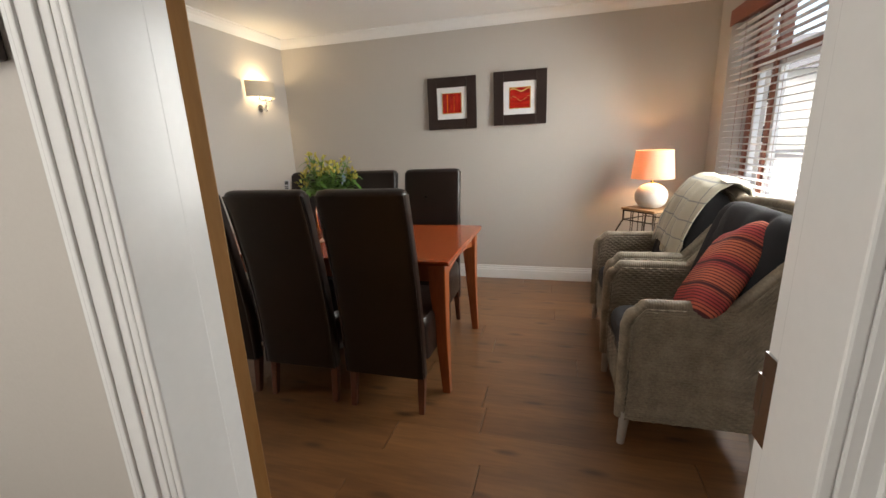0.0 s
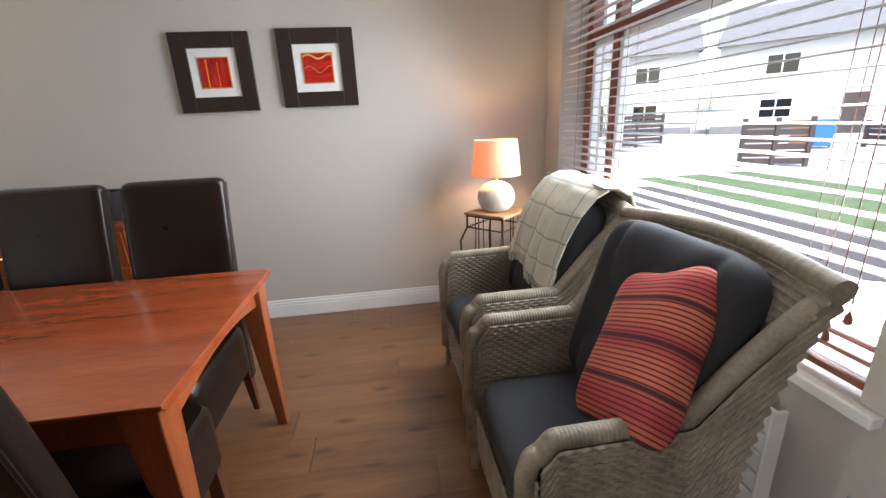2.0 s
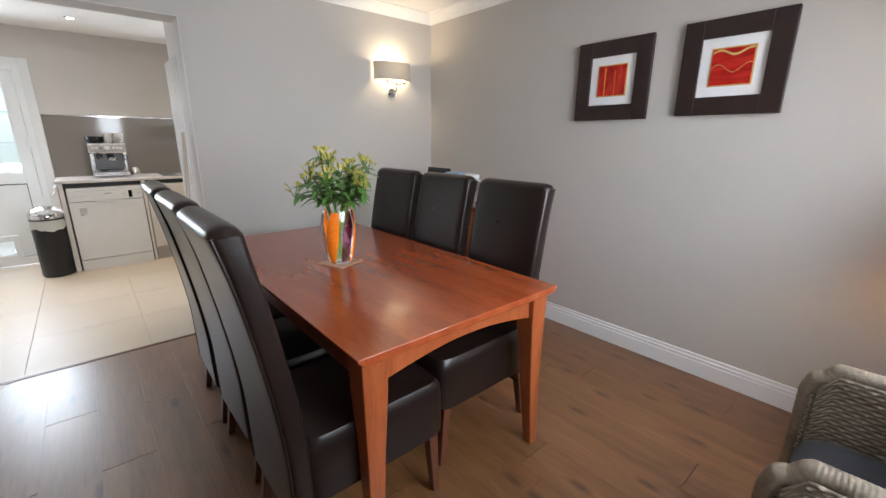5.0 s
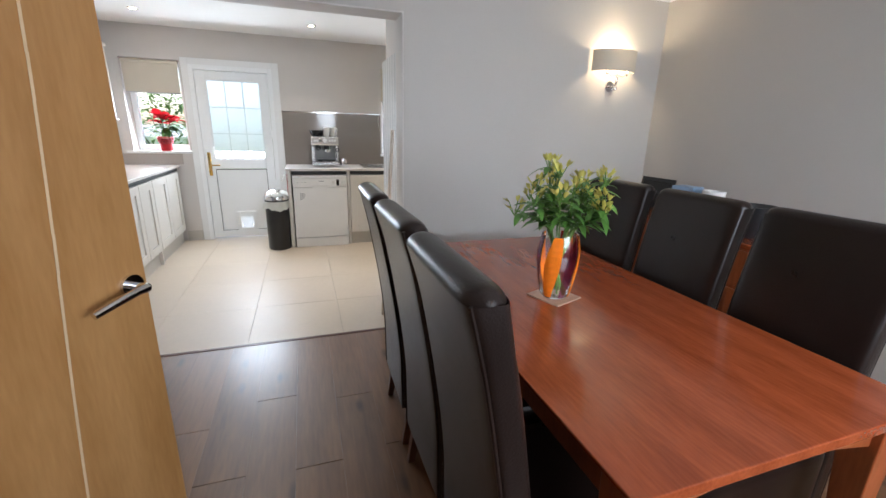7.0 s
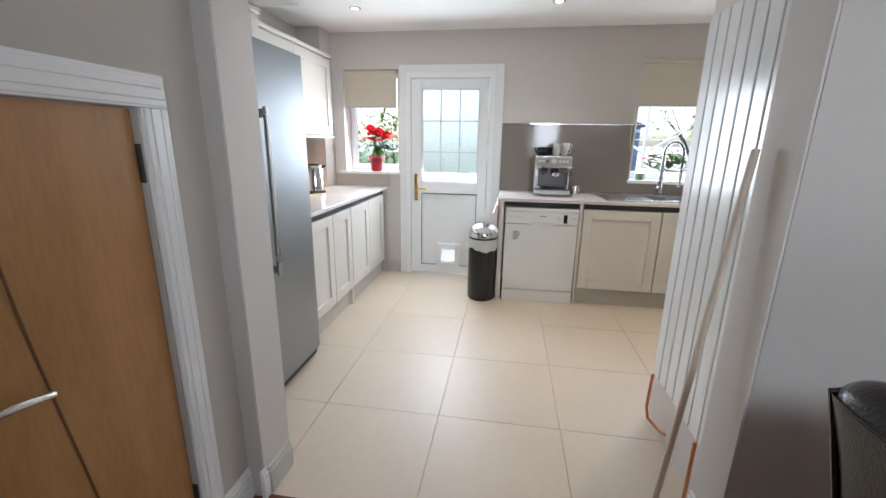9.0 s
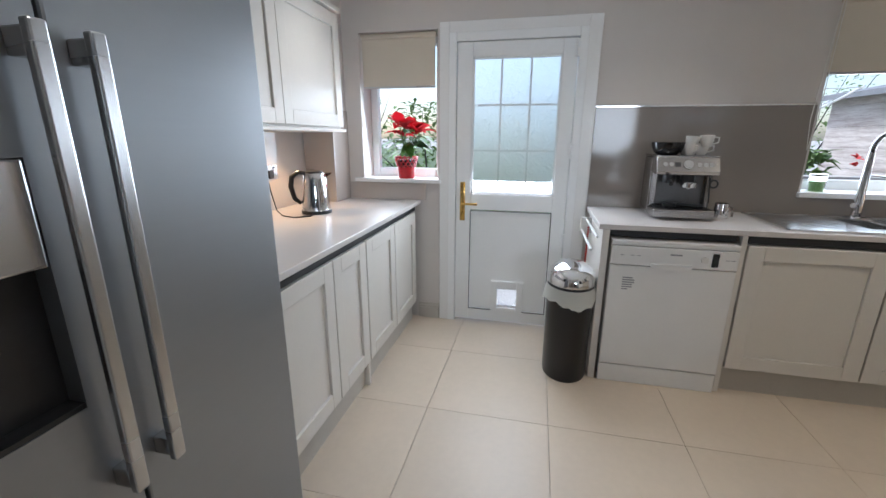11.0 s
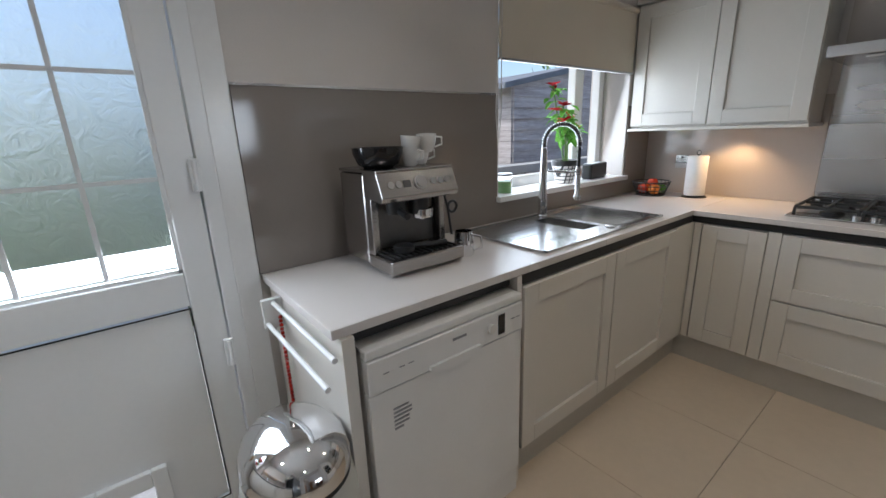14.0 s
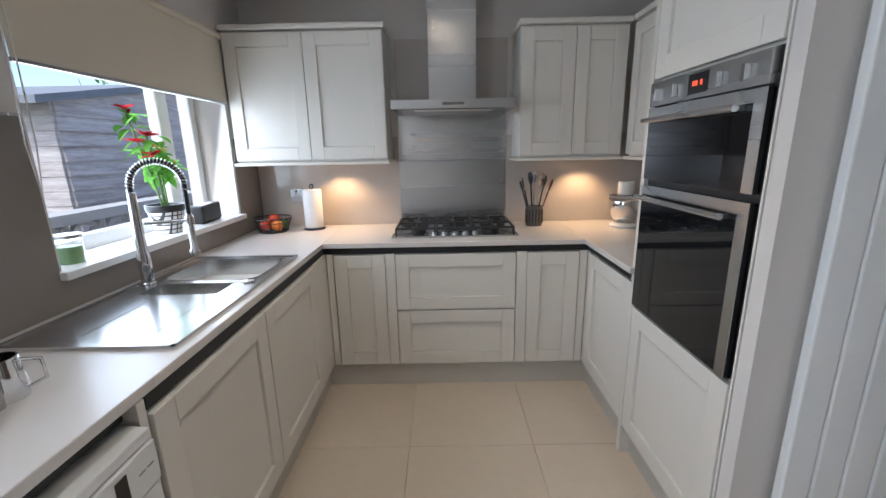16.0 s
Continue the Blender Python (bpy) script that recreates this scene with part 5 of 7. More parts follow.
socket("dark steel socket with a black plug behind the side table", pose(0.74, Y_PIC, 0.33, 0, 0, 0), M_DSTEEL, False, True)
socket("steel socket on the splashback beside the paper roll", pose(-5.36, Y_HOB - 0.008, 1.125, 0, 0, 0), M_STEEL)
socket("steel double socket with the kettle plugged in", pose(-4.97, Y_LEFT + 0.008, 1.14, 0, 0, 180), M_STEEL, True, True)

# radiator under the window
r1 = thing("low_radiator", "white flat-panel radiator under the front window", "radiator")
for k in range(5):
    Geo().box(1.085, 1.125, 1.865, 3.45, 0.105 + k * 0.074, 0.105 + k * 0.074 + 0.065).make("panel", M_GLOSS, r1, bevel=0.004)
Geo().box(1.10, 1.118, 1.87, 3.445, 0.11, 0.465).make("back_plate", M_GLOSS, r1)
Geo().box(1.08, 1.135, 1.855, 1.866, 0.10, 0.48).box(1.125, 1.168, 2.0, 2.03, 0.15, 0.42).box(1.125, 1.168, 3.2, 3.23, 0.15, 0.42).make("side", M_GLOSS, r1, bevel=0.003)
g = Geo().tube([(1.10, 1.84, 0.0), (1.10, 1.84, 0.10)], 0.0075, 10).tube([(1.10, 1.87, 0.115), (1.10, 1.835, 0.115)], 0.009, 10)
g.make("pipe", M_COPPER, r1, smooth=True)
g = Geo().cyl(0, 0, 0, 0.019, 0.06, 0.016, n=20, m=pose(1.10, 1.82, 0.115, 90, 0, -20))
g.make("valve", M_CERAMIC, r1, smooth=True)
g = Geo().cyl(0, 0, 0.06, 0.012, 0.006, n=16, m=pose(1.10, 1.82, 0.115, 90, 0, -20))
g.make("valve_mark", M_ART, r1)

# sideboard with things on it
sb = thing("sideboard", "cherry wood sideboard against the wall", "sideboard")
Geo().box(-2.655, -1.42, 3.40, 3.845, 0.08, 0.84).make("body", M_CHERRYV, sb, bevel=0.003)
Geo().box(-2.68, -1.395, 3.375, 3.86, 0.84, 0.868, bevel=0.006).make("top", M_CHERRY, sb)
for k in range(3):
    a = -2.64 + k * 0.405
    shaker(Geo(), a, a + 0.395, 0.14, 0.62, 3.39, "x", -1, 0.06, 0.018).make("door", M_CHERRYV, sb, bevel=0.003)
    Geo().box(a, a + 0.395, 3.39, 3.40, 0.64, 0.825, bevel=0.003).make("drawer", M_CHERRYV, sb)
    Geo().lathe([(0.006, 0), (0.006, 0.012), (0.014, 0.02), (0.010, 0.03)], n=14, m=pose(a + 0.1975, 3.39, 0.73, 90, 0, 0)).make("knob", M_BRASS, sb, smooth=True)
for x in (-2.63, -1.47):
    for y in (3.42, 3.80):
        Geo().box(x, x + 0.05, y - 0.01, y + 0.04, 0, 0.085).make("leg", M_CHERRYV, sb)
ph = thing("cordless_phone", "silver and black cordless phone on its base", "phone", pose(-2.56, 3.50, 0.869, 0, 0, 15))
Geo().box(-0.05, 0.05, -0.05, 0.05, 0, 0.028, bevel=0.008).make("base", M_BLACK, ph)
Geo().box(-0.024, 0.024, -0.012, 0.014, 0.02, 0.165, m=pose(0, 0, 0, -14, 0, 0), bevel=0.008).make("handset", material("silver_plastic", (0.5, 0.5, 0.52), 0.35, 0.3), ph)
g = Geo().box(-0.018, 0.018, -0.0145, -0.0125, 0.115, 0.15, m=pose(0, 0, 0, -14, 0, 0))
for i in range(4):
    for j in range(3):
        g.box(-0.018 + j * 0.013, -0.008 + j * 0.013, -0.0145, -0.0125, 0.04 + i * 0.017, 0.052 + i * 0.017, m=pose(0, 0, 0, -14, 0, 0))
g.make("keys", M_BLACK, ph)
fp = thing("photo_frame", "dark photo frame standing on the sideboard", "photo frame", pose(-2.32, 3.62, 0.869, -12, 0, 0))
Geo().box(-0.14, 0.14, 0, 0.016, 0, 0.225, bevel=0.003).make("frame", M_BLACK, fp)
Geo().box(-0.115, 0.115, -0.002, 0.0, 0.025, 0.20).make("glass", M_OVEN, fp)
bx = thing("blue_box", "pale blue cardboard box on the sideboard", "box", pose(-1.985, 3.56, 0.869, 0, 0, 8))
Geo().box(-0.065, 0.065, -0.05, 0.05, 0, 0.205, bevel=0.003).make("carton", material("pale_blue_card", (0.36, 0.47, 0.60), 0.6), bx)
Geo().box(-0.067, 0.067, -0.052, 0.052, 0.17, 0.208, bevel=0.002).make("lid", material("blue_card", (0.28, 0.40, 0.56), 0.6), bx)
cu = thing("white_cup", "white mug on the sideboard", "mug", pose(-1.80, 3.55, 0.869))
Geo().lathe([(0.04, 0), (0.05, 0.01), (0.055, 0.15), (0.06, 0.205), (0.055, 0.205), (0.045, 0.03), (0.0, 0.025)], n=24).make("body", M_CERAMIC, cu, smooth=True)
Geo().tube([(0.055, 0, 0.17), (0.09, 0, 0.16), (0.095, 0, 0.1), (0.055, 0, 0.06)], 0.007, 8).make("handle", M_CERAMIC, cu, smooth=True)
bw = thing("dark_dish", "small dark dish on the sideboard", "dish", pose(-1.55, 3.55, 0.869))
Geo().lathe([(0.05, 0), (0.09, 0.12), (0.10, 0.165), (0.095, 0.165), (0.05, 0.02), (0, 0.015)], n=28).make("bowl", M_BLACK, bw, smooth=True)
hp = thing("hall_picture", "dark framed picture on the hall wall", "picture")
g = Geo()
for a, b, c, d in ((-1.05, -0.99, 1.42, 2.0), (-0.70, -0.64, 1.42, 2.0), (-0.99, -0.70, 1.42, 1.48), (-0.99, -0.70, 1.94, 2.0)):
    g.box(a, b, 0.365, 0.389, c, d)
g.make("frame", M_FRAME, hp, bevel=0.003)
Geo().box(-0.99, -0.70, 0.378, 0.387, 1.48, 1.94).make("mount", M_MAT, hp)

# flowers on the table
va = thing("flower_vase", "orange and purple glass vase of yellow alstroemeria", "vase", pose(-1.352, 2.24, 0.757))
prof = [(0.045, 0.0), (0.055, 0.01), (0.066, 0.06), (0.076, 0.13), (0.078, 0.18), (0.072, 0.225), (0.066, 0.25)]
Geo().lathe(prof + [(r - 0.004, h) for r, h in prof[::-1]][:-1] + [(0.0, 0.012)], n=36).make("body", M_GLASS, va, smooth=True).visible_shadow = False


def prof_r(h):
    for (r0, h0), (r1, h1) in zip(prof, prof[1:]):
        if h <= h1:
            return r0 + (r1 - r0) * (h - h0) / (h1 - h0)
    return prof[-1][0]


M_PURPLE = glass("purple_glass", (0.28, 0.03, 0.09), 0.05)
for a0, wd, mt, nm in ((-62, 44, M_ORANGE, "orange_band"), (40, 46, M_ORANGE, "orange_band"), (-120, 40, M_PURPLE, "purple_band"), (100, 60, M_PURPLE, "purple_band"), (-8, 34, M_PURPLE, "purple_band"), (185, 30, M_ORANGE, "orange_band")):
    def band(u, v, a0=a0, wd=wd):
        h = 0.008 + 0.238 * v
        a = radians(a0 + (u - 0.5) * wd * (0.45 + 0.55 * math.sin(math.pi * min(1, v * 0.8 + 0.1))) + 25 * v)
        r = prof_r(h) + 0.0015
        return Vector((r * math.cos(a), r * math.sin(a), h))
    Geo().sheet(band, 10, 16).make(nm, mt, va, smooth=True).visible_shadow = False
M_STEM = material("green_stem", (0.10, 0.19, 0.035), 0.5, vary=0.2)
M_LEAF = material("fresh_green_leaf", (0.045, 0.13, 0.018), 0.45, vary=0.4, scale=14, fine=50, colour2=(0.13, 0.27, 0.05))
M_BUD = material("yellow_green_petal", (0.42, 0.42, 0.07), 0.5, scale=20, fine=60, colour2=(0.62, 0.50, 0.14))


def leaf_shape(g, base, way, length, width, droop=0.3, n=4):
    way = Vector(way).normalized()
    side = way.cross(Vector((0, 0, 1)))
    side = side.normalized() if side.length > 1e-3 else Vector((1, 0, 0))
    up = side.cross(way)
    rows = []
    for k in range(n + 1):
        t = k / n
        c = Vector(base) + way * length * t - Vector((0, 0, 1)) * droop * length * t * t
        wd = width * (math.sin(math.pi * (0.08 + 0.92 * t)) ** 0.8 if t < 1 else 0.0)
        rows.append([g.bm.verts.new(c - side * wd / 2 + up * wd * 0.18), g.bm.verts.new(c), g.bm.verts.new(c + side * wd / 2 + up * wd * 0.18)])
    for a, b in zip(rows, rows[1:]):
        for k in range(2):
            g.bm.faces.new((a[k], a[k + 1], b[k + 1], b[k]))


rnd = random.Random(11)
gs, gl, gf = Geo(), Geo(), Geo()
for k in range(22):
    a, r = rnd.uniform(0, 2 * math.pi), 0.19 * rnd.random() ** 0.55
    top = Vector((r * math.cos(a), r * math.sin(a), rnd.uniform(0.42, 0.53) - r * 0.5))
    foot = Vector((-0.03 * math.cos(a), -0.03 * math.sin(a), 0.02))
    mid = Vector((0.05 * math.cos(a), 0.05 * math.sin(a), 0.27))
    gs.tube([foot, (foot + mid) / 2, mid, (mid + top) / 2 + Vector((0, 0, 0.01)), top], 0.003, 6)
    for j in range(13):
        t = rnd.uniform(0.1, 1.0)
        p = mid.lerp(top, t)
        b = rnd.uniform(0, 2 * math.pi)
        leaf_shape(gl, p, (math.cos(b), math.sin(b), rnd.uniform(-0.1, 0.6)), rnd.uniform(0.06, 0.10), rnd.uniform(0.018, 0.03), rnd.uniform(0.1, 0.6))
    for j in range(6):
        b = rnd.uniform(0, 2 * math.pi)
        q = top + Vector((0.022 * math.cos(b), 0.022 * math.sin(b), rnd.uniform(0.0, 0.03)))
        gs.tube([top - Vector((0, 0, 0.02)), q], 0.0016, 5)
        d = Vector((math.cos(b), math.sin(b), rnd.uniform(0.5, 1.6)))
        for i in range(4):
            e = Vector((rnd.uniform(-1, 1), rnd.uniform(-1, 1), rnd.uniform(-0.2, 0.6))) * 0.5
            leaf_shape(gf, q, d.normalized() + e, rnd.uniform(0.018, 0.034), 0.013, -0.1, 3)
tagged(gs.make("stems", M_STEM, va, smooth=True), kind="stuff")
tagged(gl.make("leaves", M_LEAF, va, smooth=True), kind="stuff")
tagged(gf.make("petals", M_BUD, va, smooth=True), kind="stuff")
co = thing("coaster", "small brown woven coaster under the vase", "coaster", pose(-1.352, 2.24, 0.7505, 0, 0, 20))
Geo().box(-0.075, 0.075, -0.075, 0.075, 0, 0.006, bevel=0.002).make("mat", material("woven_mat", (0.38, 0.22, 0.14), 0.8, vary=0.3, fine=120, bump=0.4), co)

# ---- kitchen: fixtures and small things ----
hd = thing("cooker_hood", "stainless steel chimney cooker hood", "cooker hood")
Geo().box(-4.63, -3.93, 3.42, 3.868, 1.635, 1.685, bevel=0.003).make("canopy", M_STEELH, hd)
Geo().box(-4.42, -4.14, 3.60, 3.868, 1.686, CEIL - 0.002, bevel=0.002).make("chimney", M_STEELH, hd)
Geo().box(-4.50, -4.06, 3.45, 3.75, 1.622, 1.634).make("filter", M_STEEL, hd, bevel=0.002)
Geo().box(-4.34, -4.22, 3.417, 3.419, 1.655, 1.668).make("buttons", M_DSTEEL, hd)

hb = thing("gas_hob", "stainless steel five burner gas hob with black pan supports", "hob")
Geo().box(-4.655, -3.905, 3.37, 3.83, 0.911, 0.921, bevel=0.003).make("tray", M_STEELH, hb)
for x, y, r in ((-4.50, 3.49, 0.035), (-4.50, 3.70, 0.045), (-4.28, 3.61, 0.065), (-4.06, 3.49, 0.045), (-4.06, 3.70, 0.035)):
    Geo().lathe([(r + 0.012, 0), (r + 0.010, 0.012), (r, 0.014), (r, 0.022), (r * 0.9, 0.026), (0, 0.026)], x, y, 0.921, 24).make("burner", M_IRON, hb, smooth=True)
for x0, x1 in ((-4.63, -4.40), (-4.385, -4.175), (-4.16, -3.93)):
    g = Geo()
    for y in (3.42, 3.60, 3.80):
        g.box(x0, x1, y - 0.006, y + 0.006, 0.950, 0.964, bevel=0.002)
    for x in (x0, (x0 + x1) / 2, x1):
        g.box(x - 0.006, x + 0.006, 3.42, 3.80, 0.9505, 0.9635, bevel=0.002)
    for x in (x0, x1):
        for y in (3.42, 3.80):
            g.box(x - 0.006, x + 0.006, y - 0.006, y + 0.006, 0.921, 0.952)
    for y in (3.49, 3.70):
        xm = (x0 + x1) / 2
        g.box(xm - 0.07, xm - 0.025, y - 0.004, y + 0.004, 0.951, 0.968).box(xm + 0.025, xm + 0.07, y - 0.004, y + 0.004, 0.951, 0.968)
    g.make("pan_support", M_IRON, hb)
for k in range(5):
    Geo().lathe([(0.019, 0), (0.018, 0.02), (0.0, 0.022)], -4.40 + k * 0.06, 3.405, 0.921, 18).make("knob", M_STEEL, hb, smooth=True)

# sink with drainer, half bowl and bowl
sk = thing("kitchen_sink", "stainless steel sink with drainer and one and a half bowls", "sink")
M_SINK = material("satin_steel_sink", (0.62, 0.62, 0.62), 0.2, 1.0, vary=0.05, scale=5, fine=60)
SX0, SX1 = -5.565, -5.07
g = Geo()
BOWLS = ((-5.47, -5.18, 2.435, 2.565, 0.12), (-5.50, -5.115, 2.605, 2.945, 0.17))
g.box(SX0, SX1, 2.02, 2.435, 0.911, 0.917).box(SX0, SX1, 2.565, 2.605, 0.911, 0.917).box(SX0, SX1, 2.945, 2.985, 0.911, 0.917)
g.box(SX0, -5.47, 2.435, 2.565, 0.911, 0.917).box(-5.18, SX1, 2.435, 2.565, 0.911, 0.917).box(SX0, -5.50, 2.605, 2.945, 0.911, 0.917).box(-5.115, SX1, 2.605, 2.945, 0.911, 0.917)
for a, b, c, d in ((SX0, SX0 + 0.012, 2.02, 2.985), (SX1 - 0.012, SX1, 2.02, 2.985), (SX0, SX1, 2.02, 2.032), (SX0, SX1, 2.973, 2.985)):
    g.box(a, b, c, d, 0.9172, 0.921)
for k in range(3):
    x = -5.39 + k * 0.10
    g.box(x, x + 0.008, 2.10, 2.36, 0.9172, 0.9182)
g.make("drainer", M_SINK, sk)
for x0, x1, y0, y1, dp in BOWLS:
    def bowl(u, v, x0=x0, x1=x1, y0=y0, y1=y1, dp=dp):
        a = u * 2 * math.pi
        ca, sa = math.cos(a), math.sin(a)
        f = lambda q: math.copysign(abs(q) ** 0.3, q)
        s = 1.0 if v < 0.75 else max(0.0, 1 - ((v - 0.75) / 0.25))
        s = s * (1 - 0.05 * min(1, v / 0.75)) if v < 0.75 else s * 0.95
        z = 0.918 - dp * min(1.0, v / 0.7)
        return Vector(((x0 + x1) / 2 + f(ca) * (x1 - x0) / 2 * s, (y0 + y1) / 2 + f(sa) * (y1 - y0) / 2 * s, z))
    Geo().sheet(bowl, 48, 16, closed_u=True).make("bowl", M_SINK, sk, smooth=True)
Geo().lathe([(0.028, 0), (0.026, 0.006), (0.012, 0.008), (0.0, 0.008)], -5.13, 2.58, 0.917, 20).make("overflow_knob", M_CHROME, sk, smooth=True)
tp = thing("spring_tap", "chrome spring-neck kitchen mixer tap", "tap", pose(-5.525, 2.575, 0.917, 0, 0, 38))
g = Geo().lathe([(0.028, 0), (0.028, 0.004), (0.024, 0.008), (0.023, 0.12), (0.020, 0.13), (0.016, 0.30), (0.014, 0.36)], n=22)
g.tube([(0.0, -0.02, 0.075), (0.0, -0.06, 0.075)], 0.014, 14)
g.tube([(0.02, 0, 0.24), (0.13, 0, 0.235), (0.165, 0, 0.235)], 0.006, 10)
g.lathe([(0.016, 0.0), (0.016, 0.03)], 0.175, 0, 0.22, 16)
g.make("body", M_CHROME, tp, smooth=True)
arc = [(0.0, 0, 0.34)] + [(0.0875 - 0.0875 * math.cos(math.pi * k / 18), 0, 0.38 + 0.095 * math.sin(math.pi * k / 18)) for k in range(19)] + [(0.175, 0, 0.33), (0.175, 0, 0.25)]
Geo().tube(arc, 0.009, 10).make("hose", M_BLACK, tp, smooth=True)
g = Geo()
dense = []
for a, b in zip(arc[:-2], arc[1:-1]):
    for k in range(14):
        dense.append(Vector(a).lerp(Vector(b), k / 14))
coil = []
for i, p in enumerate(dense):
    d = (dense[min(i + 1, len(dense) - 1)] - dense[max(i - 1, 0)]).normalized()
    s = Vector((0, 1, 0))
    n_ = d.cross(s)
    ang = i * 0.62
    coil.append(p + 0.0125 * (math.cos(ang) * n_ + math.sin(ang) * s))
g.tube(coil, 0.0022, 5).make("spring", M_CHROME, tp, smooth=True)
Geo().lathe([(0.022, 0), (0.022, 0.018), (0.013, 0.03), (0.013, 0.15), (0.011, 0.17)], 0.175, 0, 0.09, 18).make("spray_head", M_CHROME, tp, smooth=True)

# worktop things
fb_ = thing("fruit_basket", "round black wire basket of tomatoes and peppers", "basket", pose(-5.46, 3.66, 0.911))
g = Geo()
for z, r in ((0.004, 0.085), (0.035, 0.10), (0.065, 0.11), (0.092, 0.118)):
    g.tube([(r * math.cos(k * math.pi / 16), r * math.sin(k * math.pi / 16), z) for k in range(32)], 0.003 if z < 0.09 else 0.004, 6, closed=True)
for k in range(22):
    a = k * math.pi / 11
    g.tube([(0.085 * math.cos(a), 0.085 * math.sin(a), 0.004), (0.118 * math.cos(a), 0.118 * math.sin(a), 0.092)], 0.0022, 5)
for k in range(5):
    g.tube([(-0.08, -0.06 + 0.03 * k, 0.004), (0.08, -0.06 + 0.03 * k, 0.004)], 0.0022, 5)
g.make("wire", M_BLACK, fb_)
M_TOM = material("ripe_tomato", (0.55, 0.045, 0.015), 0.2, vary=0.2, scale=10)
M_ORF = material("orange_fruit", (0.72, 0.20, 0.02), 0.35, vary=0.12, fine=150, bump=0.2)
M_PEP = material("green_pepper", (0.08, 0.22, 0.03), 0.25, vary=0.2)
for x, y, z, r, mt, nm in ((-0.035, -0.04, 0.045, 0.036, M_TOM, "tomato"), (0.04, -0.035, 0.045, 0.037, M_ORF, "orange"), (0.0, 0.045, 0.045, 0.038, M_PEP, "pepper"),
                           (0.055, 0.035, 0.043, 0.034, M_PEP, "pepper"), (-0.05, 0.03, 0.045, 0.035, M_ORF, "orange"), (0.01, 0.0, 0.085, 0.034, M_TOM, "tomato")):
    Geo().lathe([(0.0, -r * 0.85), (r * 0.6, -r * 0.78), (r * 0.95, -r * 0.3), (r, 0.05 * r), (r * 0.85, r * 0.55), (r * 0.5, r * 0.8), (r * 0.12, r * 0.78), (0, r * 0.7)], x, y, z, 16).make(nm, mt, fb_, smooth=True)
pr = thing("kitchen_roll", "white kitchen paper roll on a black stand", "paper roll", pose(-5.215, 3.74, 0.911))
Geo().lathe([(0.02, 0.012), (0.058, 0.012), (0.060, 0.016), (0.060, 0.258), (0.058, 0.262), (0.02, 0.262)], n=32).make("paper", material("paper_towel", (0.78, 0.77, 0.76), 0.9, vary=0.03, fine=120, bump=0.4), pr, smooth=True)
g = Geo().lathe([(0.072, 0), (0.072, 0.006), (0.0, 0.006)], n=28).tube([(0, 0, 0.006), (0, 0, 0.27)], 0.004, 8)
g.tube([(0.012 * math.sin(k * math.pi / 8), 0, 0.282 - 0.014 * math.cos(k * math.pi / 8)) for k in range(16)], 0.003, 6, closed=True)
g.make("stand", M_BLACK, pr)
ut = thing("utensil_holder", "steel utensil holder full of kitchen tools", "utensil holder", pose(-3.745, 3.72, 0.911))
Geo().lathe([(0.0, 0.004), (0.050, 0.004), (0.052, 0.0), (0.054, 0.006), (0.056, 0.13), (0.053, 0.13), (0.051, 0.01), (0.0, 0.008)], n=28).make("pot", M_DSTEEL, ut, smooth=True)
g = Geo()
for k in range(16):
    a = k * math.pi / 8
    g.box(0.0555 * math.cos(a) - 0.003, 0.0555 * math.cos(a) + 0.003, 0.0555 * math.sin(a) - 0.003, 0.0555 * math.sin(a) + 0.003, 0.02, 0.11)
g.make("pot_slots", M_BLACK, ut)
for k, (dx, dy, ln, hw, mt, nm) in enumerate(((-0.07, 0.01, 0.30, 0.028, M_BLACK, "spatula"), (-0.03, -0.02, 0.34, 0.024, M_BLACK, "ladle"), (0.03, -0.03, 0.33, 0.036, M_STEEL, "spoon"),
                                               (0.06, 0.02, 0.31, 0.026, M_BLACK, "turner"), (0.10, 0.0, 0.29, 0.03, M_LEGWOOD, "wooden_spatula"), (-0.09, -0.02, 0.28, 0.022, M_BLACK, "whisk"), (0.0, 0.03, 0.35, 0.02, M_STEEL, "masher"))):
    d = Vector((dx, dy, 0.30)).normalized()
    p0, p1 = Vector((dx * 0.2, dy * 0.2, 0.015)), Vector((dx * 0.2, dy * 0.2, 0.015)) + d * ln * 0.74
    g = Geo().tube([p0, p1], 0.005, 8)
    q = d.to_track_quat("Z", "Y").to_matrix().to_4x4()
    g.lathe([(0.004, 0), (hw * 0.6, 0.02), (hw, 0.055), (hw * 0.85, 0.085), (0.0, 0.1)], n=14, m=Matrix.Translation(p1) @ q @ Matrix.Diagonal((1, 0.22, 0.9, 1)))
    g.make(nm, mt, ut, smooth=True)
mx_ = thing("stand_mixer", "small white and steel food mixer", "mixer", pose(-3.19, 3.62, 0.911))
Geo().lathe([(0.0, 0), (0.085, 0.0), (0.088, 0.012), (0.075, 0.03), (0.0, 0.032)], n=28).make("base", M_CERAMIC, mx_, smooth=True)
Geo().lathe([(0.04, 0.034), (0.07, 0.05), (0.095, 0.11), (0.10, 0.165), (0.098, 0.17), (0.0, 0.168)], n=32).make("bowl", M_CHROME, mx_, smooth=True)
Geo().lathe([(0.098, 0.171), (0.098, 0.20), (0.06, 0.205), (0.0, 0.206)], n=28).make("lid", glass("clear_plastic_lid", (0.9, 0.9, 0.9), 0.1, 1.3), mx_, smooth=True)
Geo().lathe([(0.046, 0.206), (0.05, 0.212), (0.05, 0.275), (0.046, 0.285), (0.0, 0.287)], n=26).make("motor_head", M_CERAMIC, mx_, smooth=True)

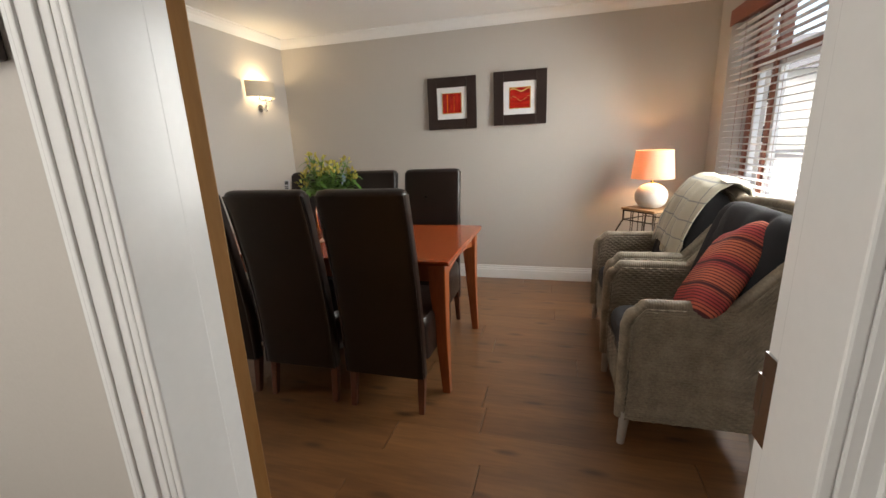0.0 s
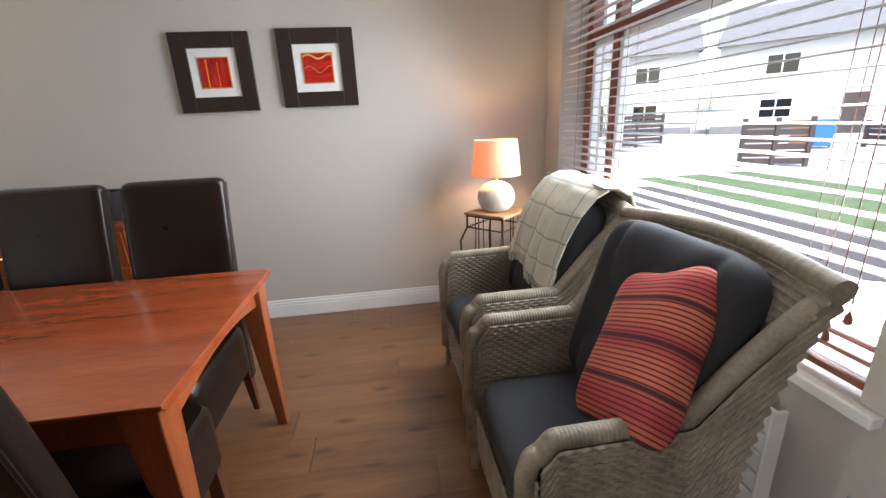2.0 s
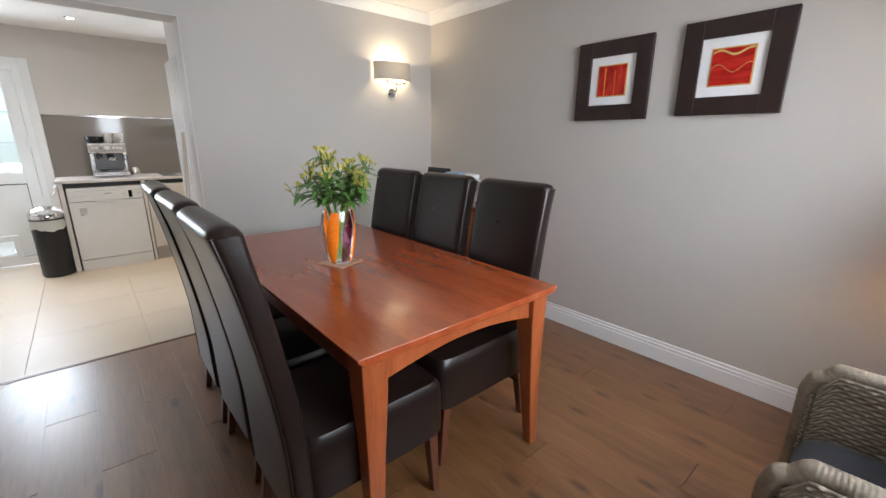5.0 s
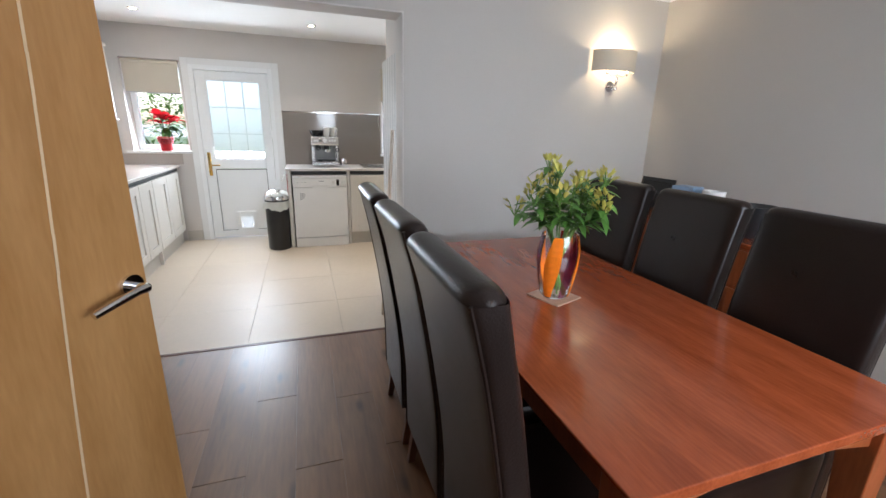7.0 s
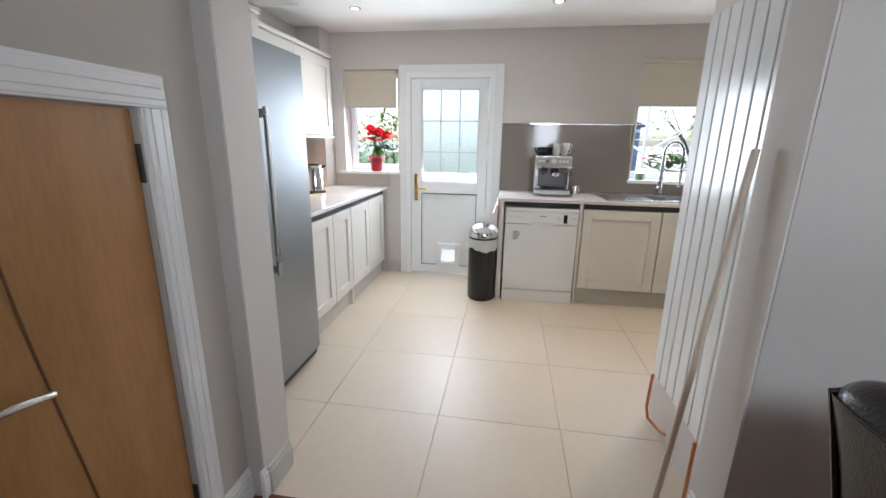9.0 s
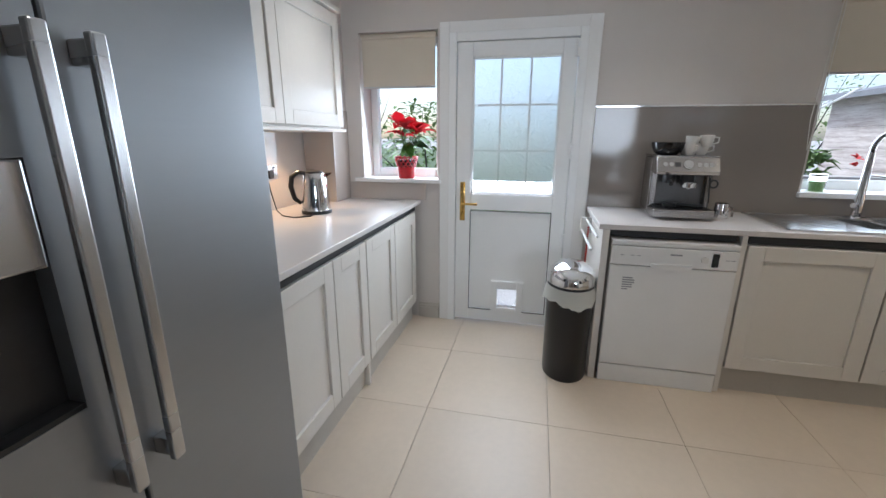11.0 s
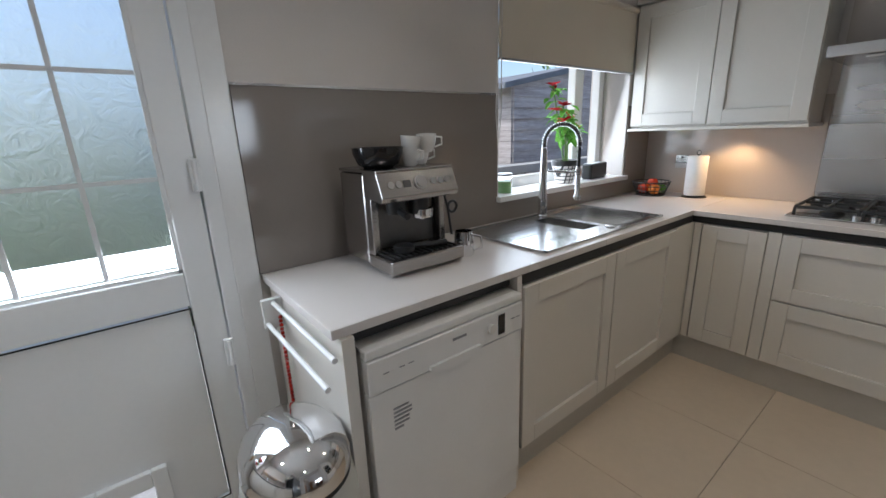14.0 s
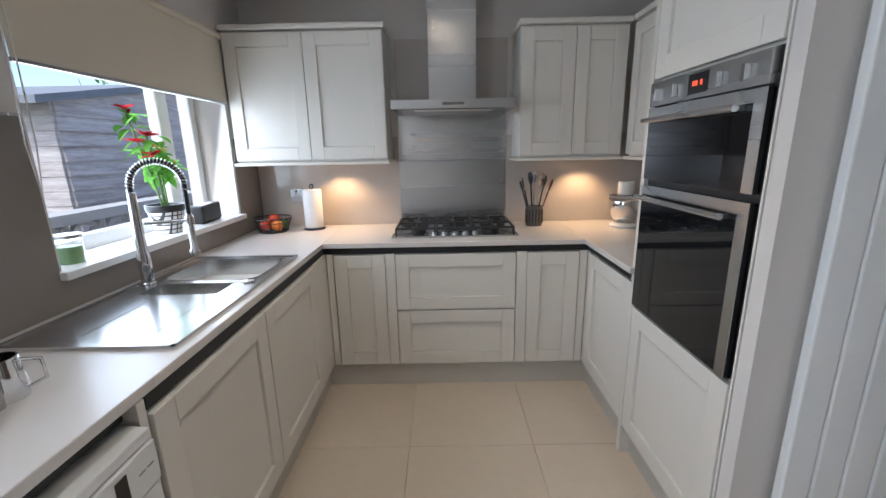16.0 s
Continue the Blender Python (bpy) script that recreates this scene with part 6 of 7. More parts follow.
kt = thing("kettle", "polished steel electric kettle with black handle", "kettle", pose(-4.975, -0.485, 0.911, 0, 0, -56))
Geo().lathe([(0.0, 0), (0.088, 0.0), (0.088, 0.016), (0.084, 0.020)], n=32).make("base", M_BLACK, kt, smooth=True)
Geo().lathe([(0.084, 0.020), (0.083, 0.035), (0.078, 0.12), (0.068, 0.20), (0.063, 0.225), (0.055, 0.235), (0.0, 0.242)], n=36).make("body", M_CHROME, kt, smooth=True)
Geo().lathe([(0.05, 0.236), (0.048, 0.245), (0.02, 0.252), (0.0, 0.252)], n=24).make("lid", M_BLACK, kt, smooth=True)
Geo().prism([(-0.062, 0.205), (-0.10, 0.235), (-0.062, 0.235)], "y", -0.014, 0.014).make("spout", M_CHROME, kt)
Geo().tube([(0.05, 0, 0.235), (0.09, 0, 0.24), (0.125, 0, 0.215), (0.135, 0, 0.16), (0.12, 0, 0.09), (0.085, 0, 0.06)], lambda s: 0.011 + 0.004 * math.sin(math.pi * s), 12).make("handle", M_BLACK, kt, smooth=True)
Geo().box(-0.01, 0.01, 0.074, 0.080, 0.06, 0.13, m=pose(0, 0, 0, 5, 0, 0)).make("water_gauge", M_DSTEEL, kt)
Geo().tube([(0.07, 0.02, 0.006), (0.14, 0.04, 0.005), (0.20, -0.03, 0.005), (0.17, -0.12, 0.005), (0.09, -0.21, 0.02), (0.05, -0.265, 0.12), (0.045, -0.28, 0.2)], 0.0035, 8).make("flex", M_BLACK, kt, smooth=True, m=pose(0, 0, 0, 0, 0, 56))

# coffee machine; front faces +x
M_CMSTEEL = material("dark_brushed_steel", (0.42, 0.40, 0.385), 0.24, 1.0, vary=0.03, scale=2)
cm = thing("coffee_machine", "stainless steel espresso machine on the worktop", "coffee machine", pose(-5.40, 1.595, 0.911))
Geo().box(-0.16, 0.02, -0.155, 0.155, 0.02, 0.335, bevel=0.008).make("body", M_CMSTEEL, cm)
Geo().prism([(0.02, 0.255), (0.135, 0.245), (0.145, 0.262), (0.11, 0.34), (0.02, 0.345)], "y", -0.157, 0.157).make("head", M_CMSTEEL, cm, bevel=0.004)
Geo().box(-0.16, 0.11, -0.157, 0.157, 0.338, 0.349, bevel=0.004).make("cup_tray", M_CMSTEEL, cm)
Geo().box(0.02, 0.17, -0.155, 0.155, 0.012, 0.06, bevel=0.006).make("drip_tray", M_CMSTEEL, cm)
g = Geo()
for k in range(13):
    g.box(0.03, 0.155, -0.14 + k * 0.0225, -0.131 + k * 0.0225, 0.0605, 0.064)
g.make("drip_grid", M_BLACK, cm)
g = Geo().box(0.021, 0.026, -0.12, 0.12, 0.07, 0.25)
g.make("back_plate", M_DSTEEL, cm)
for y0, y1 in ((-0.155, -0.128), (0.128, 0.155)):
    Geo().box(0.02, 0.06, y0, y1, 0.06, 0.256, bevel=0.004).make("side_column", M_CMSTEEL, cm)
g = Geo().lathe([(0.034, 0.19), (0.036, 0.21), (0.036, 0.255)], 0.085, 0.02, 0, 24)
g.lathe([(0.030, 0.20), (0.034, 0.225), (0.03, 0.256)], 0.085, -0.075, 0, 20).tube([(0.085, -0.075, 0.215), (0.17, -0.085, 0.20)], 0.011, 12)
g.make("group_head", M_BLACK, cm, smooth=True)
g = Geo().lathe([(0.04, 0.175), (0.042, 0.185), (0.042, 0.205), (0.036, 0.208)], 0.085, 0.03, 0, 24).tube([(0.085, 0.03, 0.165), (0.085, 0.03, 0.178)], 0.012, 10)
g.make("filter_basket", M_CHROME, cm, smooth=True)
g = Geo().lathe([(0.034, 0.065), (0.037, 0.07), (0.037, 0.088), (0.02, 0.09)], 0.10, -0.06, 0, 22).tube([(0.10, -0.03, 0.08), (0.13, 0.06, 0.078), (0.13, 0.10, 0.078)], 0.010, 12)
g.make("portafilter", M_BLACK, cm, smooth=True)
g = Geo().tube([(0.10, 0.118, 0.26), (0.12, 0.122, 0.20), (0.135, 0.125, 0.10)], 0.0045, 8)
g.tube([(0.125 + 0.0, 0.14 + 0.02 * math.cos(k * math.pi / 8), 0.20 + 0.02 * math.sin(k * math.pi / 8)) for k in range(16)], 0.005, 8, closed=True)
g.make("steam_wand", M_BLACK, cm, smooth=True)
face = pose(0.125, 0, 0.30, 0, 69, 0)
g = Geo().cyl(0, 0.0, 0, 0.024, 0.010, n=26, m=face).cyl(0, 0.0, 0.01, 0.018, 0.004, n=26, m=face)
g.make("pressure_gauge", M_CHROME, cm, smooth=True)
for y in (-0.115, -0.085, 0.055, 0.085, 0.115):
    Geo().cyl(0.0, y, 0, 0.012, 0.006, n=18, m=face).make("button", M_CHROME, cm, smooth=True)
Geo().box(-0.012, 0.012, -0.066, -0.038, 0, 0.004, m=face).make("display", M_DSTEEL, cm)
mj = thing("milk_jug", "small steel milk jug beside the coffee machine", "jug", pose(-5.29, 1.80, 0.911))
Geo().lathe([(0.0, 0), (0.038, 0), (0.042, 0.02), (0.036, 0.07), (0.034, 0.095), (0.031, 0.095), (0.03, 0.01), (0.0, 0.006)], n=26).make("body", M_CHROME, mj, smooth=True)
Geo().tube([(0.03, 0.015, 0.085), (0.065, 0.03, 0.08), (0.068, 0.03, 0.035), (0.035, 0.016, 0.018)], 0.004, 8).make("handle", M_CHROME, mj, smooth=True)
bk = thing("black_bowl", "black glass bowl on top of the coffee machine", "bowl", pose(-5.40, 1.515, 1.261))
Geo().lathe([(0.05, 0), (0.07, 0.012), (0.085, 0.045), (0.088, 0.068), (0.083, 0.068), (0.06, 0.015), (0, 0.01)], n=30).make("bowl", M_OVEN, bk, smooth=True)


def cup(m):
    c = thing("coffee_cup", "small white coffee cup stacked on the machine", "cup", m, group="cups on the coffee machine")
    Geo().lathe([(0.02, 0), (0.024, 0.004), (0.033, 0.03), (0.037, 0.062), (0.034, 0.062), (0.028, 0.02), (0, 0.01)], n=22).make("body", M_CERAMIC, c, smooth=True)
    Geo().tube([(0.034, 0, 0.052), (0.056, 0, 0.05), (0.056, 0, 0.025), (0.029, 0, 0.016)], 0.0038, 8).make("handle", M_CERAMIC, c, smooth=True)
    return c


c0 = cup(pose(-5.36, 1.62, 1.261, 0, 0, 20))
for x, y, z, r in ((-5.36, 1.62, 1.30, 130), (-5.40, 1.69, 1.261, 70), (-5.37, 1.70, 1.305, 60), (-5.45, 1.63, 1.261, 200)):
    copy_thing(c0, pose(x, y, z, 6 if z > 1.28 else 0, 0, r))

# bin
bn = thing("kitchen_bin", "black pedal bin with chrome lid and white bag", "bin", pose(-5.075, 1.02, 0))
oval = Matrix.Diagonal((1.22, 0.98, 1, 1))
Geo().lathe([(0.0, 0.0), (0.125, 0.0), (0.128, 0.02), (0.130, 0.50), (0.0, 0.50)], n=40, m=oval).make("body", material("black_bin_steel", (0.008, 0.008, 0.009), 0.3, vary=0.1), bn, smooth=True)
g = Geo()
wob = [0.012 * math.sin(k * 2 * math.pi / 60 * 3 + 1) + 0.006 * math.sin(k * 2 * math.pi / 60 * 11) for k in range(60)]
g.sheet(lambda u, v: Vector((1.22 * (0.134 + 0.016 * v + 0.3 * wob[int(u * 59.9)] * v) * math.cos(u * 2 * math.pi), (0.132 + 0.016 * v + 0.3 * wob[int(u * 59.9)] * v) * math.sin(u * 2 * math.pi),
                                0.555 - (0.085 + wob[int(u * 59.9)]) * v)), 60, 5, closed_u=True)
g.make("bag", fabric("white_bin_bag", (0.74, 0.74, 0.68), 0.4), bn, smooth=True)
Geo().lathe([(0.130, 0.50), (0.131, 0.555), (0.128, 0.57)], n=40, m=oval).make("collar", M_BLACK, bn, smooth=True)
Geo().lathe([(0.135, 0.57), (0.136, 0.60), (0.128, 0.625), (0.105, 0.655), (0.06, 0.678), (0.0, 0.685)], n=40, m=oval).make("lid", M_CHROME, bn, smooth=True)
Geo().lathe([(0.016, 0), (0.014, 0.006), (0, 0.006)], n=18, m=pose(0.085, -0.04, 0.655, 0, 32, -20)).make("lid_button", M_BLACK, bn, smooth=True)

tr_ = thing("towel_rail", "white two-bar towel rail on the end panel", "towel rail")
g = Geo()
for z, y in ((0.845, 1.125), (0.775, 1.10)):
    g.tube([(-5.50, y, z), (-5.0, y, z)], 0.008, 10)
g.box(-5.50, -5.48, 1.09, 1.153, 0.76, 0.86).make("bars", M_GLOSS, tr_, smooth=True)
bd_ = thing("bead_string", "string of dark red beads hanging at the end panel", "beads")
g = Geo()
for k in range(26):
    g.lathe([(0, -0.007), (0.006, -0.004), (0.007, 0), (0.006, 0.004), (0, 0.007)], -5.46, 1.135, 0.80 - 0.0145 * k, 8)
tagged(g.make("beads", M_ART, bd_, smooth=True), kind="stuff")


# plants on the sills
def potted(name, label, m, pot_fn, bract, n_stem, height, spread, leaf_len, red_len, seed, red_n=6, leaf_n=5):
    p = thing(name, label, "plant", m)
    pot_fn(p)
    r = random.Random(seed)
    gs, gl, gr = Geo(), Geo(), Geo()
    for k in range(n_stem):
        a = 2 * math.pi * k / n_stem + r.uniform(-0.4, 0.4)
        rr = spread * r.uniform(0.15, 1.0)
        z0 = 0.12
        top = Vector((rr * math.cos(a) * 0.6, rr * math.sin(a), height * r.uniform(0.75, 1.0)))
        gs.tube([(0, 0, z0), Vector((top.x * 0.4, top.y * 0.4, (z0 + top.z) / 2)), top], 0.004, 6)
        for j in range(leaf_n):
            t = r.uniform(0.35, 0.9)
            q = Vector((top.x * t, top.y * t, z0 + (top.z - z0) * t))
            b = a + r.uniform(-1.6, 1.6)
            leaf_shape(gl, q, (math.cos(b) * 0.6, math.sin(b), r.uniform(-0.2, 0.4)), leaf_len * r.uniform(0.7, 1.1), leaf_len * 0.5, r.uniform(0.2, 0.6))
        for j in range(red_n):
            b = 2 * math.pi * j / red_n + r.uniform(-0.3, 0.3)
            leaf_shape(gr, top, (math.cos(b) * 0.7, math.sin(b), r.uniform(0.2, 1.2)), red_len * r.uniform(0.7, 1.15), red_len * 0.62, r.uniform(0.1, 0.5))
    gs.make("stems", M_STEM, p, smooth=True)
    tagged(gl.make("leaves", M_LEAF, p, smooth=True), kind="stuff")
    tagged(gr.make("red_leaves", bract, p, smooth=True), kind="stuff")


M_BRACT = fabric("red_bract", (0.50, 0.010, 0.018), 0.3)
M_REDPOT = material("red_tin", (0.50, 0.012, 0.02), 0.3, vary=0.1)
M_MOSAIC = stripes(stripes(material("white_patterned_pot", (0.74, 0.72, 0.70), 0.3), 2, 0.022, 0.006, (0.03, 0.03, 0.03), 0.2), 1, 0.022, 0.006, (0.03, 0.03, 0.03), 0.2)


def red_pot(p):
    Geo().lathe([(0.0, 0), (0.056, 0), (0.065, 0.08), (0.0, 0.08)], n=24).make("pot", M_REDPOT, p, smooth=True)
    g = Geo()
    for k in range(14):
        for s in (-1, 1):
            g.tube([((0.065 + 0.018 * t) * math.cos(k * math.pi / 7 + s * t * 0.7), (0.065 + 0.018 * t) * math.sin(k * math.pi / 7 + s * t * 0.7), 0.08 + 0.07 * t) for t in (0, 0.33, 0.66, 1)], 0.005, 5)
    g.tube([(0.084 * math.cos(k * math.pi / 16), 0.084 * math.sin(k * math.pi / 16), 0.151) for k in range(32)], 0.004, 6, closed=True)
    g.make("lattice", M_REDPOT, p)
    Geo().lathe([(0.0, 0.0805), (0.058, 0.0805), (0.066, 0.13), (0.0, 0.13)], n=20).make("soil", M_DARK, p)


def mosaic_pot(p):
    Geo().lathe([(0.0, 0), (0.055, 0), (0.075, 0.105), (0.0, 0.105)], n=28).make("pot", M_MOSAIC, p, smooth=True)
    Geo().lathe([(0.077, 0.105), (0.082, 0.112), (0.083, 0.138), (0.075, 0.138), (0.07, 0.12), (0, 0.12)], n=28).make("pot_rim", M_BLACK, p, smooth=True)


potted("poinsettia", "red poinsettia in a red lattice pot on the window board", pose(-5.675, -0.14, 1.0625), red_pot, M_BRACT, 6, 0.37, 0.13, 0.15, 0.145, 5, 6, 5)
def tall_plant():
    """Three bare stems that lean one way, leafy above, with a few red flower heads at the tips."""
    p = thing("red_pot_plant", "tall red-flowered plant in a patterned pot", "plant", pose(-5.685, 2.985, 1.0455))
    mosaic_pot(p)
    r = random.Random(9)
    gs, gl, gr = Geo(), Geo(), Geo()
    for k, (dy, top) in enumerate(((-0.14, 0.56), (-0.10, 0.45), (0.05, 0.40), (0.13, 0.34))):
        tip = Vector((r.uniform(-0.05, 0.05), dy, top))
        mid = Vector((tip.x * 0.5, dy * 0.35, 0.26))
        gs.tube([(0, 0.012 * (k - 1), 0.12), mid, tip], 0.0045, 6)
        for j in range(26):
            q = mid.lerp(tip, r.uniform(0.05, 1.0)) + Vector((r.uniform(-0.02, 0.02), r.uniform(-0.03, 0.05), r.uniform(-0.01, 0.01)))
            b = r.uniform(0, 6.28)
            leaf_shape(gl, q, (math.cos(b) * 0.7, math.sin(b), r.uniform(-0.3, 0.3)), r.uniform(0.05, 0.085), r.uniform(0.035, 0.052), r.uniform(0.2, 0.7))
        heads = ((tip, 9), (mid.lerp(tip, 0.55) + Vector((0.02, -0.03, 0)), 8)) if k < 2 else ((tip, 3),)
        for q, n in heads:
            for j in range(n):
                b = 2 * math.pi * j / n + r.uniform(-0.3, 0.3)
                leaf_shape(gr, q, (math.cos(b), math.sin(b), r.uniform(-0.2, 0.9)), r.uniform(0.04, 0.065), 0.03, r.uniform(0, 0.4))
    gs.make("stems", M_STEM, p, smooth=True)
    tagged(gl.make("leaves", M_BRIGHTLEAF, p, smooth=True), kind="stuff")
    tagged(gr.make("red_flowers", M_BRACT, p, smooth=True), kind="stuff")


M_BRIGHTLEAF = fabric("sunlit_green_leaf", (0.14, 0.36, 0.05), 0.35)
tall_plant()
sp = thing("speaker", "black portable speaker on the window board", "speaker", pose(-5.68, 3.31, 1.0455, 0, 0, 6))
Geo().box(-0.035, 0.035, -0.115, 0.115, 0, 0.10, bevel=0.012).make("case", M_BLACK, sp)
cj = thing("candle_jar", "green candle in a glass jar with steel lid", "candle", pose(-5.68, 2.44, 1.0455))
Geo().lathe([(0, 0.0), (0.036, 0.0), (0.038, 0.06), (0, 0.06)], n=24).make("wax", material("green_wax", (0.18, 0.36, 0.13), 0.4), cj, smooth=True)
Geo().lathe([(0.041, 0), (0.042, 0.09), (0.039, 0.09), (0.0385, 0.002)], n=24).make("jar", M_GLASS, cj, smooth=True).visible_shadow = False
Geo().lathe([(0.043, 0.09), (0.043, 0.103), (0.0, 0.104)], n=24).make("lid", M_STEEL, cj, smooth=True)
for x, y in ((-4.92, -0.04), (-4.92, 1.505), (-3.4, 0.75), (-4.3, 2.6)):
    d = thing("ceiling_spot", "recessed round ceiling spotlight, lit", "spotlight", pose(x, y, CEIL), group="kitchen ceiling spots")
    Geo().lathe([(0.028, -0.001), (0.030, -0.006), (0.045, -0.004), (0.046, 0.0)], n=28).make("ring", M_CHROME, d, smooth=True)
    Geo().lathe([(0.0, -0.0015), (0.027, -0.0015)], n=20).make("bulb", M_SPOT, d).visible_shadow = False

# ---- outside ----
M_PAVE = material("pale_concrete", (0.40, 0.39, 0.375), 0.9, vary=0.1, scale=1.5, fine=30, bump=0.2)
M_GRASS = material("lawn_grass", (0.085, 0.125, 0.055), 0.9, vary=0.4, scale=3, fine=90, bump=0.6)
M_RENDER = material("pale_house_render", (0.42, 0.42, 0.41), 0.9, vary=0.06, scale=0.8, fine=50)
M_ROOF = material("grey_roof_tile", (0.14, 0.14, 0.15), 0.8, vary=0.2, scale=2, stretch=(1, 1, 6))
M_FENCE = material("dark_stained_timber", (0.045, 0.033, 0.032), 0.7, vary=0.3, scale=4, stretch=(1, 1, 0.4))
M_SHED = material("weathered_timber", (0.30, 0.25, 0.23), 0.85, scale=3, fine=18, stretch=(0.6, 0.6, 7), colour2=(0.66, 0.62, 0.60))
M_DPAVE = material("dark_block_paving", (0.075, 0.066, 0.066), 0.8, vary=0.3, scale=7)
setting(Geo().box(-400, 400, -400, 400, -0.5, -0.30).make("ground", M_PAVE), "pale paved and grassy ground outside", "ground")
setting(Geo().box(5.9, 9.2, -2, 10.6, -0.299, -0.27).make("lawn_front", M_GRASS), "front lawn", "lawn")
setting(Geo().box(2.2, 5.8, -3, 9.5, -0.299, -0.28).make("drive", M_DPAVE), "dark block paved drive", "drive")
setting(Geo().box(-60, -8.4, -40, 3.2, -0.299, -0.22).make("lawn_back", M_GRASS), "back garden lawn", "lawn")


def fence(x, y, length, height, rot, boards, label):
    f = thing("timber_fence", label, "fence", pose(x, y, -0.30, 0, 0, rot))
    for k in range(boards):
        z = 0.08 + (height - 0.1) * k / boards
        Geo().box(0, length, -0.012, 0.012, z, z + (height - 0.1) / boards * 0.82).make("board", M_FENCE, f)
    for k in range(3):
        a = length * k / 2
        Geo().box(a - 0.05, a + 0.05, -0.06, 0.06, 0, height + 0.06).make("post", M_FENCE, f)


fence(10.6, 19.8, 2.4, 1.5, -5, 7, "dark stained timber fence panel across the road")
fence(9.9, 11.6, 1.5, 1.25, -30, 6, "dark timber gate at the path")
fence(16.5, 8.5, 6, 0.9, 80, 4, "dark low timber fence by the houses")


def house(x, y, rot, width, label):
    h = thing("terraced_house", label, "house", pose(x, y, -0.30, 0, 0, rot), group="houses across the road")
    Geo().box(-width / 2, width / 2, 0, 7, 0, 5.2).make("wall", M_RENDER, h)
    Geo().prism([(-0.4, 5.1), (7.4, 5.1), (3.5, 7.6)], "x", -width / 2 - 0.2, width / 2 + 0.2).make("roof", M_ROOF, h)
    for z0 in (0.9, 3.3):
        for k in (-1, 1):
            wx = k * width * 0.26
            w = Geo().box(wx - 0.8, wx + 0.8, -0.03, 0.05, z0, z0 + 1.15).make("window", M_UPVC, h)
            Geo().box(wx - 0.72, wx - 0.03, -0.045, 0.0, z0 + 0.08, z0 + 1.07).box(wx + 0.03, wx + 0.72, -0.045, 0.0, z0 + 0.08, z0 + 1.07).make("window_glass", M_OVEN, h)
    Geo().box(-0.5, 0.5, -0.04, 0.05, 0, 2.1).make("door", M_FENCE, h)
    Geo().box(-width / 2, width / 2, -0.03, 0.02, 0, 0.5).make("plinth", M_ROOF, h)


house(25, 21, -48, 13, "pale rendered two-storey terraced house")
house(34, 10.5, -60, 13, "pale rendered two-storey terraced house")
house(15, 30, -30, 12, "pale rendered two-storey terraced house")
for x, y, c, nm in ((16.2, 14.8, (0.02, 0.12, 0.50), "blue"), (15.6, 15.2, (0.20, 0.09, 0.05), "brown")):
    b = thing("wheelie_bin", f"{nm} plastic wheelie bin by the house", "bin", pose(x, y, -0.30, 0, 0, -45), group="wheelie bins")
    mt = material(f"{nm}_bin_plastic", c, 0.5)
    Geo().prism([(-0.24, 0.1), (0.24, 0.1), (0.29, 0.98), (-0.29, 0.98)], "y", -0.33, 0.33).make("body", mt, b, bevel=0.02)
    Geo().box(-0.31, 0.31, -0.36, 0.36, 0.98, 1.05, bevel=0.02).make("lid", mt, b)
    for s in (-1, 1):
        Geo().cyl(0, 0, -0.03, 0.1, 0.06, n=18, m=pose(s * 0.25, 0.32, 0.1, 0, 90, 0)).make("wheel", M_BLACK, b)

# garden shed, wall and shrubs behind the kitchen
sh = thing("garden_shed", "weathered timber garden shed with overlapping boards", "shed", pose(-7.55, 4.55, -0.30))
for k in range(17):
    z = 0.05 + k * 0.125
    Geo().prism([(0.02, z), (0.045, z), (0.024, z + 0.132), (0.012, z + 0.132)], "y", 0, 2.9).make("board", M_SHED, sh)
    Geo().box(-1.9, 0.02, -0.03 + 0.004 * (k % 2), 0.0, z, z + 0.122).make("board", M_SHED, sh)
Geo().box(-1.9, 0.015, 0.0, 2.9, 0, 2.16).make("body", M_FENCE, sh)
Geo().prism([(-0.22, 2.12), (1.45, 2.43), (3.15, 2.12), (3.15, 2.18), (1.45, 2.50), (-0.22, 2.18)], "x", -2.05, 0.10).make("roof", material("grey_roofing_felt", (0.20, 0.21, 0.23), 0.9, vary=0.15), sh)
Geo().prism([(0, 2.16), (2.9, 2.16), (1.45, 2.42)], "x", -1.9, 0.03).make("gable", M_SHED, sh)
gw = thing("garden_wall", "low pale garden wall with pierced concrete blocks", "wall")
Geo().box(-6.95, -6.8, 1.9, 8.0, -0.30, 0.62).box(-6.97, -6.78, 1.9, 8.0, 0.98, 1.05).make("courses", M_PAVE, gw)
for k in range(20):
    y = 1.9 + k * 0.3
    g = Geo()
    for s in (-1, 1):
        pts = [(-6.875, y + 0.15 + s * 0.14 * math.cos(t * math.pi / 6), 0.80 + s * 0.17 * math.sin(t * math.pi / 6)) for t in range(7)]
        g.tube(pts, 0.022, 6)
    g.tube([(-6.875, y + 0.02, 0.63), (-6.875, y + 0.28, 0.97)], 0.022, 6).tube([(-6.875, y, 0.62), (-6.875, y, 0.98)], 0.03, 6)
    g.make("pierced_block", M_PAVE, gw)
gg = thing("blue_garage", "dark blue-grey timber outbuilding at the end of the garden", "outbuilding", pose(-13.5, 1.6, -0.30))
for k in range(14):
    Geo().box(-0.03 + 0.01 * (k % 2), 0.02, 0, 3.0, 0.02 + k * 0.15, 0.165 + k * 0.15).make("board", material("slate_blue_paint", (0.17, 0.21, 0.28), 0.7, vary=0.15) if k == 0 else bpy.data.materials["slate_blue_paint"], gg)
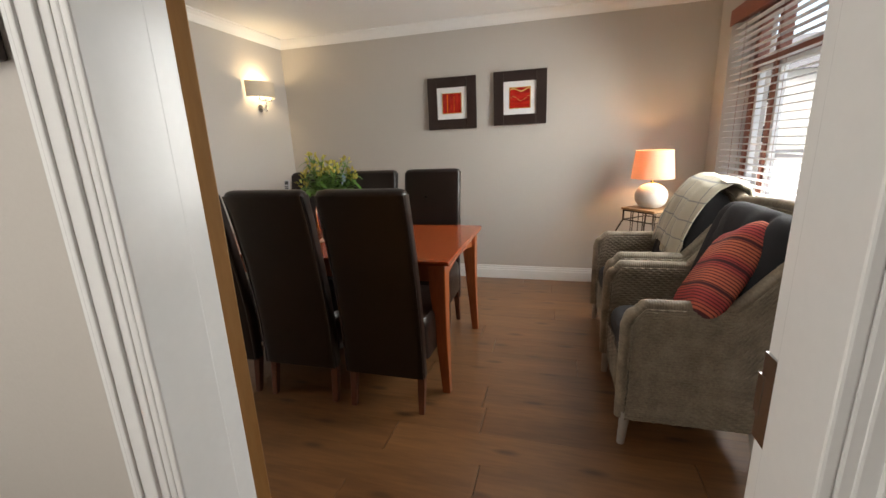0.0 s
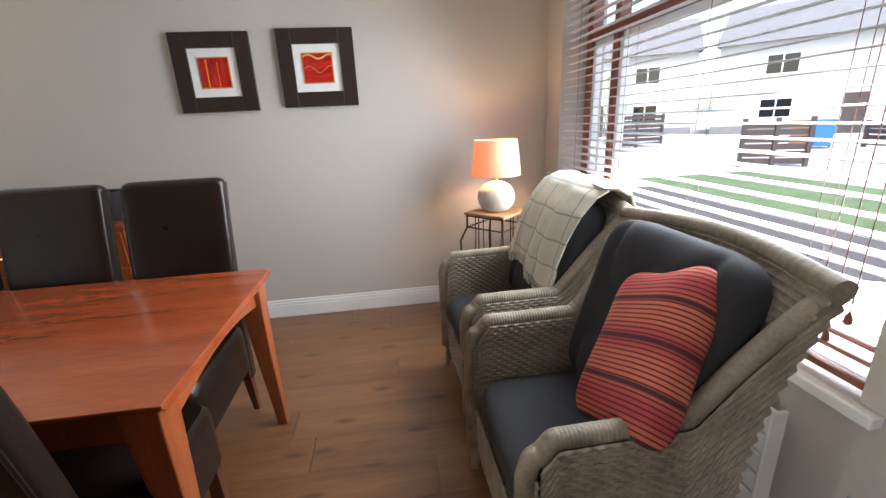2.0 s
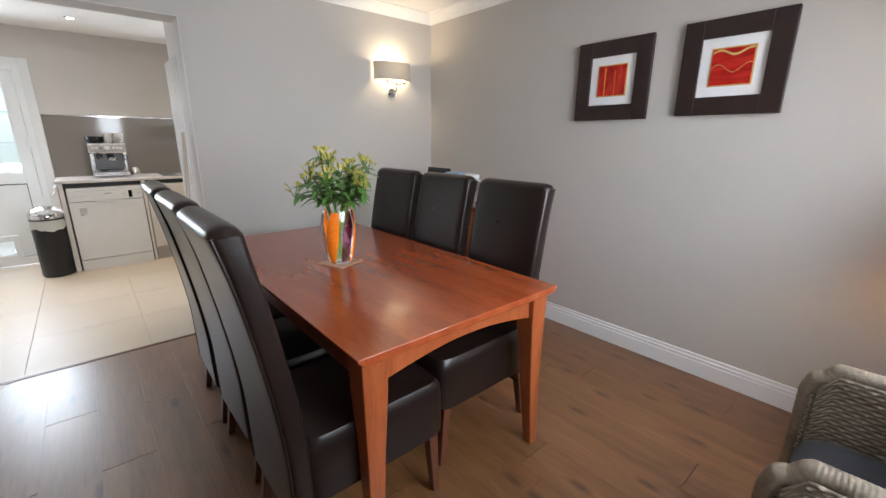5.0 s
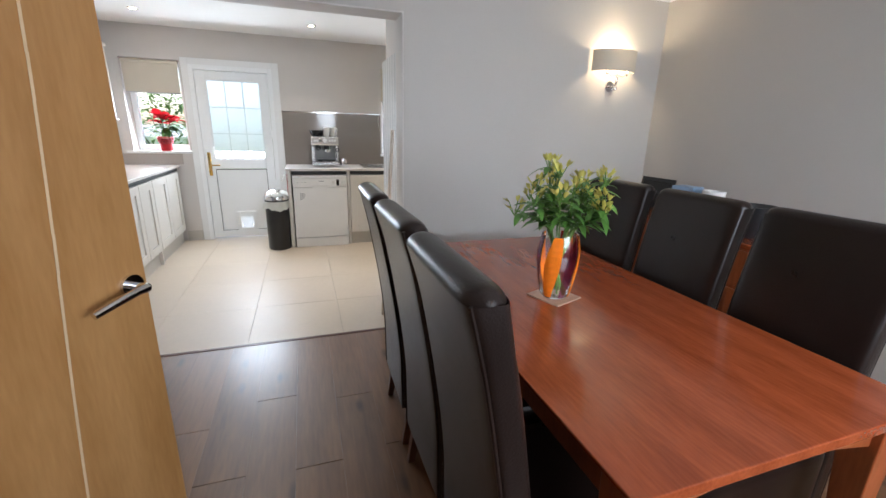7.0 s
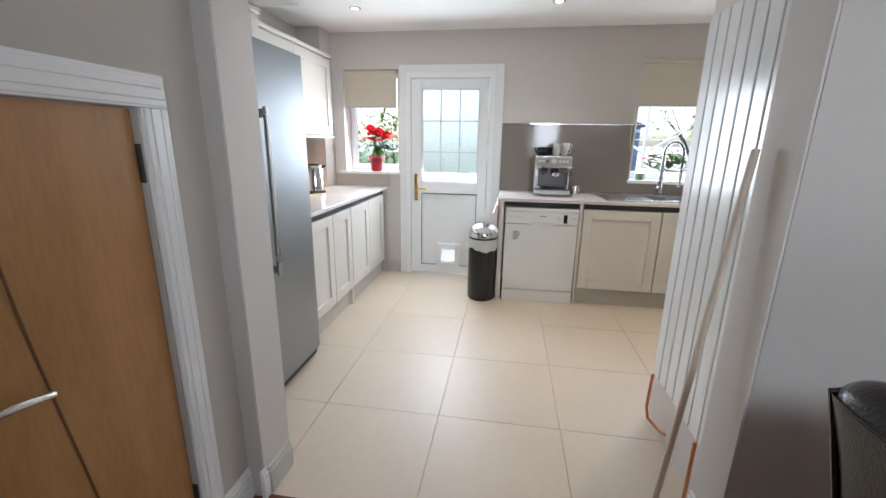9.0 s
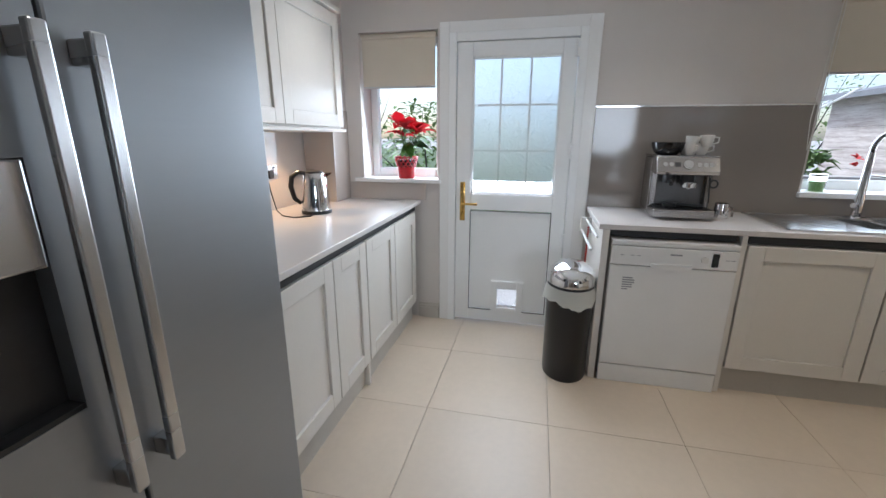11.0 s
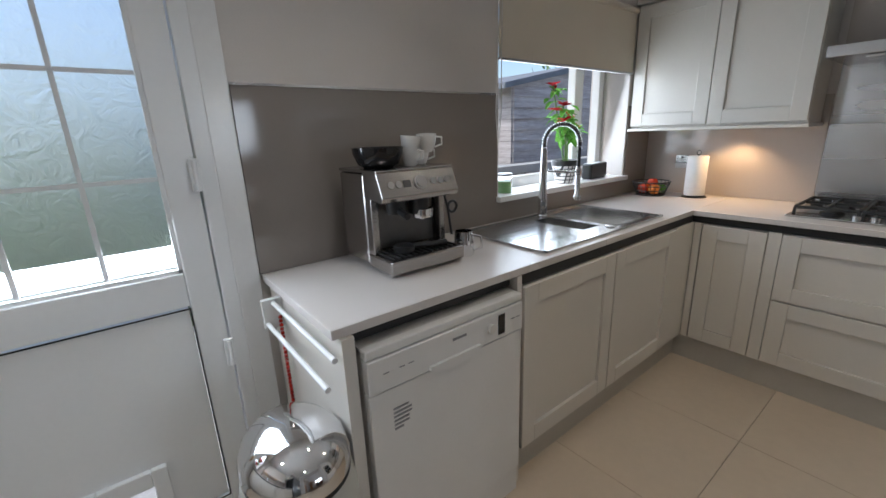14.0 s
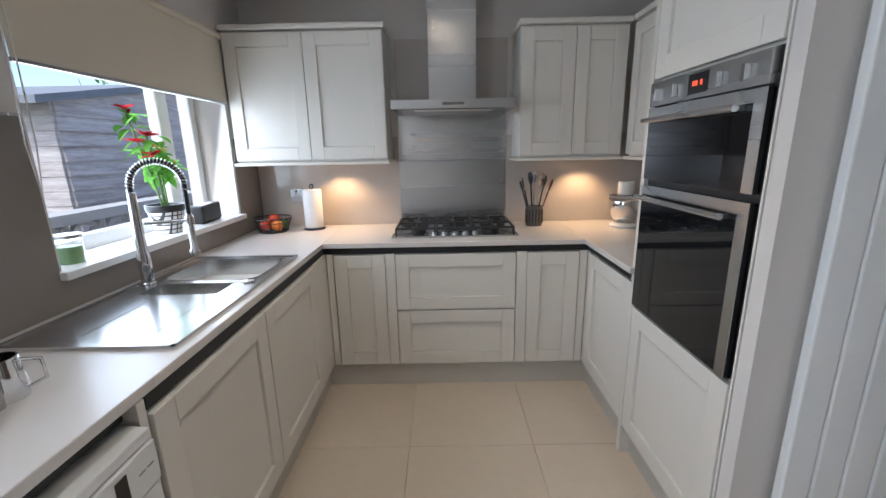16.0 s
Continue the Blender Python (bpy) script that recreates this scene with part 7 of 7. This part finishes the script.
Geo().box(-3, -0.03, 0, 3.0, 0, 2.12).prism([(-0.2, 2.12), (3.2, 2.12), (1.5, 2.7)], "x", -3.1, 0.15).make("roof", M_ROOF, gg)
ra = thing("rotary_airer", "white rotary clothes line in the garden", "clothes line", pose(-9.6, 3.6, -0.30))
g = Geo().tube([(0, 0, 0), (0, 0, 2.3)], 0.025, 8)
for k in range(4):
    a = k * math.pi / 2 + 0.4
    g.tube([(0, 0, 1.5), (1.4 * math.cos(a), 1.4 * math.sin(a), 2.2)], 0.012, 6)
for r in (0.5, 0.8, 1.1, 1.38):
    g.tube([(r * math.cos(k * math.pi / 2 + 0.4), r * math.sin(k * math.pi / 2 + 0.4), 1.5 + 0.7 * r / 1.4) for k in range(4)], 0.006, 5, closed=True)
g.make("frame", M_UPVC, ra)
M_HEDGE = material("garden_foliage", (0.06, 0.12, 0.03), 0.7, scale=3, fine=20, colour2=(0.20, 0.30, 0.09))
M_FLOWER = material("red_garden_flowers", (0.55, 0.03, 0.03), 0.6, vary=0.2)


def shrub(x, y, w, h, seed, flowers=0, n=700, z=-0.25):
    s = thing("garden_shrub", "leafy green garden shrub" if not flowers else "garden shrub with red flowers", "shrub", pose(x, y, z), group="garden shrubs")
    r = random.Random(seed)
    gs, gl, gf = Geo(), Geo(), Geo()
    for k in range(7):
        a = r.uniform(0, 6.28)
        gs.tube([(0, 0, 0), (0.2 * w * math.cos(a), 0.2 * w * math.sin(a), h * 0.4), (0.42 * w * math.cos(a), 0.42 * w * math.sin(a), h * r.uniform(0.6, 0.9))], lambda t: 0.03 * (1.1 - t), 6)
    for k in range(n):
        a, q = r.uniform(0, 6.28), r.random() ** 0.5
        zz = h * (0.15 + 0.85 * r.random())
        rad = w / 2 * q * (1.05 - 0.55 * (zz / h) ** 2) * (0.8 + 0.3 * math.sin(a * 3 + seed))
        leaf_shape(gl, (rad * math.cos(a), rad * math.sin(a), zz), (r.uniform(-1, 1), r.uniform(-1, 1), r.uniform(-0.3, 0.7)), r.uniform(0.09, 0.2), r.uniform(0.05, 0.1), 0.3, 2)
    for k in range(flowers):
        a = r.uniform(0, 6.28)
        zz = h * r.uniform(0.5, 1.0)
        for j in range(5):
            leaf_shape(gf, (w * 0.42 * math.cos(a), w * 0.42 * math.sin(a), zz), (r.uniform(-1, 1), r.uniform(-1, 1), r.uniform(0, 1)), 0.06, 0.05, 0.2, 2)
    gs.make("branches", M_FENCE, s)
    tagged(gl.make("leaves", M_HEDGE, s), kind="stuff")
    if flowers:
        tagged(gf.make("flowers", M_FLOWER, s), kind="stuff")


for i, (x, y, w, h, fl) in enumerate(((-7.4, 2.3, 0.9, 1.55, 26), (-7.5, 3.3, 0.9, 1.5, 22), (-10.5, -1.2, 3.0, 2.2, 0), (-12.5, 0.6, 3.2, 2.5, 0), (-14, -4.5, 4, 3.0, 0), (-11.2, -3.6, 2.4, 1.6, 0), (-17, 8.0, 5, 4.5, 0), (-9.2, 7.9, 1.6, 3.4, 0),
                                      (-8.8, 0.3, 1.2, 1.1, 14), (30, 32, 5, 5.5, 0), (12.0, 22.5, 3, 3.4, 0))):
    shrub(x, y, w, h, 20 + i, fl, 900 if w > 2 else 500)


# ---- floor pieces ----
def plank_floor():
    rnd = random.Random(7)
    meshes = {}
    y, row = 0.0, 0
    width = 0.192
    runs = []
    y = 0.27 - width * 3
    while y < Y_PIC:
        x = X_PART + 0.0 - rnd.uniform(0.1, 1.2)
        while x < X_WIN:
            a, b = max(x, X_PART + 0.002), min(x + 1.285, X_WIN + 0.1)
            if b - a > 0.03:
                runs.append((a, b, y, min(y + width, Y_PIC + 0.05)))
            x += 1.288
        y += width
        row += 1
    for a, b, y0, y1 in runs:
        key = (round(b - a, 3), round(y1 - y0, 3))
        if key not in meshes:
            g = Geo().box(0, b - a - 0.0003, 0.00015, y1 - y0 - 0.00015, -0.012, 0.0, bevel=0.0004)
            ob = g.make("plank", M_PLANK, floor_wood)
            meshes[key] = ob.data
        else:
            ob = new("plank", meshes[key])
            ob.parent = floor_wood
        ob.matrix_basis = pose(a, y0, 0)


def tile_floor():
    mesh = None
    for i in range(6):
        for j in range(8):
            x, y = X_PART - 0.001 - 0.607 * (i + 1), 0.315 + 0.607 * (j - 2)
            x0, x1 = max(x, X_REAR - 0.05), x + 0.607
            y0, y1 = max(y, Y_LEFT), min(y + 0.607, Y_HOB)
            if x1 - x0 < 0.02 or y1 - y0 < 0.02:
                continue
            if x1 - x0 > 0.6 and y1 - y0 > 0.6 and mesh:
                ob = new("tile", mesh)
                ob.parent = floor_tile
            else:
                ob = Geo().box(0.0011, x1 - x0 - 0.0011, 0.0011, y1 - y0 - 0.0011, -0.008, 0.0, bevel=0.0008).make("tile", M_TILE, floor_tile)
                if x1 - x0 > 0.6 and y1 - y0 > 0.6:
                    mesh = ob.data
            ob.matrix_basis = pose(x0, y0, 0)


plank_floor()
tile_floor()
